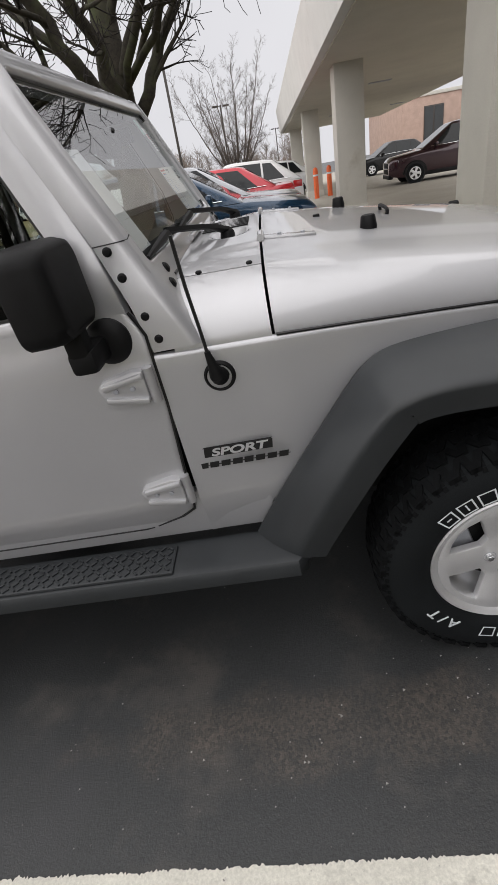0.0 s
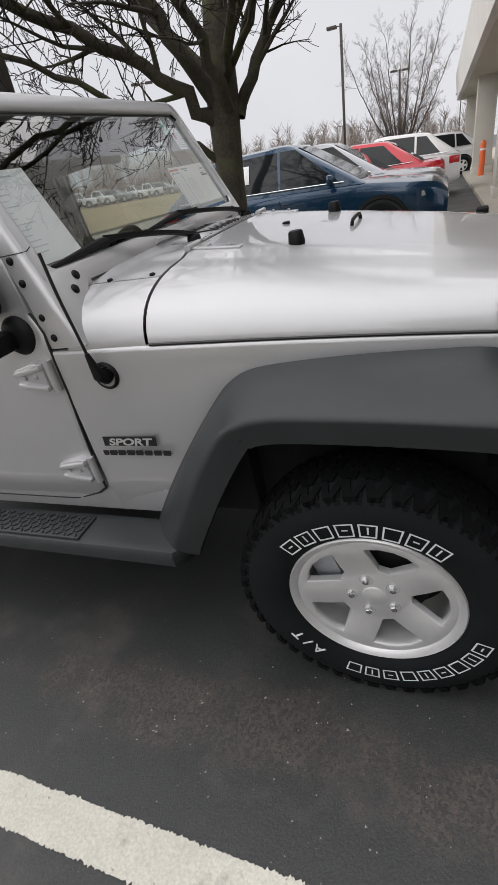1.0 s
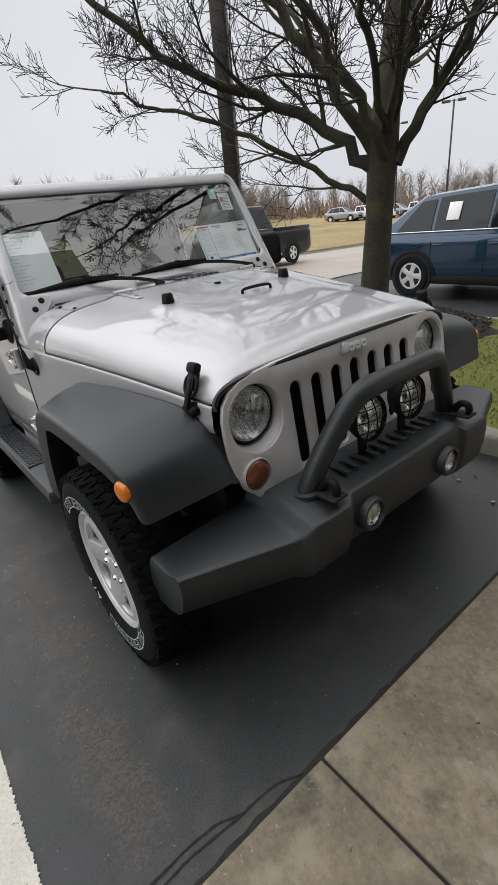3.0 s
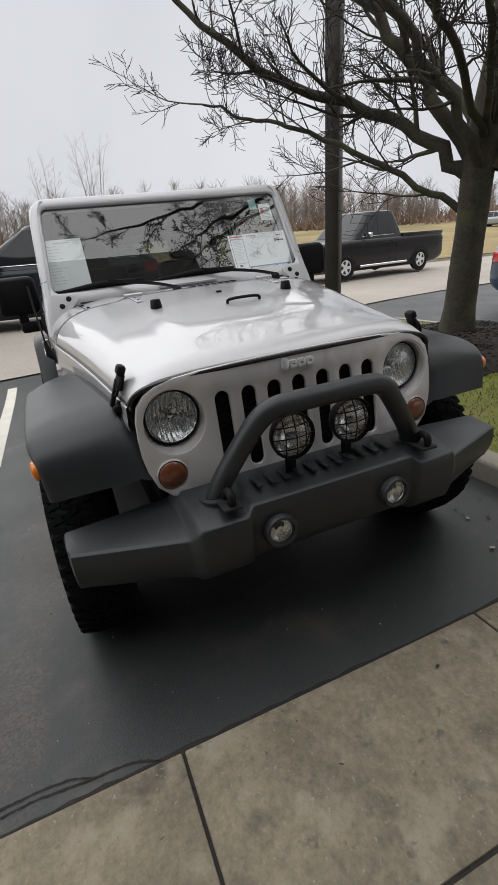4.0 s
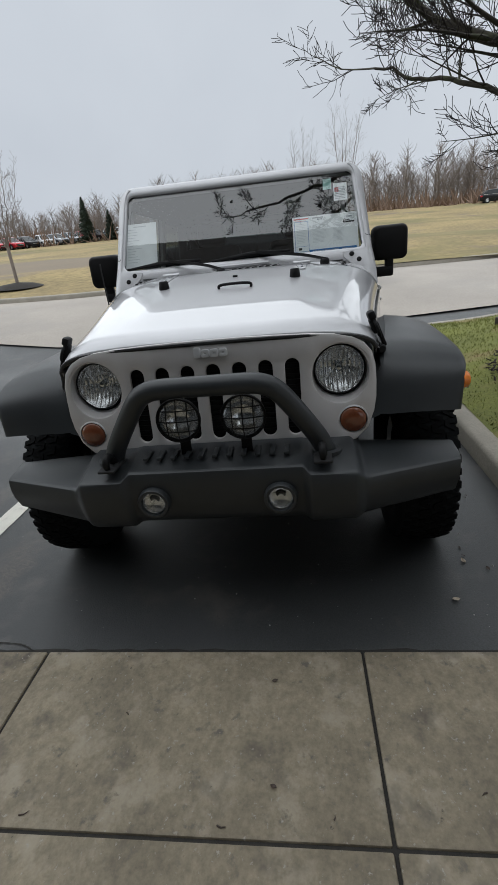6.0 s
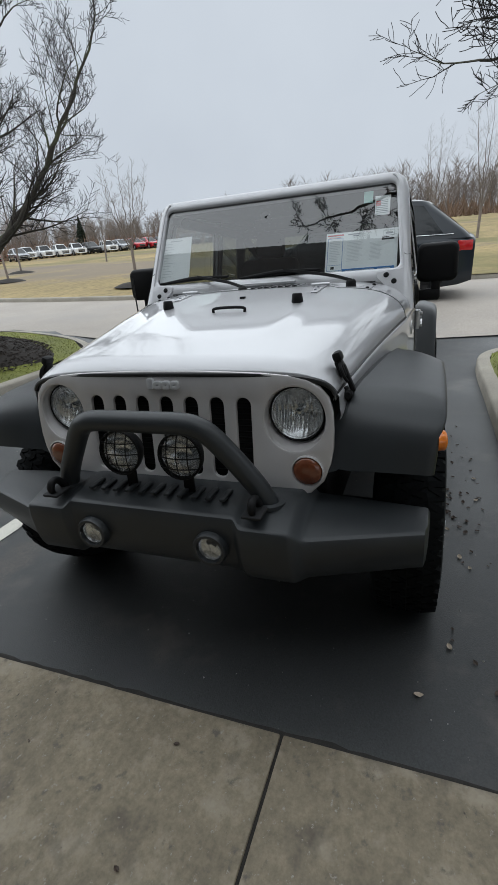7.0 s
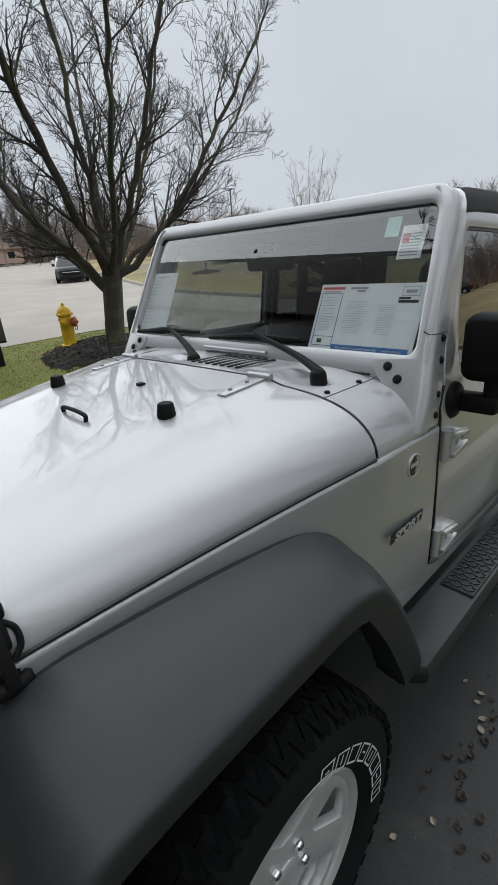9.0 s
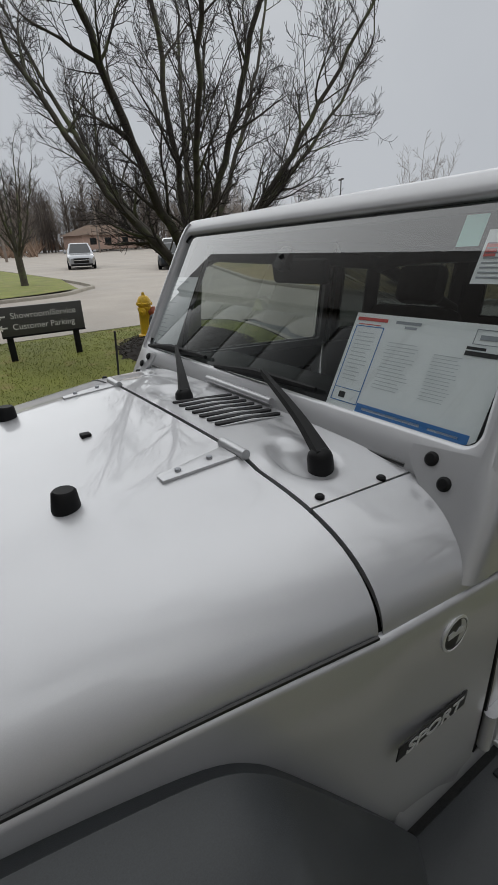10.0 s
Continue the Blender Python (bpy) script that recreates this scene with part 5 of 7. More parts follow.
for s in (-1, 1):
    part("side_curtain", plate(bmesh.new(), [(-1.875, 1.26), (-1.86, 1.76), (-3.03, 1.74), (-3.08, 1.26)], [[(-1.95, 1.33), (-1.94, 1.68), (-2.90, 1.66), (-2.93, 1.33)][::-1]], lambda u, v, w: Vector((u, s * (0.785 - 0.075 * clampf((v - 1.255) / 0.5) - w), v)), 0.02), CANVAS, top)
    part("curtain_window", plate(bmesh.new(), [(-1.94, 1.32), (-1.93, 1.69), (-2.91, 1.67), (-2.94, 1.32)], [], lambda u, v, w: Vector((u, s * (0.777 - 0.075 * clampf((v - 1.255) / 0.5) - w), v)), 0.003), TINTED, top).visible_shadow = False
part("rear_curtain", plate(bmesh.new(), [(-0.76, 1.26), (0.76, 1.26), (0.70, 1.74), (-0.70, 1.74)], [[(-0.60, 1.34), (-0.56, 1.66), (0.56, 1.66), (0.60, 1.34)]], lambda u, v, w: Vector((-3.08 + 0.06 * clampf((v - 1.26) / 0.48) + w, u, v)), 0.02), CANVAS, top)
part("curtain_pane", plate(bmesh.new(), [(-0.61, 1.33), (0.61, 1.33), (0.57, 1.67), (-0.57, 1.67)], [], lambda u, v, w: Vector((-3.075 + 0.06 * clampf((v - 1.26) / 0.48) + w, u, v)), 0.003), TINTED, top).visible_shadow = False
sp = root("spare_wheel", Matrix(), "spare", "wheel")
for key in ("label", "category"):
    del sp[key]
sp.parent = offroader
wheel(sp, pose(-3.40, 0.02, 1.02, 0, -90, 0))

# ---- cabin ----
part("dashboard", B((-1.22, -0.68, 0.95), (-0.90, 0.68, 1.305), 0.04), BLACK, offroader)
for s in (-1, 1):
    seat = part("seat", B((-1.95, s * 0.36 - 0.24, 0.66), (-1.42, s * 0.36 + 0.24, 0.92), 0.05), CLOTH, offroader, "dark cloth seat")
    part("seat_back", box(bmesh.new(), (-0.07, -0.24, 0.0), (0.07, 0.24, 0.62), 0.05, pose(-1.92, s * 0.36, 0.86, 0, -14, 0)), CLOTH, seat)
    part("head_rest", box(bmesh.new(), (-0.05, -0.12, 0.0), (0.05, 0.12, 0.18), 0.04, pose(-2.08, s * 0.36, 1.47, 0, -10, 0)), CLOTH, seat)
part("rear_bench", B((-2.85, -0.5, 0.66), (-2.70, 0.5, 1.32), 0.05), CLOTH, offroader)
part("roll_bar", tube(bmesh.new(), smooth_line([(-2.02, -0.62, 0.70), (-2.02, -0.60, 1.50), (-2.02, -0.52, 1.66), (-2.02, 0, 1.69), (-2.02, 0.52, 1.66), (-2.02, 0.60, 1.50), (-2.02, 0.62, 0.70)], 5), 0.035, 12), CLOTH, offroader)
for s in (-1, 1):
    part("side_bar", tube(bmesh.new(), [(-1.08, s * 0.60, 1.70), (-2.02, s * 0.58, 1.66), (-2.75, s * 0.6, 1.40), (-2.95, s * 0.62, 0.8)], 0.032, 12), CLOTH, offroader)
stw = part("steering_wheel", lathe(bmesh.new(), [(0.185 + 0.016 * math.cos(a), 0.016 * math.sin(a)) for a in [2 * math.pi * k / 10 for k in range(11)]], 32, pose(-1.34, 0.36, 1.18, 0, -62, 0)), BLACK, offroader)
part("hub", box(bmesh.new(), (-0.17, -0.05, -0.02), (0.17, 0.05, 0.02), 0.015, pose(-1.34, 0.36, 1.18, 0, -62, 0)), BLACK, stw)
rv = part("rear_view_mirror", box(bmesh.new(), (-0.015, -0.12, -0.035), (0.015, 0.12, 0.035), 0.014, pose(-1.035, 0.0, 1.635, 0, 10, 0)), BLACK, offroader)
part("stem", tube(bmesh.new(), [(-1.02, -0.02, 1.64), (-0.995, -0.04, 1.68)], 0.010, 8), BLACK, rv)
part("mount", plate(bmesh.new(), rounded(-0.070, -0.022, 0.345, 0.408, 0.020, 4), [], lambda u, v, w: on_screen(u, v, 0.012 + w), 0.02, 0.004), BLACK, rv)

# ---- aerial, decals, badge ----
aer = part("aerial", lathe(bmesh.new(), [(0.042, -0.004), (0.042, 0.004), (0.036, 0.010), (0.032, 0.008)], 28, pose(-0.722, -0.786, 1.055, 90, 0, 0)), BLACK, offroader, "black whip aerial on the wing")
part("boot", tube(bmesh.new(), [(-0.722, -0.785, 1.055), (-0.724, -0.812, 1.070), (-0.728, -0.816, 1.10), (-0.733, -0.817, 1.135)], [0.026, 0.020, 0.012, 0.007], 14), BLACK, aer)
part("whip", tube(bmesh.new(), smooth_line([(-0.732, -0.817, 1.12), (-0.735, -0.822, 1.20), (-0.740, -0.828, 1.30), (-0.742, -0.830, 1.405)], 4), 0.0045, 8), BLACK_INK, aer)
for s in (-1, 1):
    yd = s * 0.7995
    face = pose(0, 0, 0, 90, 0, 0) if s < 0 else pose(0, 0, 0, 90, 0, 180)
    zc = 0.838 if s < 0 else 0.880
    xc = -0.722 if s < 0 else -0.700
    bm = bmesh.new()
    for v0, v1 in ((0.0135, 0.0165), (-0.0165, 0.0125)):
        plate(bm, [(-0.100, v0), (0.096, v0), (0.100, v1), (-0.096, v1)], [], lambda u, v, w: Vector((xc - s * u, yd - s * w + s * 0.0006, zc + v)), 0.002)
    dec = part("decal", bm, BLACK_INK, offroader, "black stripe decal with silver letters")
    lettering("SPORT", 0.034, ALLOY, pose(xc, yd + s * 0.0018, zc - 0.003) @ face @ Matrix.Diagonal((1.55, 1, 1, 1)), dec, "letters", 0.0004, 1.0, 0.22, 0.0011)
    if s < 0:
        mark = part("model_mark", plate(bmesh.new(), [(-0.126, -0.0008), (0.142, -0.0008), (0.142, 0.0008), (-0.126, 0.0008)], [], lambda a, b, c: Vector((xc + a, yd + c - 0.0006, zc - 0.043 + b)), 0.002), BLACK_INK, offroader, "black model mark drawn as plain bars")
        for k in range(8):
            u = -0.126 + 0.0335 * k
            wv = 0.032 if k in (0, 3) else 0.030
            part("bar", plate(bmesh.new(), [(u, -0.009), (u + wv - 0.004, -0.009), (u + wv, 0.009), (u + 0.003, 0.009)], [], lambda a, b, c: Vector((xc + a, yd + c - 0.0008, zc - 0.043 + b)), 0.002), BLACK_INK, mark)
bd = part("round_badge", lathe(bmesh.new(), [(0.034, -0.004), (0.034, 0.004), (0.030, 0.006), (0.029, 0.004), (0.0, 0.005)], 32, pose(-0.735, 0.786, 1.06, -90, 0, 0)), BLACK_INK, offroader, "small round black badge with a silver rim")
part("rim_ring", lathe(bmesh.new(), [(0.036, -0.004), (0.036, 0.005), (0.032, 0.0065), (0.030, 0.004)], 32, pose(-0.735, 0.786, 1.06, -90, 0, 0)), ALLOY, bd)
part("bar", plate(bmesh.new(), [(-0.022, -0.004), (0.022, -0.004), (0.022, 0.006), (0.008, 0.010), (0.0, 0.004), (-0.010, 0.010), (-0.022, 0.006)], [], lambda u, v, w: Vector((-0.735 - u, 0.792 - w, 1.06 + v)), 0.002), ALLOY, bd)

# ---- canopy and brick building, with an unseen wall added in front of the car ----
STUCCO = mat("cream_stucco", (0.52, 0.50, 0.45), 0.85, 0, 0.06, 1.5, 0.06, 80, 0.2, 150, spots=[((0.42, 0.39, 0.33), 0.9, 0.62, 0.15)])
FASCIA = mat("white_fascia_panel", (0.70, 0.69, 0.66), 0.8, 0, 0.05, 1.2, 0.05, 60, 0.15, 120, spots=[((0.58, 0.56, 0.52), 0.7, 0.60, 0.15)])
SOFFIT = mat("soffit_stucco", (0.55, 0.52, 0.44), 0.9, 0, 0.06, 1.0, 0.06, 60, 0.2, 120)
FLOOR = mat("drive_concrete", (0.34, 0.315, 0.27), 0.8, 0, 0.10, 0.8, 0.12, 60, 0.3, 120)
BRICK = mat("pink_brick", (0.40, 0.285, 0.235), 0.9, 0, 0.12, 2, 0.2, 25, 0.4, 60)
DARKPANE = mat("dark_car_glass", (0.012, 0.015, 0.017), 0.04, 0, 0.2, 3, spec=0.4, rvary=0.02)
BRONZE = mat("dark_bronze_metal", (0.040, 0.034, 0.030), 0.45, 0.3, 0.15, 4, 0.1, 100)
canopy = root("drive_canopy", Matrix(), "cream stucco canopy on square columns over the showroom drive", "canopy")
bm = bmesh.new()
loft(bm, [[Vector((x, y, z)) for x, z in ((0.90, 3.32), (0.84, 3.34), (0.70, 4.55), (0.80, 4.62), (7.2, 4.62), (7.2, 3.32))] for y in (2.7, 34)], around=True, caps=True)
part("roof", bm, FASCIA, canopy, "off-white fascia panels", 20)
part("soffit", B((1.0, 2.8, 3.29), (7.1, 33.8, 3.318)), SOFFIT, canopy, "plain soffit panel")
for y in (6.5, 16.5, 26.5):
    for x in (3.4, 6.4):
        part("downlight", B((x - 0.35, y - 0.10, 3.265), (x + 0.35, y + 0.10, 3.30), 0.01), GREY_INK, canopy)
for y in (3.1, 12.0, 21.9, 31.6):
    col = part("column", B((1.30, y - 0.34, G(1.6, y) - 0.05), (1.98, y + 0.34, 3.30), 0.015), STUCCO, canopy)
    part("plinth", B((1.27, y - 0.37, G(1.6, y) - 0.05), (2.01, y + 0.37, G(1.6, y) + 0.32), 0.012), STUCCO, col)
tagged(part("drive_floor", B((1.05, 4.9, -0.2), (14.0, 60, 0.10), 0.01), FLOOR), "pale concrete drive under the canopy", "floor", kind="structure")
# unseen dark wall, added to shade the car's front and darken the windshield's reflection
front = root("unseen_front_wall", Matrix(), "tall unseen dark wall with panes and bronze panels, added before the car", "building")
part("wall", B((4.30, -16.0, -0.3), (4.70, 2.3, 6.35), 0.02), BRONZE, front)
part("parapet", B((4.18, -16.1, 6.352), (4.80, 2.4, 8.35), 0.02), BRONZE, front)
for k in range(10):
    for z0, z1 in ((0.35, 2.95), (3.25, 6.1)):
        part("pane", B((4.27, -15.8 + 1.82 * k, z0), (4.298, -14.1 + 1.82 * k, z1), 0.004), DARKPANE, front)
build = root("brick_building", Matrix(), "pink brick building beyond the canopy", "building")
part("wall", B((11.6, 46, 0), (30, 60, 4.7), 0.02), BRICK, build)
part("parapet", B((11.5, 45.9, 4.7), (30.1, 60.1, 4.95), 0.02), STUCCO, build)
for x in (14.2, 18.4):
    wd = part("window", B((x - 0.8, 45.93, 1.2), (x + 0.8, 46.02, 4.0), 0.01), BRONZE, build)
    for dx in (-0.4, 0.4):
        part("pane", B((x + dx - 0.34, 45.91, 1.3), (x + dx + 0.34, 45.925, 3.9)), DARKPANE, wd)
ORANGE = mat("orange_bollard_sleeve", (0.75, 0.13, 0.03), 0.5, 0, 0.06, 4)
for x, y in ((1.55, 20.2), (2.15, 20.6)):
    b = root("bollard", Matrix.Translation((x, y, 0.06)), "orange sleeved bollard beside a column", "bollard", "bollards")
    part("sleeve", lathe(bmesh.new(), [(0.10, 0), (0.10, 1.05), (0.085, 1.12), (0.045, 1.17), (0, 1.18)], 18), ORANGE, b)
    part("band", lathe(bmesh.new(), [(0.1, 0.86), (0.103, 0.862), (0.103, 0.92), (0.1, 0.922)], 18), WHITE_INK, b)

# ---- lamp posts ----
def lamp_post(x, y, z, h, w, turn=0, heads=1):
    p = root("lamp_post", pose(x, y, z, 0, 0, turn), "dark bronze square lamp post", "lamp post", "lamp posts")
    part("pole", B((-w / 2, -w / 2, 0), (w / 2, w / 2, h), w * 0.06), BRONZE, p)
    part("base", B((-w * 0.95, -w * 0.95, 0), (w * 0.95, w * 0.95, w * 0.55), w * 0.08), BRONZE, p)
    for k in range(heads):
        s = 1 if k == 0 else -1
        part("arm", B((s * w / 2 if s > 0 else -0.35, -0.03, h - 0.16), (0.35 if s > 0 else -w / 2, 0.03, h - 0.10), 0.004), BRONZE, p)
        part("lamp_head", B((0.30 * s if s > 0 else -1.0, -0.22, h - 0.22), (1.0 if s > 0 else -0.30, 0.22, h - 0.04), 0.03), BRONZE, p)
    return p


lamp_post(-4.15, 3.02, isle_l(-4.15, 3.02) - 0.02, 8.5, 0.185, 40, 2)
lamp_post(-7.0, 42.0, 0, 9.7, 0.18, 180, 1)
lamp_post(-25.0, 150.0, 0, 9.0, 0.20, 20, 2)
lamp_post(-4.6, 66.0, 0, 9.0, 0.16, 20, 2)
lamp_post(3.3, 118.0, 0, 9.0, 0.18, 0, 2)
lamp_post(-26.0, 46.0, 1.2, 9.0, 0.16, 30, 2)
lamp_post(-36.0, 52.0, 1.5, 9.0, 0.16, 30, 2)
lamp_post(-52.0, -70.0, 0.8, 9.0, 0.16, 30, 2)
lamp_post(-62.0, -62.0, 0.8, 9.0, 0.16, 60, 2)

# ---- other vehicles ----
def shared_wheel():
    m = pose(0, 0, 0, 90, 0, 0)
    tyre = part("tyre", lathe(bmesh.new(), [(0.22, -0.18), (0.27, -0.20), (0.33, -0.195), (0.345, -0.17), (0.345, -0.03), (0.33, -0.005), (0.27, 0.0), (0.225, -0.015)], 36, m), RUBBER)
    holes = []
    for k in range(5):
        c = radians(36 + 72 * k)
        holes.append([(r * math.cos(c + d), r * math.sin(c + d)) for r, d in ((0.085, -0.22), (0.085, 0.22), (0.195, 0.40), (0.205, 0.0), (0.195, -0.40))])
    rim = part("rim", plate(bmesh.new(), ring2(0, 0, 0.228, 36), holes, lambda u, v, w: m @ Vector((u, v, -0.02 - w)), 0.03, 0.006), ALLOY)
    hub = part("drum", lathe(bmesh.new(), [(0.0, -0.08), (0.22, -0.08), (0.22, -0.02)], 24, m), DARK)
    out = [(o.name.split(".")[0], o.data) for o in (tyre, rim, hub)]
    for o in (tyre, rim, hub):
        bpy.data.objects.remove(o)
    return out


WHEEL = shared_wheel()
RED_LENS = mat("red_tail_lens", (0.45, 0.012, 0.015), 0.12, 0, 0.15, 30, coat=0.6)
CLEAR = mat("headlamp_unit", (0.55, 0.56, 0.58), 0.10, 0.6, 0.2, 25, coat=1.0)


def paint(name, color, rough=0.22, metal=0.35):
    return mat(name, color, rough, metal, 0.06, 2, 0.06, 700, coat=0.9, rvary=0.03)


def vehicle(name, m, L, W, H, colour, label, style="suv", group="parked cars", rims=None):
    """A parked car: nose along +x of m, its middle over the origin."""
    car = root(name, m, label, "car" if style != "pickup" else "pickup truck", group)
    hw = W / 2
    belt = {"suv": 0.60, "pickup": 0.60, "sedan": 0.62}[style] * H
    nose = belt * (0.89 if style == "suv" else 0.93)
    X = lambda u: (u - 0.5) * L
    bm = bmesh.new()
    rows = []
    for u in (0.0, 0.006, 0.02, 0.05, 0.12, 0.25, 0.40, 0.55, 0.66, 0.71, 0.75, 0.80, 0.87, 0.93, 0.965, 0.985, 0.996, 1.0):
        w = hw * (1 - 0.13 * max(0, (0.10 - u) / 0.10) ** 2.2 - 0.24 * max(0, (u - 0.84) / 0.16) ** 2.4)
        if style == "pickup":
            w = hw * (1 - 0.03 * max(0, (0.04 - u) / 0.04) ** 2 - 0.10 * max(0, (u - 0.92) / 0.08) ** 2.4)
        zt = belt + 0.02 * (1 - u / 0.7) if u < 0.70 else belt - (belt - nose) * ease((u - 0.70) / 0.30) * (1.0 if style == "suv" else 0.8)
        zt -= 0.16 * max(0, (u - 0.95) / 0.05) ** 2 * (0.6 if style == "pickup" else 1) + 0.08 * max(0, (0.02 - u) / 0.02) ** 2
        zb = 0.24 + 0.10 * max(0, (u - 0.90) / 0.10) + 0.12 * max(0, (0.08 - u) / 0.08)
        half = [(0.0, zt + 0.025), (w * 0.45, zt + 0.02), (w * 0.80, zt + 0.002), (w * 0.93, zt - 0.02), (w * 0.975, zt - 0.07), (w * 0.99, zt - 0.13), (w * 0.985, zt - 0.20), (w * 1.0, 0.58), (w * 0.985, 0.45), (w * 0.97, zb + 0.07), (w * 0.92, zb), (0.0, zb)]
        rows.append([Vector((X(u), -y, z)) for y, z in half] + [Vector((X(u), y, z)) for y, z in half[::-1]])
    loft(bm, rows, around=True, caps=True)
    body = part("body", bm, colour, car, "", 32)
    # cabin
    if style == "suv":
        f0, f1, r0, r1, s_top = 0.755, 0.51, 0.012, 0.19, 0.76
    elif style == "pickup":
        f0, f1, r0, r1, s_top = 0.74, 0.60, 0.36, 0.40, 0.80
    else:
        f0, f1, r0, r1, s_top = 0.76, 0.54, 0.10, 0.30, 0.74
    yb = hw * 0.945

    def cab(s):
        k = s ** 1.15
        front = f0 + (f1 - f0) * s
        rear = r0 + (r1 - r0) * k
        return X(rear), X(front), yb * (1 - (1 - s_top) * s ** 1.3), belt - 0.02 + (H - belt + 0.02) * (1 - (1 - s) ** 1.02)
    drop = {"suv": 1.15, "pickup": 0.0, "sedan": 1.9}[style]

    def bend(bm):
        """The roof falls in a curve towards the tail."""
        for v in bm.verts:
            v.co.z -= (v.co.z - belt) * drop * max(0.0, 0.50 - (v.co.x / L + 0.5)) ** 2 if v.co.z > belt else 0.0
        return bm
    bm = bmesh.new()
    rows = []
    for s in (0.0, 0.2, 0.4, 0.6, 0.78, 0.88, 0.94, 0.975):
        xr, xf, y, z = cab(s)
        r = 0.10 + 0.10 * s
        rows.append([Vector((x, yy, z)) for x, yy in rounded(xr, xf, -y, y, r, 4)])
    for s, grow in ((0.99, 0.95), (1.0, 0.80), (1.004, 0.4)):
        xr, xf, y, z = cab(min(1.0, s))
        mid = (xr + xf) / 2
        rows.append([Vector((mid + (x - mid) * grow, yy * grow, z + (0.012 if grow < 0.9 else 0.0))) for x, yy in rounded(xr, xf, -y, y, 0.2, 4)])
    loft(bm, rows, around=True, caps=True)
    cabin = part("cabin", bend(bm), colour, car, "", 40)

    def side_pane(quads):
        for s_ in (-1, 1):
            for (ua, ub, sa, sb, rake0, rake1) in quads:
                bm = bmesh.new()
                pts = []
                for uu, ss in ((ua, sa), (ub, sa), (ub + rake1, sb), (ua + rake0, sb)):
                    pts.append((uu, ss))
                rows = []
                for t in (0.0, 0.25, 0.5, 0.75, 1.0):
                    row = []
                    for q in (0, 0.5, 1):
                        uu = (pts[0][0] + (pts[1][0] - pts[0][0]) * q) * (1 - t) + (pts[3][0] + (pts[2][0] - pts[3][0]) * q) * t
                        ss = sa + (sb - sa) * t
                        _, _, y, z = cab(ss)
                        row.append(Vector((X(uu), s_ * (y + 0.006), z)))
                    rows.append(row)
                loft(bm, rows)
                part("side_window", bend(bm), DARKPANE, cabin)
    if style == "suv":
        side_pane([(0.47, 0.668, 0.12, 0.88, 0.0, -0.145), (0.275, 0.46, 0.12, 0.88, 0.0, 0.0), (0.12, 0.262, 0.14, 0.86, 0.085, 0.0)])
    elif style == "pickup":
        side_pane([(0.56, 0.685, 0.12, 0.86, 0.0, -0.07), (0.415, 0.55, 0.12, 0.86, 0.008, 0.0)])
    else:
        side_pane([(0.47, 0.69, 0.12, 0.88, 0.0, -0.15), (0.22, 0.46, 0.12, 0.86, 0.11, 0.0)])
    for front in (True, False):
        bm = bmesh.new()
        rows = []
        for s in (0.08, 0.3, 0.55, 0.80, 0.93):
            xr, xf, y, z = cab(s)
            row = []
            for q in (-0.84, -0.5, 0, 0.5, 0.84):
                row.append(Vector(((xf + 0.008) if front else (xr - 0.008), y * q, z)))
            rows.append(row)
        loft(bm, rows)
        part("windshield" if front else "rear_window", bend(bm), DARKPANE, cabin)
    for s_ in (-1, 1):
        part("belt_trim", tube(bmesh.new(), [(X(r0 + 0.07), s_ * (cab(0.1)[2] + 0.010), cab(0.1)[3]), (X(0.5), s_ * (cab(0.1)[2] + 0.010), cab(0.1)[3] - 0.004), (X(f0 - 0.07), s_ * (cab(0.1)[2] + 0.006), cab(0.1)[3] - 0.01)], 0.010, 6), CHROME, body)
        part("rocker", B((X(0.24), s_ * hw * 0.975 - 0.02, 0.22), (X(0.75), s_ * hw * 0.975 + 0.02, 0.36), 0.015), BLACK, body)
        for u in (0.465, 0.27 if style == "suv" else 0.41):
            part("door_seam", B((X(u) - 0.004, s_ * hw * 0.992 - 0.006, 0.42), (X(u) + 0.004, s_ * hw * 0.992 + 0.006, belt - 0.10)), BLACK_INK, body)
            part("door_handle", B((X(u) + 0.04, s_ * hw * 0.99 - 0.018, belt - 0.175), (X(u) + 0.24, s_ * hw * 0.99 + 0.018, belt - 0.145), 0.008), colour, body)
        mi = part("mirror", B((X(0.635), s_ * (hw * 0.98 + 0.10) - 0.09, belt + 0.02), (X(0.635) + 0.10, s_ * (hw * 0.98 + 0.10) + 0.09, belt + 0.17), 0.03), colour if style != "pickup" else CHROME, body)
        part("headlight", box(bmesh.new(), (-0.20, -0.05, -0.06), (0.16, 0.05, 0.06), 0.03, pose(X(0.955), s_ * hw * 0.80, nose - 0.16, 0, 0, -s_ * 28)), CLEAR, body)
        part("tail_lamp", box(bmesh.new(), (-0.14, -0.04, -0.10), (0.16, 0.04, 0.10), 0.03, pose(X(0.035), s_ * hw * 0.90, belt - 0.16, 0, 0, s_ * 18)), RED_LENS, body)
        for u in (0.20 if style != "pickup" else 0.205, 0.80):
            bm = bmesh.new()
            rows = []
            for k in range(17):
                a = math.pi * k / 16
                rows.append([Vector((X(u) + r * math.cos(a) * 1.02, s_ * (hw * 0.965 + o), 0.345 + r * math.sin(a))) for r, o in ((0.455, 0.0), (0.45, 0.035), (0.40, 0.045), (0.385, 0.02), (0.385, -0.10))])
            loft(bm, rows)
            part("arch", bm, BLACK if style != "sedan" else colour, body)
            # flat dark disc on the body side, standing in for the arch's shade
            bm = bmesh.new()
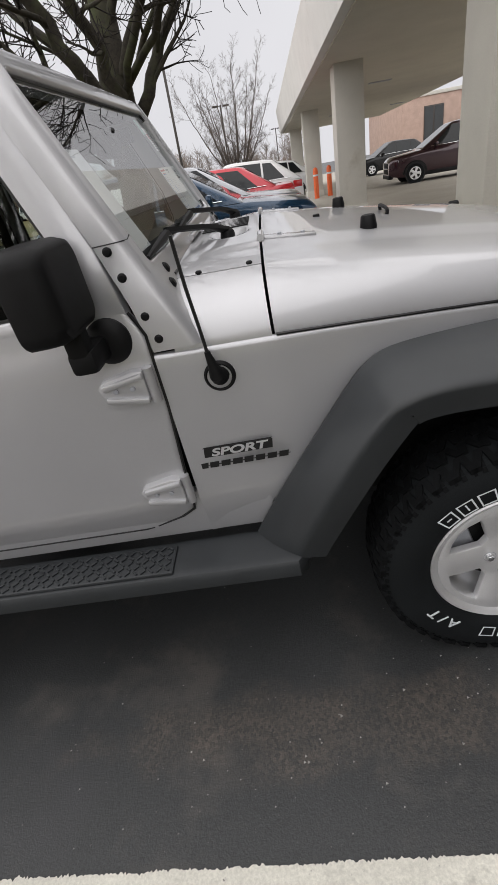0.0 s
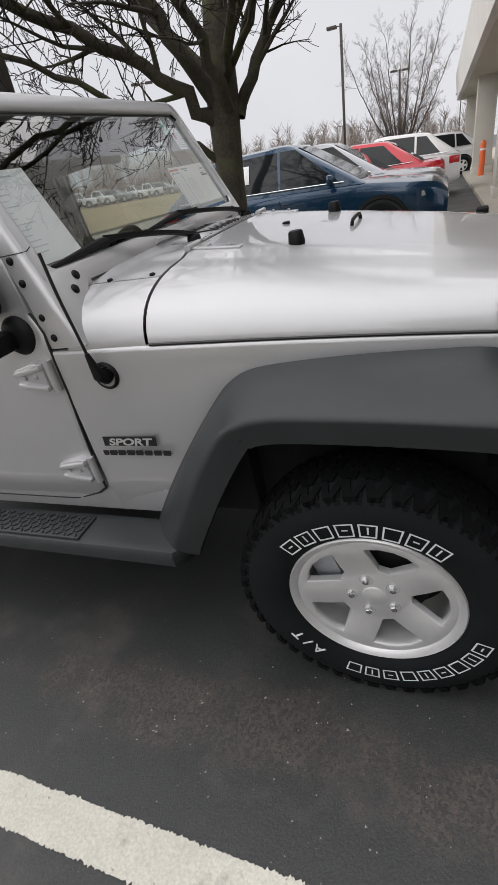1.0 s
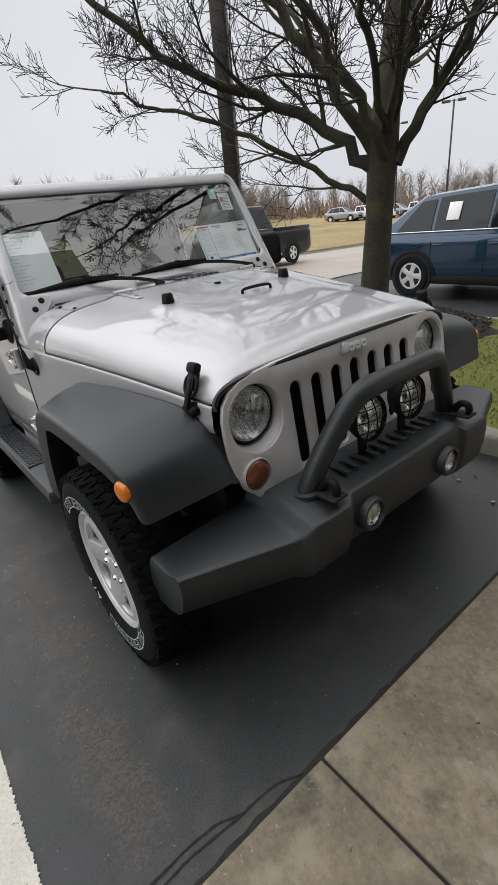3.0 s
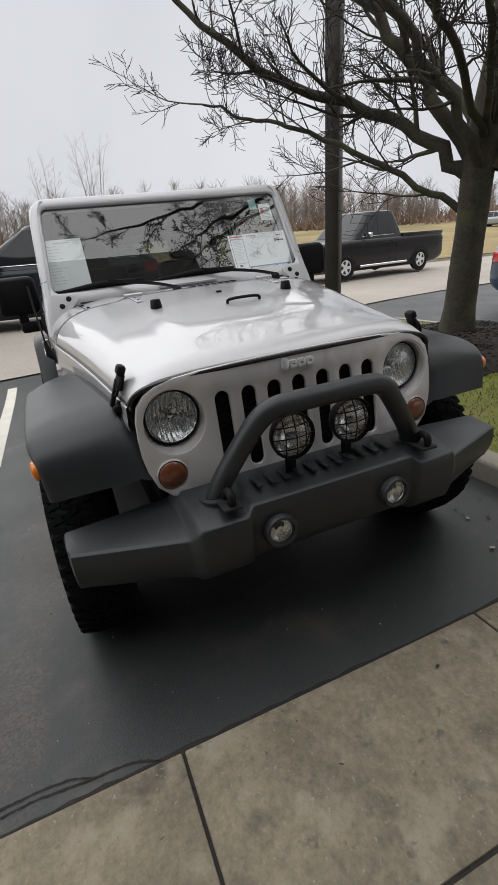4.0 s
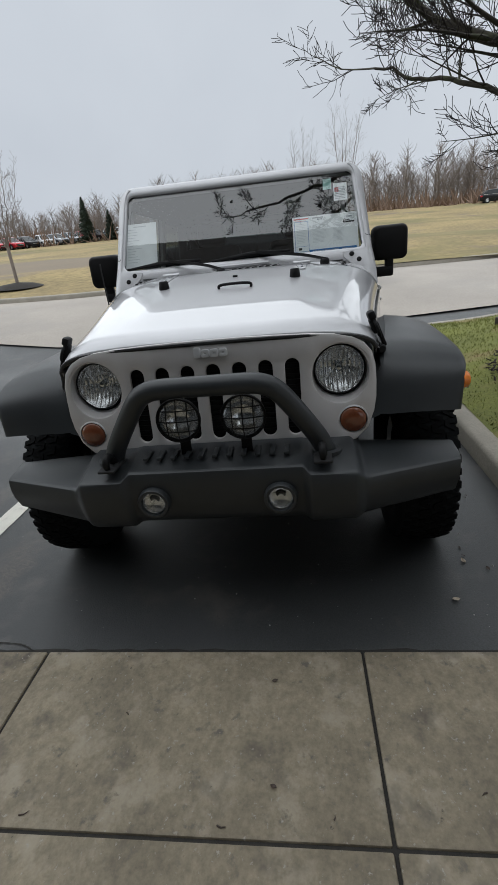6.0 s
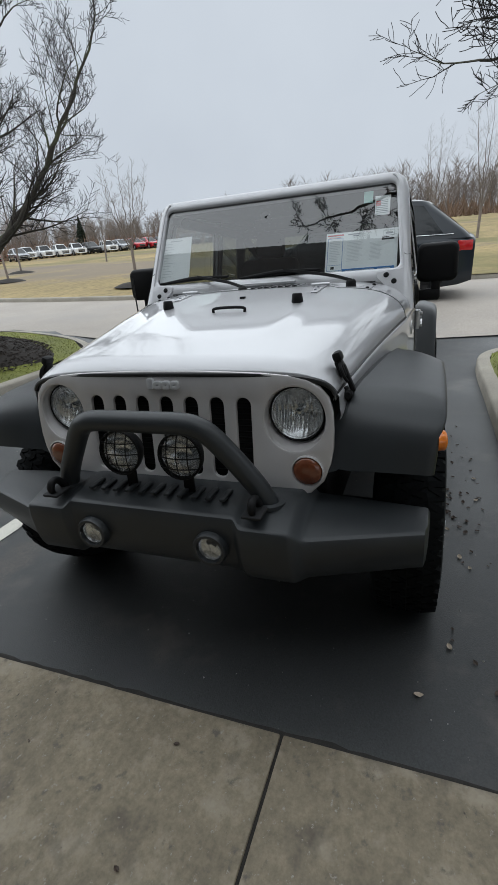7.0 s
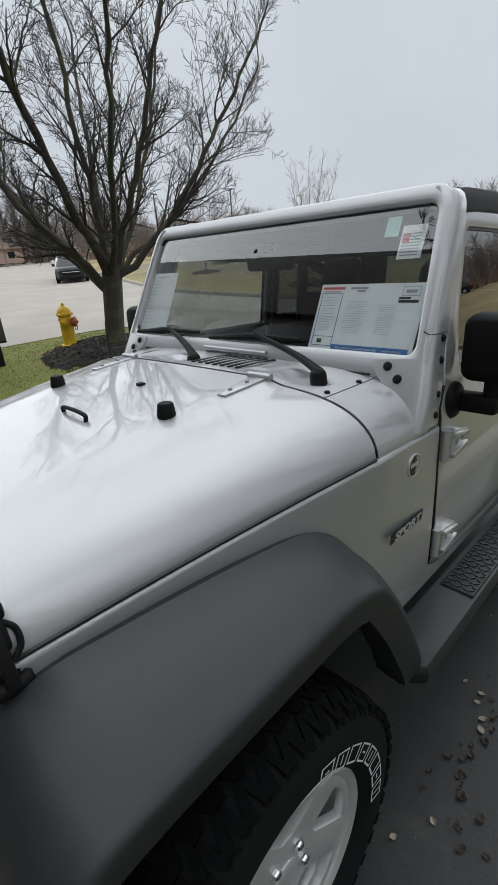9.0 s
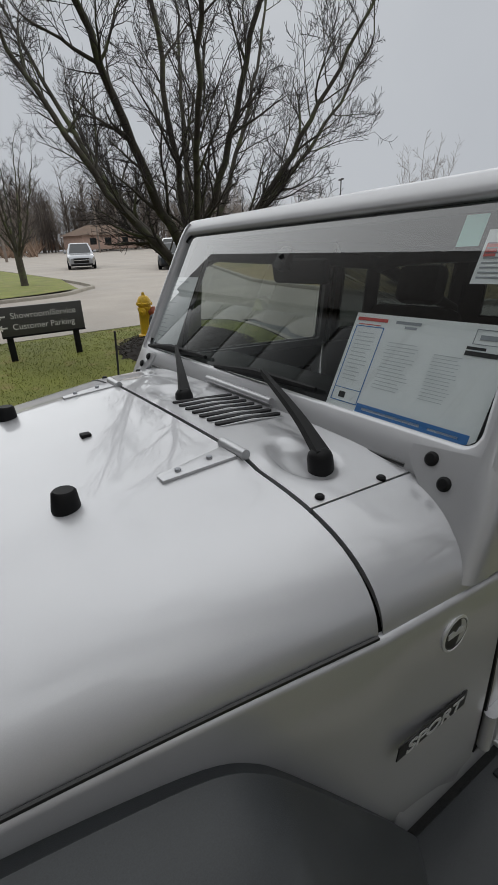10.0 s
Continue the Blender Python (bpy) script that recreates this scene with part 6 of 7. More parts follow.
            vs = [bm.verts.new((X(u) + 0.39 * math.cos(2 * math.pi * k / 24), s_ * (hw * 1.0 + 0.004), 0.345 + 0.39 * math.sin(2 * math.pi * k / 24))) for k in range(24)]
            bm.faces.new(vs)
            part("arch_shadow", bm, DARK, body)
            wh = new("wheel")
            wh.parent = car
            wh.matrix_parent_inverse = Matrix()
            wh.matrix_basis = pose(X(u), s_ * (hw + 0.03), 0.345, 0, 0, 0 if s_ < 0 else 180)
            for nm, me in WHEEL:
                o = new(nm, me)
                o.parent = wh
                if rims and nm == "rim":
                    o.material_slots[0].link = "OBJECT"
                    o.material_slots[0].material = rims
    gr = part("grille", B((X(1.0) - 0.10, -hw * 0.55, 0.42), (X(1.0) + 0.012, hw * 0.55, nose - 0.16), 0.03), BLACK, body)
    for zg in (0.60,) if style != "pickup" else (0.56, 0.68, 0.80, 0.92):
        part("grille_bar", B((X(1.0) - 0.02, -hw * 0.53, zg), (X(1.0) + 0.026, hw * 0.53, zg + 0.040), 0.006), CHROME, gr)
    part("front_bumper", B((X(1.0) - 0.18, -hw * 0.78, 0.24), (X(1.0) + 0.02, hw * 0.78, 0.40), 0.04), BLACK if style != "pickup" else CHROME, body)
    if style == "pickup":
        part("bed_floor", B((X(0.02), -hw * 0.86, belt - 0.02), (X(0.345), hw * 0.86, belt + 0.012)), DARK, body)
        for s_ in (-1, 1):
            part("bed_rail", B((X(0.01), s_ * hw * 0.92 - 0.06, belt - 0.04), (X(0.36), s_ * hw * 0.92 + 0.06, belt + 0.075), 0.02), colour, body)
            part("side_step", tube(bmesh.new(), [(X(0.33), s_ * (hw + 0.02), 0.34), (X(0.70), s_ * (hw + 0.02), 0.34)], 0.045, 10), CHROME, body)
        part("tailgate", B((X(0.0), -hw * 0.90, 0.60), (X(0.016), hw * 0.90, belt + 0.06), 0.015), colour, body)
    return car


BLUE = paint("deep_blue_paint", (0.003, 0.034, 0.080))
GREYP = paint("silver_grey_paint", (0.30, 0.31, 0.33), 0.25, 0.6)
REDP = paint("bright_red_paint", (0.42, 0.012, 0.025))
WHITEP = paint("white_paint", (0.72, 0.72, 0.72), 0.3, 0.0)
BLACKP = paint("black_paint", (0.007, 0.007, 0.008), 0.3, 0.0)
MAROON = paint("dark_maroon_paint", (0.030, 0.008, 0.014))
SLATE = paint("dark_slate_paint", (0.014, 0.019, 0.025), 0.3, 0.0)
for m_ in (BLACKP, SLATE):
    m_.node_tree.nodes["Principled BSDF"].inputs["Specular IOR Level"].default_value = 0.25
    m_.node_tree.nodes["Principled BSDF"].inputs["Coat Weight"].default_value = 0.35
blue = vehicle("blue_suv", pose(-2.20, 7.42, 0.06, 0, 0, 0), 4.85, 1.86, 1.68, BLUE, "deep blue crossover parked with a paper in its window")
part("window_paper", box(bmesh.new(), (-0.11, -0.003, -0.14), (0.11, 0.003, 0.14), 0.001, pose(-0.79, -0.81, 1.35, -20, 0, 0)), PAPER, blue, "white paper in the side window")
vehicle("grey_suv", pose(-2.1, 10.2, 0.06), 4.7, 1.85, 1.68, GREYP, "silver-grey crossover parked in the row")
vehicle("red_suv", pose(-2.0, 13.0, 0.06, 0, 0, 180), 4.4, 1.80, 1.60, REDP, "bright red crossover parked in the row", "sedan")
vehicle("white_suv", pose(-1.7, 16.0, 0.06, 0, 0, 180), 4.7, 1.86, 1.72, WHITEP, "white crossover parked in the row")
vehicle("white_suv", pose(-0.6, 25.0, 0, 0, 0, 200), 4.7, 1.86, 1.75, WHITEP, "white crossover parked beyond the columns")
vehicle("maroon_suv", pose(6.9, 20.3, 0.10, 0, 0, 176), 4.9, 1.92, 1.86, MAROON, "dark maroon crossover standing under the canopy", group="cars under the canopy")
vehicle("black_suv", pose(7.6, 33.5, 0.10, 0, 0, 186), 4.7, 1.86, 1.70, BLACKP, "black crossover standing behind the canopy columns", group="cars under the canopy")
vehicle("black_pickup", pose(-12.5, 9.55, 0.10, 0, 0, -80), 5.9, 2.02, 1.92, BLACKP, "black crew-cab pickup with chrome steps at the road's edge", "pickup", group="cars by the road")
vehicle("slate_suv", pose(-10.15, -0.78, 0.04, 0, 0, -93), 5.0, 2.0, 1.98, SLATE, "dark slate large crossover with black rims standing on the road", group="cars by the road", rims=BLACK)
road_suv = vehicle("silver_suv", pose(-10.6, -36.0, 0.01, 0, 0, 75), 4.7, 1.85, 1.70, GREYP, "silver crossover with lit headlamps on the far drive", group="cars on the far drive")
vehicle("slate_hatchback", pose(-14.3, -28.2, 0.01, 0, 0, 62), 4.4, 1.80, 1.50, SLATE, "dark slate hatchback on the far drive", "sedan", group="cars on the far drive")
vehicle("white_van", pose(-15.9, -31.5, 0.01, 0, 0, 62), 4.6, 1.85, 1.80, WHITEP, "white crossover on the far drive", group="cars on the far drive")
GLOW = bpy.data.materials.new("lit_headlamp")
GLOW.use_nodes = True
GLOW.node_tree.nodes["Principled BSDF"].inputs["Emission Color"].default_value = (1, 0.96, 0.88, 1)
GLOW.node_tree.nodes["Principled BSDF"].inputs["Emission Strength"].default_value = 6
for s_ in (-1, 1):
    part("lit_lamp", lathe(bmesh.new(), [(0.07, 0), (0.06, 0.02), (0, 0.03)], 14, pose(4.7 * 0.47, s_ * 0.66, 0.74, 0, 90, 0)), GLOW, road_suv)

# rows of stock far over the bank
stock = []
for i, (colour, lab, style) in enumerate(((WHITEP, "white pickup in the far row", "pickup"), (BLACKP, "black crossover in the far row", "suv"), (REDP, "red crossover in the far row", "suv"), (GREYP, "grey crossover in the far row", "suv"))):
    stock.append(vehicle("stock_car", pose(-46 - 2.9 * i, -60 + 1.9 * i, bank(-46 - 2.9 * i, -60 + 1.9 * i) - 0.02, 0, 0, 60), 4.9, 1.9, 1.75, colour, lab, style, "far row of stock"))
rng = random.Random(21)
for k in range(18):
    x, y = -58 - 2.9 * k * 0.62, -56 + 2.9 * k * 0.55
    copy_thing(stock[(k * 3 + k // 4) % 4 if k > 3 else 0], pose(x, y, bank(x, y) - 0.02, 0, 0, 60 + rng.uniform(-3, 3)))
for k in range(9):
    x, y = -44 + 2.4 * k * 0.5, 52 + 2.7 * k * 0.85
    copy_thing(stock[0 if k % 3 else 3], pose(x, y, bank(x, y) - 0.02, 0, 0, 10 + rng.uniform(-3, 3)))
copy_thing(stock[1], pose(-75, 29, bank(-75, 29) - 0.02, 0, 0, 80))

# ---- bare trees ----
BARK = mat("grey_brown_bark", (0.052, 0.045, 0.034), 0.9, 0, 0.25, 4, 0.35, 40, 0.9, 35, spots=[((0.080, 0.088, 0.042), 3.0, 0.50, 0.14)])
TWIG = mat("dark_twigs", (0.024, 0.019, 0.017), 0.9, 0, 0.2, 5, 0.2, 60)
# two paler twig tones: distance haze is put into the colour
MID_HAZE_TWIG = mat("mid_twigs_hazed", (0.10, 0.082, 0.070), 0.95, 0, 0.2, 1, 0.2, 10)
HAZE_TWIG = mat("far_twigs_hazed", (0.21, 0.175, 0.15), 0.95, 0, 0.25, 0.15, 0.2, 3)


class Wood:
    """Collects round branches as plain vertices and faces."""

    def __init__(self):
        self.v, self.f = [], []

    def bar(self, pts, rs, n):
        base, side = len(self.v), None
        for i, p in enumerate(pts):
            d = (pts[min(i + 1, len(pts) - 1)] - pts[max(i - 1, 0)])
            d = d.normalized() if d.length > 1e-9 else Vector((0, 0, 1))
            if side is None:
                side = d.orthogonal().normalized()
            side = (side - d * side.dot(d)).normalized()
            up = d.cross(side)
            for k in range(n):
                a = 2 * math.pi * k / n
                self.v.append(p + rs[i] * (math.cos(a) * side + math.sin(a) * up))
        for i in range(len(pts) - 1):
            for k in range(n):
                j = (k + 1) % n
                self.f.append((base + i * n + k, base + i * n + j, base + (i + 1) * n + j, base + (i + 1) * n + k))


def branch(wood, twigs, p, d, length, r, level, rng, lift=0.12, wild=0.30, thin=1.0):
    """One branch with its side shoots, down to fine twigs."""
    steps = 7 if level > 1 else (5 if level == 1 else 4)
    pts, rs = [p.copy()], [r]
    q, dd = p.copy(), d.normalized()
    for k in range(steps):
        dd = (dd + Vector((rng.gauss(0, wild), rng.gauss(0, wild), rng.gauss(0, wild) * 0.7 + lift)) * 0.45).normalized()
        q = q + dd * (length / steps)
        pts.append(q.copy())
        rs.append(max(0.0029, r * (1 - 0.80 * (k + 1) / steps)))
    (wood if level > 1 else twigs).bar(pts, rs, 8 if r > 0.05 else (5 if r > 0.015 else 3))
    if level == 0:
        return
    shoots = {3: 7, 2: 9, 1: 7}[min(3, level)]
    for k in range(int(shoots * thin)):
        t = 0.22 + 0.78 * (k + rng.random()) / shoots
        i = min(steps - 1, int(t * steps))
        f = t * steps - i
        at = pts[i].lerp(pts[i + 1], clampf(f))
        axis = (pts[i + 1] - pts[i]).normalized()
        out = axis.orthogonal().normalized()
        out.rotate(Matrix.Rotation(rng.random() * 6.283, 3, axis))
        nd = (axis * rng.uniform(0.55, 1.0) + out * rng.uniform(0.6, 1.0) + Vector((0, 0, 0.15))).normalized()
        branch(wood, twigs, at, nd, length * rng.uniform(0.32, 0.55) * (1.15 - 0.5 * t), max(0.003, rs[i] * rng.uniform(0.42, 0.62)), level - 1, rng, lift, wild, thin)


def limb(wood, twigs, pts, r0, r1, rng, shoots=9, level=2, reach=1.3, lift=0.08):
    """A main limb laid along chosen points, with shoots all along it."""
    line = smooth_line(pts, 6)
    n = len(line) - 1
    for i in range(1, n):
        line[i] = line[i] + Vector((rng.gauss(0, 0.02), rng.gauss(0, 0.02), rng.gauss(0, 0.02)))
    rs = [r0 + (r1 - r0) * (i / n) ** 0.8 for i in range(n + 1)]
    wood.bar(line, rs, 10 if r0 > 0.05 else 7)
    for k in range(shoots):
        t = 0.15 + 0.85 * (k + rng.random()) / shoots
        i = min(n - 1, int(t * n))
        axis = (line[i + 1] - line[i]).normalized()
        out = axis.orthogonal().normalized()
        out.rotate(Matrix.Rotation(rng.random() * 6.283, 3, axis))
        nd = (axis * rng.uniform(0.5, 1.0) + out * rng.uniform(0.5, 1.0) + Vector((0, 0, 0.1))).normalized()
        branch(wood, twigs, line[i].copy(), nd, reach * rng.uniform(0.6, 1.2) * (1.2 - 0.5 * t), rs[i] * rng.uniform(0.35, 0.6), level, rng, lift)
    branch(wood, twigs, line[-1].copy(), line[-1] - line[-2], reach, r1, level, rng, lift)


def trunk_mesh(pts, rs, seed):
    """A bole with ridged bark and a flared foot."""
    bm = bmesh.new()
    line = smooth_line(pts, 8)
    n, rows, k = len(line) - 1, [], 28
    for i, p in enumerate(line):
        t = i / n
        j = t * (len(rs) - 1)
        a = int(min(len(rs) - 2, j))
        r = rs[a] + (rs[a + 1] - rs[a]) * (j - a)
        row = []
        for q in range(k):
            an = 2 * math.pi * q / k
            rr = r * (1 + 0.05 * noise.noise((math.cos(an) * 3, math.sin(an) * 3, p.z * 1.6 + seed)) + 0.035 * noise.noise((math.cos(an) * 9, math.sin(an) * 9, p.z * 2.5)))
            row.append(p + Vector((rr * math.cos(an), rr * math.sin(an), 0)))
        rows.append(row)
    loft(bm, rows, around=True, caps=True)
    return bm


t1 = root("bare_tree", Matrix(), "bare winter tree with mossy grey-brown bark standing in mulch", "tree", "island trees")
wood, twigs, rng = Wood(), Wood(), random.Random(5)
part("trunk", trunk_mesh([(-1.88, 3.08, 0.20), (-1.86, 3.07, 0.7), (-1.82, 3.05, 1.4), (-1.77, 3.02, 2.1), (-1.72, 3.05, 2.9), (-1.68, 3.10, 4.0)], [0.22, 0.15, 0.135, 0.145, 0.095, 0.055], 1), BARK, t1)
V = Vector
for pts, r0, r1, sh in (
        ([V((-1.80, 3.0, 1.85)), V((-2.25, 2.55, 2.34)), V((-2.9, 1.75, 2.76)), V((-3.4, 1.05, 3.35)), V((-3.65, 0.6, 3.9))], 0.085, 0.022, 10),
        ([V((-1.86, 3.0, 1.55)), V((-2.30, 2.50, 1.98)), V((-2.80, 1.90, 2.36)), V((-3.25, 1.45, 2.58)), V((-3.6, 1.1, 2.76))], 0.045, 0.014, 8),
        ([V((-1.80, 2.95, 2.0)), V((-2.15, 2.50, 2.75)), V((-2.6, 1.95, 3.6)), V((-3.2, 1.2, 4.8)), V((-3.6, 0.5, 6.2))], 0.085, 0.02, 10),
        ([V((-1.70, 2.95, 1.95)), V((-1.75, 2.4, 2.6)), V((-1.9, 1.75, 3.3)), V((-2.1, 1.0, 4.4)), V((-2.2, 0.3, 5.5))], 0.065, 0.018, 9),
        ([V((-1.66, 3.08, 1.90)), V((-1.35, 3.25, 2.5)), V((-1.0, 3.5, 3.3)), V((-0.75, 3.75, 4.5)), V((-0.6, 3.9, 6.0))], 0.075, 0.02, 10),
        ([V((-1.70, 3.10, 3.5)), V((-1.62, 3.2, 4.5)), V((-1.5, 3.2, 5.8)), V((-1.45, 3.1, 7.4))], 0.085, 0.02, 12),
        ([V((-1.78, 3.16, 2.3)), V((-2.0, 3.7, 3.2)), V((-2.3, 4.3, 4.3)), V((-2.6, 4.8, 5.8))], 0.065, 0.018, 9),
        ([V((-1.90, 3.05, 2.2)), V((-2.6, 3.1, 3.0)), V((-3.5, 3.1, 3.9)), V((-4.4, 2.9, 5.0))], 0.06, 0.018, 9),
        ([V((-1.70, 2.96, 2.15)), V((-1.15, 1.95, 2.62)), V((-0.60, 1.05, 2.90)), V((-0.23, 0.45, 2.98)), V((0.11, -0.24, 3.25))], 0.045, 0.009, 8),
        ([V((-1.66, 2.95, 2.2)), V((-0.90, 2.0, 2.70)), V((-0.30, 1.15, 2.95)), V((0.0, 0.73, 3.02)), V((0.30, 0.40, 3.12))], 0.04, 0.009, 8),
        ([V((-1.64, 3.0, 2.25)), V((-0.80, 2.1, 2.75)), V((-0.12, 1.14, 3.02)), V((0.27, 0.72, 3.10))], 0.035, 0.009, 7),
        ([V((-1.66, 2.95, 2.3)), V((-0.9, 2.5, 3.2)), V((-0.1, 2.0, 4.0)), V((0.5, 1.4, 4.7))], 0.05, 0.015, 8),
        ([V((-1.70, 3.0, 2.6)), V((-1.2, 2.7, 3.4)), V((-0.7, 2.4, 4.4)), V((-0.3, 2.1, 5.6))], 0.05, 0.015, 8)):
    limb(wood, twigs, pts, r0 * 0.82, r1 * 0.8, rng, int(sh * 1.75), 2, 0.95 if pts[-1].y < 1.2 and pts[-1].x < -1 else (0.55 if pts[-1].z < 3.3 else 1.3))
raw("branchwork", wood.v, wood.f, BARK, t1)
raw("twig_work", twigs.v, twigs.f, TWIG, t1)


def free_tree(name, x, y, z, height, r, label, group, seed, stems=7, spread=0.55, level=2, fork=0.16, bark=BARK, thin=1.0):
    tr = root(name, Matrix(), label, "tree", group)
    rng = random.Random(seed)
    wood, twigs = Wood(), Wood()
    top = Vector((x + rng.uniform(-0.1, 0.1), y + rng.uniform(-0.1, 0.1), z + height * fork))
    part("trunk", trunk_mesh([(x, y, z - 0.1), (x, y, z + 0.15), (top.x, top.y, top.z), (top.x, top.y, top.z + height * 0.05)], [r * 1.5, r * 1.05, r, r * 0.75], seed), bark, tr)
    for k in range(stems):
        a = 2 * math.pi * (k + rng.random() * 0.5) / stems
        s = spread * rng.uniform(0.35, 1.25) if k else 0.08
        d = Vector((math.cos(a) * s, math.sin(a) * s, 1.0)).normalized()
        ln = height * (1 - fork) * rng.uniform(0.8, 1.02)
        p0 = top - Vector((0, 0, rng.uniform(0.0, height * 0.05)))
        pts = [p0, p0 + d * ln * 0.3 + Vector((d.x, d.y, 0)) * ln * 0.05, p0 + d * ln * 0.62, p0 + d * ln * 0.85 + Vector((0, 0, ln * 0.08))]
        limb(wood, twigs, pts, r * rng.uniform(0.32, 0.55), r * 0.10, rng, int(13 * thin), level, height * 0.16, 0.10)
    raw("branchwork", wood.v, wood.f, bark, tr)
    raw("twig_work", twigs.v, twigs.f, TWIG if bark is BARK else bark, tr)
    return tr


free_tree("bare_tree", -3.68, -5.78, isle_r(-3.68, -5.78), 6.8, 0.15, "bare vase-shaped winter tree standing in a mulch mound", "island trees", 8, 11, 1.08, 2, 0.15, thin=1.5)
free_tree("bare_tree", -2.1, 32.0, 0.0, 7.5, 0.15, "bare upright winter tree beyond the parked row", "far trees", 9, 13, 0.60, 2, 0.12, MID_HAZE_TWIG, thin=1.1)
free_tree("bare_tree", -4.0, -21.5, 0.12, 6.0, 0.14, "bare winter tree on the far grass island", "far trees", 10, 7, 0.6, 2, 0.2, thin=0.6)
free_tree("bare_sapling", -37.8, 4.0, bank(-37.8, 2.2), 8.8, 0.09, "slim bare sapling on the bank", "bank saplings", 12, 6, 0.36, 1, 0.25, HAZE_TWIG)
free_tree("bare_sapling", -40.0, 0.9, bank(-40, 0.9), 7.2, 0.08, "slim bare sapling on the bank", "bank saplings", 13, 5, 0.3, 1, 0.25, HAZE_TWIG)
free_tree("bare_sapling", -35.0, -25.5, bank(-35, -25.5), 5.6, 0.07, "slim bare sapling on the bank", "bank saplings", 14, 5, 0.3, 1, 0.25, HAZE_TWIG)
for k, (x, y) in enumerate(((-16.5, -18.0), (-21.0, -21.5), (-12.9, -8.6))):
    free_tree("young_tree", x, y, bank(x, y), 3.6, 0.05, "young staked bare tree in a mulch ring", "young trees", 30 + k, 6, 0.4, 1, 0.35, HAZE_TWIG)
    tagged(part("mulch_ring", lathe(bmesh.new(), [(0.8, 0.0), (0.5, 0.10), (0.0, 0.16)], 20, Matrix.Translation((x, y, bank(x, y) - 0.01))), MULCH), "dark mulch ring round a young tree", "mulch")

# far woods: a belt of many bare trees
wood, rng = Wood(), random.Random(3)
for k in range(1000):
    side = rng.random()
    if side < 0.56:
        a = radians(rng.uniform(140, 236))
    elif side < 0.74:
        a = radians(rng.uniform(86, 142))
    else:
        a = radians(rng.uniform(234, 285))
    rad = rng.uniform(88, 125)
    if radians(205) < a < radians(222):
        rad += 15
    if radians(244) < a < radians(258):
        rad += 24
    x, y = rad * math.cos(a), rad * math.sin(a)
    h = rng.uniform(6.5, 11.5) * (0.75 if radians(196) < a < radians(236) else (1.15 if a > radians(236) else 1.0)) * (0.84 if a > radians(142) else 0.62)
    z = bank(x, y) - 0.3 if x < -18 else 0.0
    p = Vector((x, y, z))
    wood.bar([p, p + Vector((rng.uniform(-.4, .4), rng.uniform(-.4, .4), h * 0.55)), p + Vector((rng.uniform(-.8, .8), rng.uniform(-.8, .8), h))], [0.12, 0.07, 0.015], 4)
    for q in range(52):
        t = rng.uniform(0.14, 0.97)
        b0 = p + Vector((0, 0, h * t))
        an = rng.random() * 6.283
        ln = h * 0.30 * (1.15 - t) + 0.5
        e = b0 + Vector((math.cos(an) * ln, math.sin(an) * ln, ln * rng.uniform(0.2, 1.7)))
        wood.bar([b0, b0.lerp(e, 0.5) + Vector((rng.gauss(0, 0.12), rng.gauss(0, 0.12), ln * 0.08)), e], [0.036, 0.022, 0.008], 3)
tagged(raw("far_woods", wood.v, wood.f, HAZE_TWIG), "belt of bare grey-brown winter woods with haze put into the colour", "trees", kind="stuff")
# a taller, darker wood behind the far house
wood = Wood()
for k in range(150):
    a, rad = radians(rng.uniform(238, 272)), rng.uniform(114, 140)
    p = Vector((rad * math.cos(a), rad * math.sin(a), 0.0))
    h = rng.uniform(11, 17)
    wood.bar([p, p + Vector((rng.uniform(-.5, .5), rng.uniform(-.5, .5), h * 0.55)), p + Vector((rng.uniform(-1, 1), rng.uniform(-1, 1), h))], [0.20, 0.11, 0.02], 4)
    for q in range(56):
        t = rng.uniform(0.12, 0.97)
        b0, an, ln = p + Vector((0, 0, h * t)), rng.random() * 6.283, h * 0.26 * (1.15 - t) + 0.6
        e = b0 + Vector((math.cos(an) * ln, math.sin(an) * ln, ln * rng.uniform(0.2, 1.5)))
        wood.bar([b0, b0.lerp(e, 0.5) + Vector((rng.gauss(0, 0.15), rng.gauss(0, 0.15), ln * 0.08)), e], [0.055, 0.034, 0.012], 3)
tagged(raw("house_woods", wood.v, wood.f, MID_HAZE_TWIG), "tall dark bare woods behind the far house", "trees", kind="stuff")
# brush at the foot of the woods
wood = Wood()
for k in range(5200):
    a = radians(rng.uniform(86, 285))
    rad = rng.uniform(82, 120) + (36 if radians(244) < a < radians(258) else 0)
    x, y = rad * math.cos(a), rad * math.sin(a)
    z = bank(x, y) - 0.2 if x < -18 else 0.0
    h = rng.uniform(0.8, 3.4)
    p = Vector((x, y, z))
    e = p + Vector((rng.uniform(-1.2, 1.2), rng.uniform(-1.2, 1.2), h))
    wood.bar([p, e], [0.20, 0.02], 3)
    wood.bar([p, p + Vector((rng.uniform(-1.5, 1.5), rng.uniform(-1.5, 1.5), h * 0.8))], [0.16, 0.02], 3)
tagged(raw("brushwood", wood.v, wood.f, mat("russet_brush", (0.20, 0.135, 0.095), 0.95, 0, 0.3, 0.1, 0.2, 3)), "russet brush along the edge of the woods", "brush", kind="stuff")
FIR = mat("dark_evergreen", (0.022, 0.034, 0.020), 0.9, 0, 0.3, 1.0, 0.3, 8)
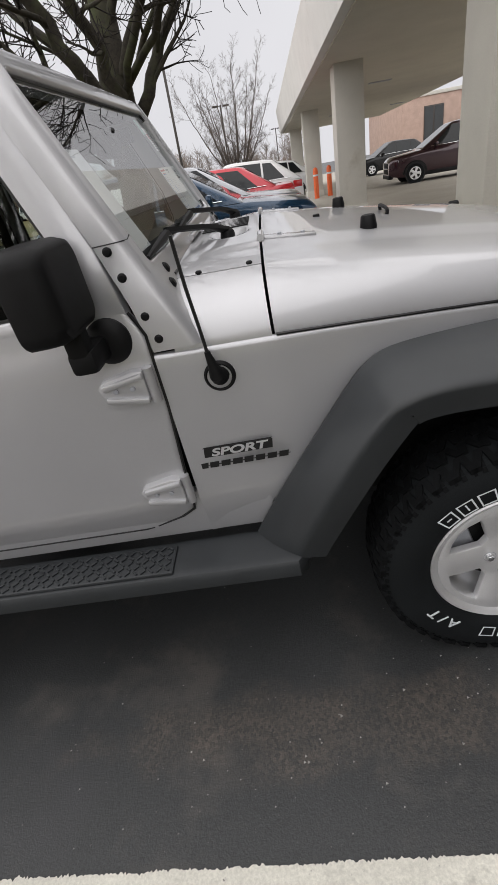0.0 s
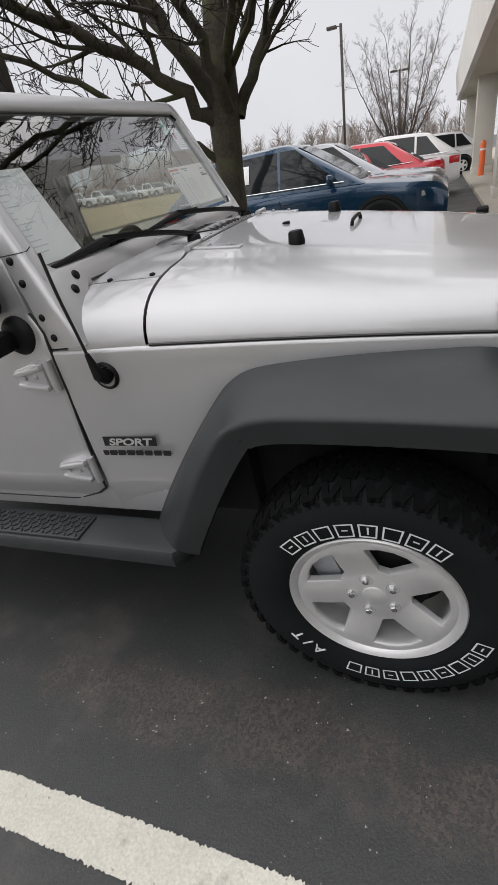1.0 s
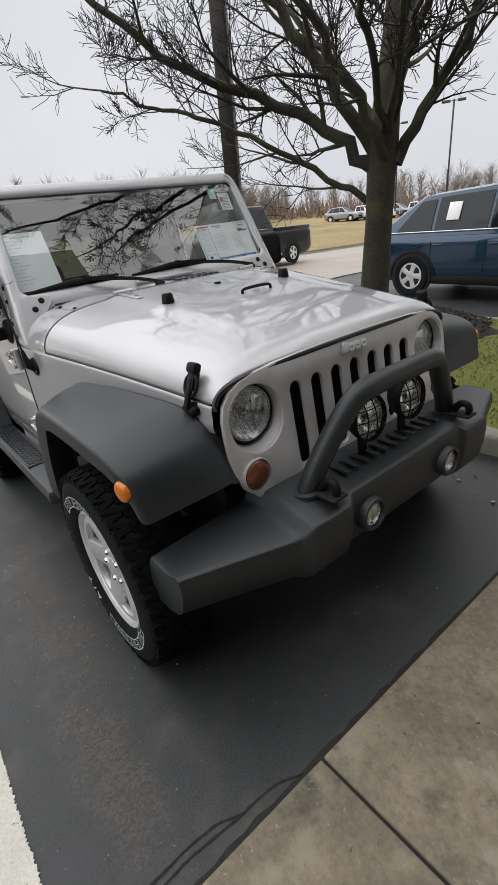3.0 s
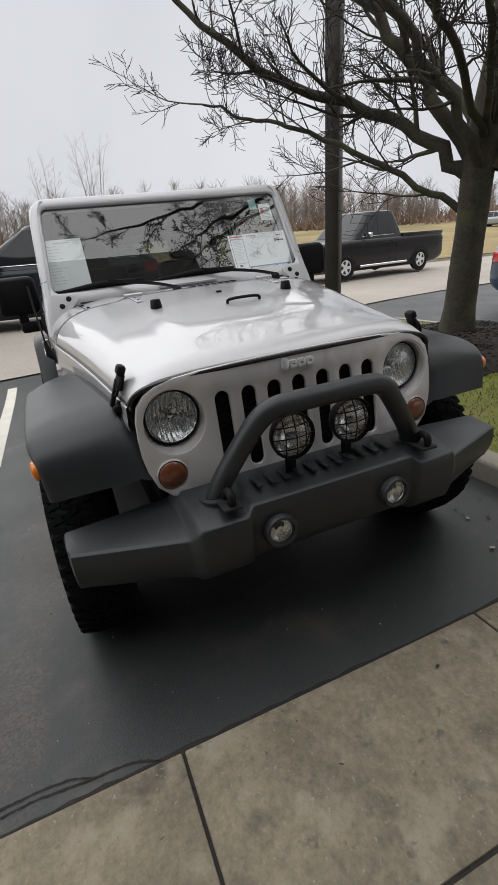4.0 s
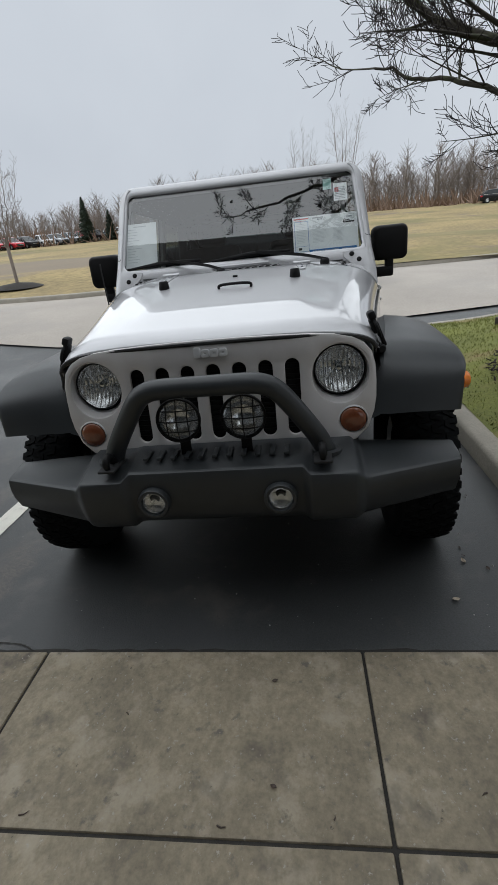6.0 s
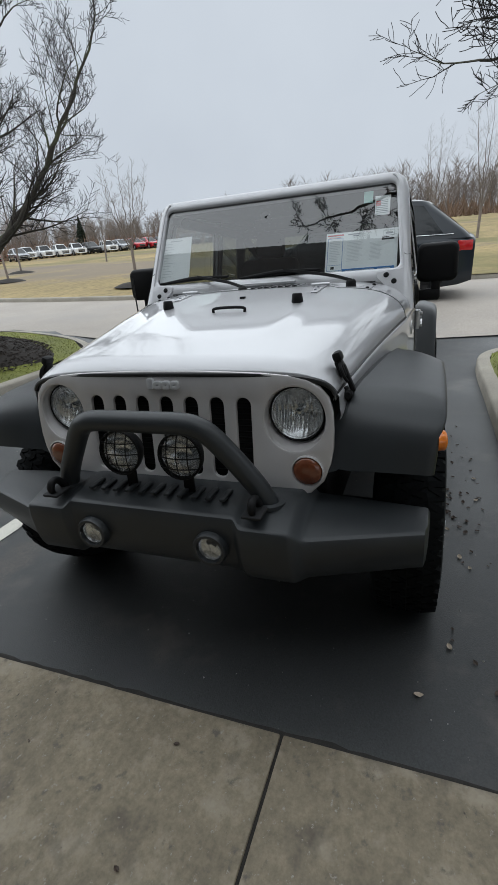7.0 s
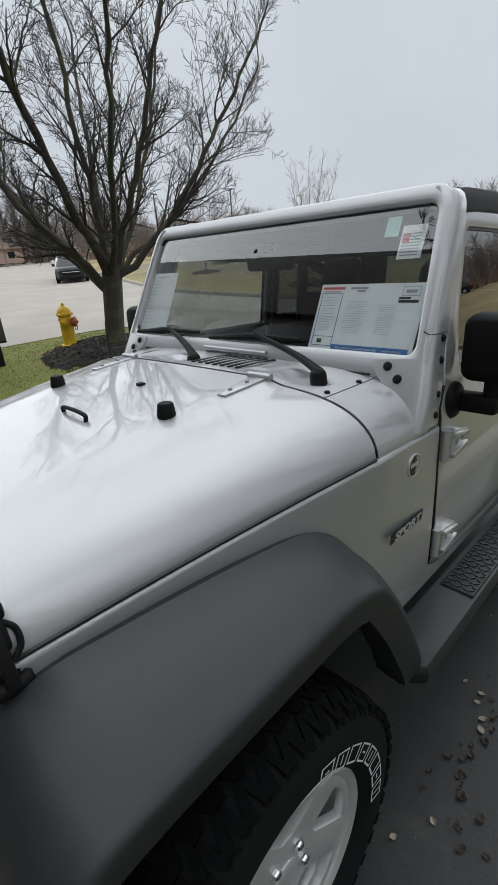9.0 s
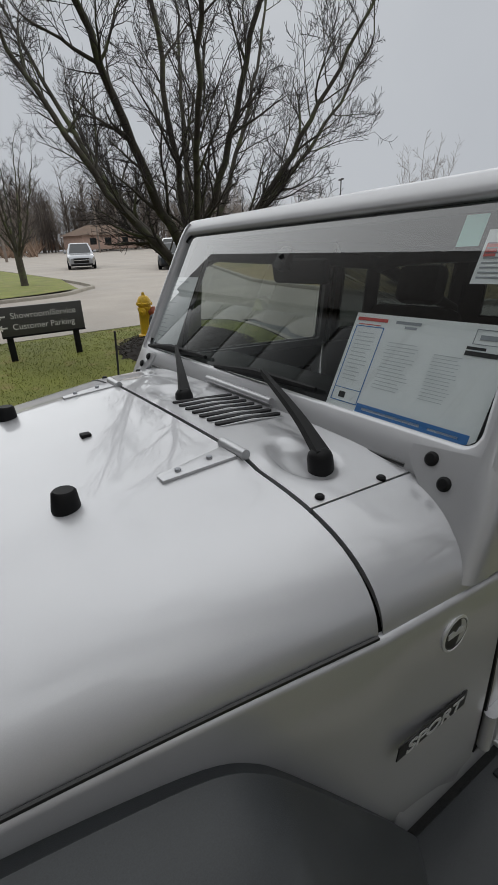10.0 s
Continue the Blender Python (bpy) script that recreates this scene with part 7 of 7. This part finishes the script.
for k, (a, rad, h) in enumerate(((203, 84, 6.5), (200.5, 86, 4.5), (158, 90, 5), (218, 96, 6))):
    x, y = rad * math.cos(radians(a)), rad * math.sin(radians(a))
    w = Wood()
    for q in range(420):
        t = rng.random() ** 0.8
        an = rng.random() * 6.283
        ln = (1 - t) * h * 0.26 + 0.15
        b0 = Vector((x, y, bank(x, y) + h * t))
        w.bar([b0, b0 + Vector((math.cos(an) * ln, math.sin(an) * ln, -ln * 0.25))], [0.16, 0.03], 3)
    w.bar([Vector((x, y, bank(x, y) - 0.2)), Vector((x, y, bank(x, y) + h))], [0.14, 0.03], 5)
    tagged(raw("evergreen", w.v, w.f, FIR), "small dark evergreen before the woods", "tree", "evergreens")

# ---- far house ----
house = root("far_house", pose(-34.0, -103, 0.5, 0, 0, 12), "low brick house with a brown hipped roof", "house")
part("wall", B((-6, -4, 0), (6, 4, 2.7), 0.02), BRICK, house)
bm = bmesh.new()
loft(bm, [[V((-6.6, -4.6, 2.6)), V((6.6, -4.6, 2.6)), V((6.6, 4.6, 2.6)), V((-6.6, 4.6, 2.6))], [V((-2.5, -0.1, 4.5)), V((2.5, -0.1, 4.5)), V((2.5, 0.1, 4.5)), V((-2.5, 0.1, 4.5))]], around=True, caps=True)
part("roof", bm, mat("brown_shingle", (0.13, 0.088, 0.062), 0.9, 0, 0.2, 2, 0.2, 12), house)
for x in (-3.5, 0.5, 3.8):
    part("window", B((x - 0.7, 3.97, 0.9), (x + 0.7, 4.04, 2.1), 0.01), DARKPANE, house)
for x, y in ((-9.5, -62), (-29.5, -90), (-33, -89)):
    p = root("utility_pole", Matrix.Translation((x, y, 0)), "grey wooden utility pole", "pole", "utility poles")
    # post and arm take the haze-paled tone of the far twigs
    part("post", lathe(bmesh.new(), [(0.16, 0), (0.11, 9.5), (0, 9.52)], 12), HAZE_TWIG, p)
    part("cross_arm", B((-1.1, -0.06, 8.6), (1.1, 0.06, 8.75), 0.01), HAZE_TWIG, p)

# ---- hydrant, sign, stakes ----
YELLOW = mat("hydrant_yellow", (0.68, 0.42, 0.02), 0.45, 0, 0.12, 8, 0.12, 60, 0.2, 120, spots=[((0.30, 0.16, 0.03), 7, 0.68, 0.08)])
RUST = mat("faded_red_cap", (0.36, 0.09, 0.04), 0.6, 0, 0.2, 12)
hx, hy = -3.22, -6.52
hyd = root("fire_hydrant", pose(hx, hy, isle_r(hx, hy) - 0.01, 0, 0, 140), "yellow cast-iron fire hydrant with a red side cap", "hydrant")
part("barrel", lathe(bmesh.new(), [(0.15, 0), (0.15, 0.035), (0.115, 0.045), (0.108, 0.10), (0.104, 0.42), (0.118, 0.44), (0.118, 0.475), (0.104, 0.485), (0.104, 0.52)], 26), YELLOW, hyd)
part("bonnet", lathe(bmesh.new(), [(0.135, 0.52), (0.135, 0.545), (0.118, 0.555), (0.105, 0.60), (0.075, 0.645), (0.035, 0.665), (0.028, 0.672), (0.026, 0.70), (0.018, 0.715), (0, 0.717)], 26), YELLOW, hyd)
cap = part("pumper_cap", lathe(bmesh.new(), [(0.072, 0.07), (0.072, 0.13), (0.085, 0.132), (0.085, 0.165), (0.06, 0.175), (0.022, 0.178), (0.020, 0.20), (0, 0.202)], 20, pose(0, 0, 0.40, 0, 90, 0)), RUST, hyd, "faded red cap")
for s in (-1, 1):
    part("hose_cap", lathe(bmesh.new(), [(0.048, 0.08), (0.048, 0.12), (0.06, 0.122), (0.06, 0.155), (0.018, 0.165), (0.016, 0.185), (0, 0.186)], 18, pose(0, 0, 0.42, 90 * s, 0, 0)), YELLOW, hyd)
for k in range(8):
    a = k * math.pi / 4
    part("flange_bolt", lathe(bmesh.new(), [(0.012, 0.51), (0.012, 0.556), (0, 0.558)], 6, Matrix.Translation((0.124 * math.cos(a), 0.124 * math.sin(a), 0))), YELLOW, hyd)
part("chain", tube(bmesh.new(), smooth_line([(0.17, 0.02, 0.36), (0.15, 0.05, 0.27), (0.12, 0.06, 0.26), (0.11, 0.05, 0.33)], 4), 0.006, 6), BLACK, hyd)
SIGN = mat("charcoal_sign_board", (0.055, 0.053, 0.050), 0.5, 0, 0.08, 5, 0.06, 60)
SIGN_INK = mat("pale_sign_letters", (0.62, 0.61, 0.58), 0.6, 0, 0.05, 20)
p0, p1 = V((-1.10, -6.43, 0)), V((-2.03, -6.40, 0))
mid = (p0 + p1) / 2
sign = root("direction_sign", pose(mid.x, mid.y, isle_r(mid.x, mid.y), 0, 0, -2), "charcoal direction sign with pale arrows and words on two posts", "sign")
part("board", B((-0.60, -0.025, 0.37), (0.56, 0.025, 0.77), 0.006), SIGN, sign)
for x in (-0.465, 0.465):
    part("post", B((x - 0.045, -0.06, -0.12), (x + 0.045, -0.026, 0.40), 0.006), BLACK, sign)
part("rail", B((-0.60, -0.03, 0.345), (0.56, 0.03, 0.372), 0.004), BLACK, sign)
for zt, words in ((0.645, ("Showroom", "/", "Service")), (0.49, ("Customer", "Parking"))):
    at = 0.40
    for word in words:
        o = lettering(word, 0.118, SIGN_INK, pose(0, 0, 0, 90, 0, 180), sign, "word", 0.001)
        wide = max(v.co.x for v in o.data.vertices) - min(v.co.x for v in o.data.vertices)
        o.data.transform(Matrix.Translation((at - wide / 2, 0.027, zt)))
        at -= wide + (0.006 if word == "/" or "/" in words and words.index(word) == 0 else 0.035)
    bm = bmesh.new()
    for u0, v0, u1, v1, t in ((0.44, 0, 0.54, 0, 0.011), (0.54, 0, 0.505, 0.035, 0.011), (0.54, 0, 0.505, -0.035, 0.011)):
        d = V((u1 - u0, 0, v1 - v0)).normalized()
        nn = V((-d.z, 0, d.x)) * t
        q0, q1 = V((u0 + 0.03, 0.0275, zt + v0)), V((u1 + 0.03, 0.0275, zt + v1))
        bm.faces.new([bm.verts.new(q) for q in (q0 - nn, q1 - nn, q1 + nn, q0 + nn)])
    part("arrow", bm, SIGN_INK, sign)
# ---- fallen leaves, grit, grass blades ----
LEAF = mat("fallen_leaf", (0.38, 0.32, 0.25), 0.8, 0, 0.25, 6, 0.2, 80)
DAMP_LEAF = mat("damp_leaf", (0.05, 0.033, 0.024), 0.7, 0, 0.25, 9)
rng = random.Random(17)
places = [(0.571, 0.894, 1), (0.544, 1.154, 1), (-1.11, 0.97, 1), (-1.0, 1.01, 1), (-0.55, 1.02, 1), (-0.25, 1.08, 0), (0.32, 1.0, 1), (-1.06, 0.97, 1), (-0.95, 1.02, 1), (-0.43, 0.95, 1), (0.97, 0.18, 0), (1.31, 0.19, 0), (-1.13, 0.90, 1)]
places += [(-0.80 + 0.13 * rng.gauss(0, 1), 1.05 + 0.05 * rng.gauss(0, 1), 0) for k in range(26)]
for k in range(46):
    places.append((rng.uniform(-2.6, 0.5), 1.22 - abs(rng.gauss(0, 0.16)) + 0.05 * 0, 0 if rng.random() < 0.8 else 1))
for x, y, pale_ in places:
    s = rng.uniform(0.012, 0.018) if pale_ else rng.uniform(0.006, 0.018)
    bm = bmesh.new()
    loft(bm, [[V((u * s, v * s * w, (abs(v) * 0.25 + 0.15 * u * u) * s)) for v in (-1, 0, 1)] for u, w in ((-1, 0.05), (-0.5, 0.55), (0.1, 0.7), (0.6, 0.45), (1, 0.04))])
    o = part("leaf", bm, LEAF if pale_ else DAMP_LEAF)
    g = LEVEL @ V((x, y, 0))
    o.matrix_world = pose(g.x, g.y, G(g.x, g.y) + (0.004 if x < 0.83 else 0.016), rng.uniform(-12, 12), rng.uniform(-12, 12), rng.uniform(0, 360))
    tagged(o, "pale curled fallen leaf on the asphalt" if pale_ else "small damp dark fallen leaf on the ground", "leaf", "fallen leaves")
for x, y, ln in ((1.40, -0.49, 0.014), (1.41, 0.06, 0.012), (1.38, 0.35, 0.006), (1.31, 0.74, 0.008), (1.10, -0.30, 0.006), (1.85, 0.45, 0.010)):
    a = rng.random() * 6.283
    d = V((math.cos(a), math.sin(a), 0)) * ln
    p = V((x, y, 0.0155))
    tw = part("twig", tube(bmesh.new(), [LEVEL @ (p - d), LEVEL @ (p + V((d.y, -d.x, 0.001)) * 0.3), LEVEL @ (p + d)], [0.0022, 0.0018, 0.001], 6), DAMP_LEAF)
    tagged(tw, "short dark twig lying on the sidewalk slab", "twig", "twigs")
PEBBLE = mat("pale_grit", (0.34, 0.33, 0.31), 0.8, 0, 0.2, 30)
vs, fs = [], []
for k in range(420):
    x, y = rng.uniform(-3.0, 0.8), rng.uniform(-2.6, 1.2)
    if k % 5 == 0:
        x, y = rng.gauss(-0.4, 0.5), rng.gauss(-1.2, 0.15)
    s = abs(rng.gauss(0, 0.0022)) + 0.0012
    g = LEVEL @ V((x, y, 0))
    z = G(g.x, g.y)
    b = len(vs)
    vs += [V((g.x + s, g.y, z)), V((g.x - s * 0.5, g.y + s * 0.9, z)), V((g.x - s * 0.6, g.y - s * 0.8, z)), V((g.x, g.y, z + s * 1.1))]
    fs += [(b, b + 1, b + 3), (b + 1, b + 2, b + 3), (b + 2, b, b + 3)]
tagged(raw("grit", vs, fs, PEBBLE, None, False), "scattered pale grit on the asphalt", "grit", kind="stuff")
for ring, height, n, nm in ((ISLE_L, isle_l, 16000, "grass_blades"), (ISLE_R, isle_r, 16000, "grass_blades")):
    vs, fs = [], []
    xs_, ys_ = [p[0] for p in ring], [p[1] for p in ring]
    bed = MULCH_L if ring is ISLE_L else MULCH_R
    while len(fs) < n:
        x, y = rng.uniform(min(xs_), min(0.8, max(xs_))), rng.uniform(min(ys_), max(ys_))
        if not inside(x, y, ring) or inside(x, y, bed) or near_edge(x, y, ring) < 0.15:
            continue
        z, h, a = height(x, y), rng.uniform(0.012, 0.032), rng.random() * 6.283
        w = 0.005
        b = len(vs)
        vs += [V((x + w * math.cos(a), y + w * math.sin(a), z - 0.005)), V((x - w * math.cos(a), y - w * math.sin(a), z - 0.005)), V((x + rng.gauss(0, 0.018), y + rng.gauss(0, 0.018), z + h))]
        fs.append((b, b + 1, b + 2))
    tagged(raw(nm, vs, fs, GRASS, None, False), "short winter grass blades", "grass", kind="stuff")
CHIP = mat("bark_chip", (0.026, 0.019, 0.014), 0.95, 0, 0.35, 30)
for ring, height in ((MULCH_L, isle_l), (MULCH_R, isle_r)):
    vs, fs = [], []
    c = V((sum(p[0] for p in ring) / 40, sum(p[1] for p in ring) / 40))
    for k in range(2600):
        a, r = rng.random() * 6.283, rng.random() ** 0.6 * 1.15
        x, y = c.x + r * math.cos(a), c.y + r * math.sin(a)
        z = height(x, y) + 0.022
        l_, w = rng.uniform(0.012, 0.035), rng.uniform(0.005, 0.012)
        m = pose(x, y, z, rng.uniform(-35, 35), rng.uniform(-35, 35), rng.uniform(0, 360))
        b = len(vs)
        vs += [m @ V(q) for q in ((-l_, -w, 0), (l_, -w, 0), (l_, w, 0), (-l_, w, 0), (0, 0, w))]
        fs += [(b, b + 1, b + 4), (b + 1, b + 2, b + 4), (b + 2, b + 3, b + 4), (b + 3, b, b + 4)]
    tagged(raw("bark_chips", vs, fs, CHIP, None, False), "loose dark bark chips", "mulch", kind="stuff")

# ---- sidewalk slabs ----
pave = tagged(new("pavement"), "weathered concrete sidewalk of cast slabs", "pavement", kind="structure")
xe = [0.836, 1.440, 2.66, 3.88]
for i in range(len(xe) - 1):
    for k in range(-6, 5):
        y0, y1 = -0.71 + 1.2 * k, 0.49 + 1.2 * k
        bm = bmesh.new()
        box(bm, (xe[i] + 0.005, y0 + 0.005, -0.08), (xe[i + 1] - 0.005, y1 - 0.005, 0.012), 0.006)
        o = part("slab", bm, SLAB, pave)
        o.matrix_world = LEVEL @ Matrix.Translation((0, 0, 0.0))
bm = bmesh.new()
loft(bm, [[LEVEL @ V((x, y, 0.004)) for y in (-7.9, 6.4)] for x in (0.84, 3.88)])
tagged(part("joint_bed", bm, SEAM, pave), "", "", kind="structure")
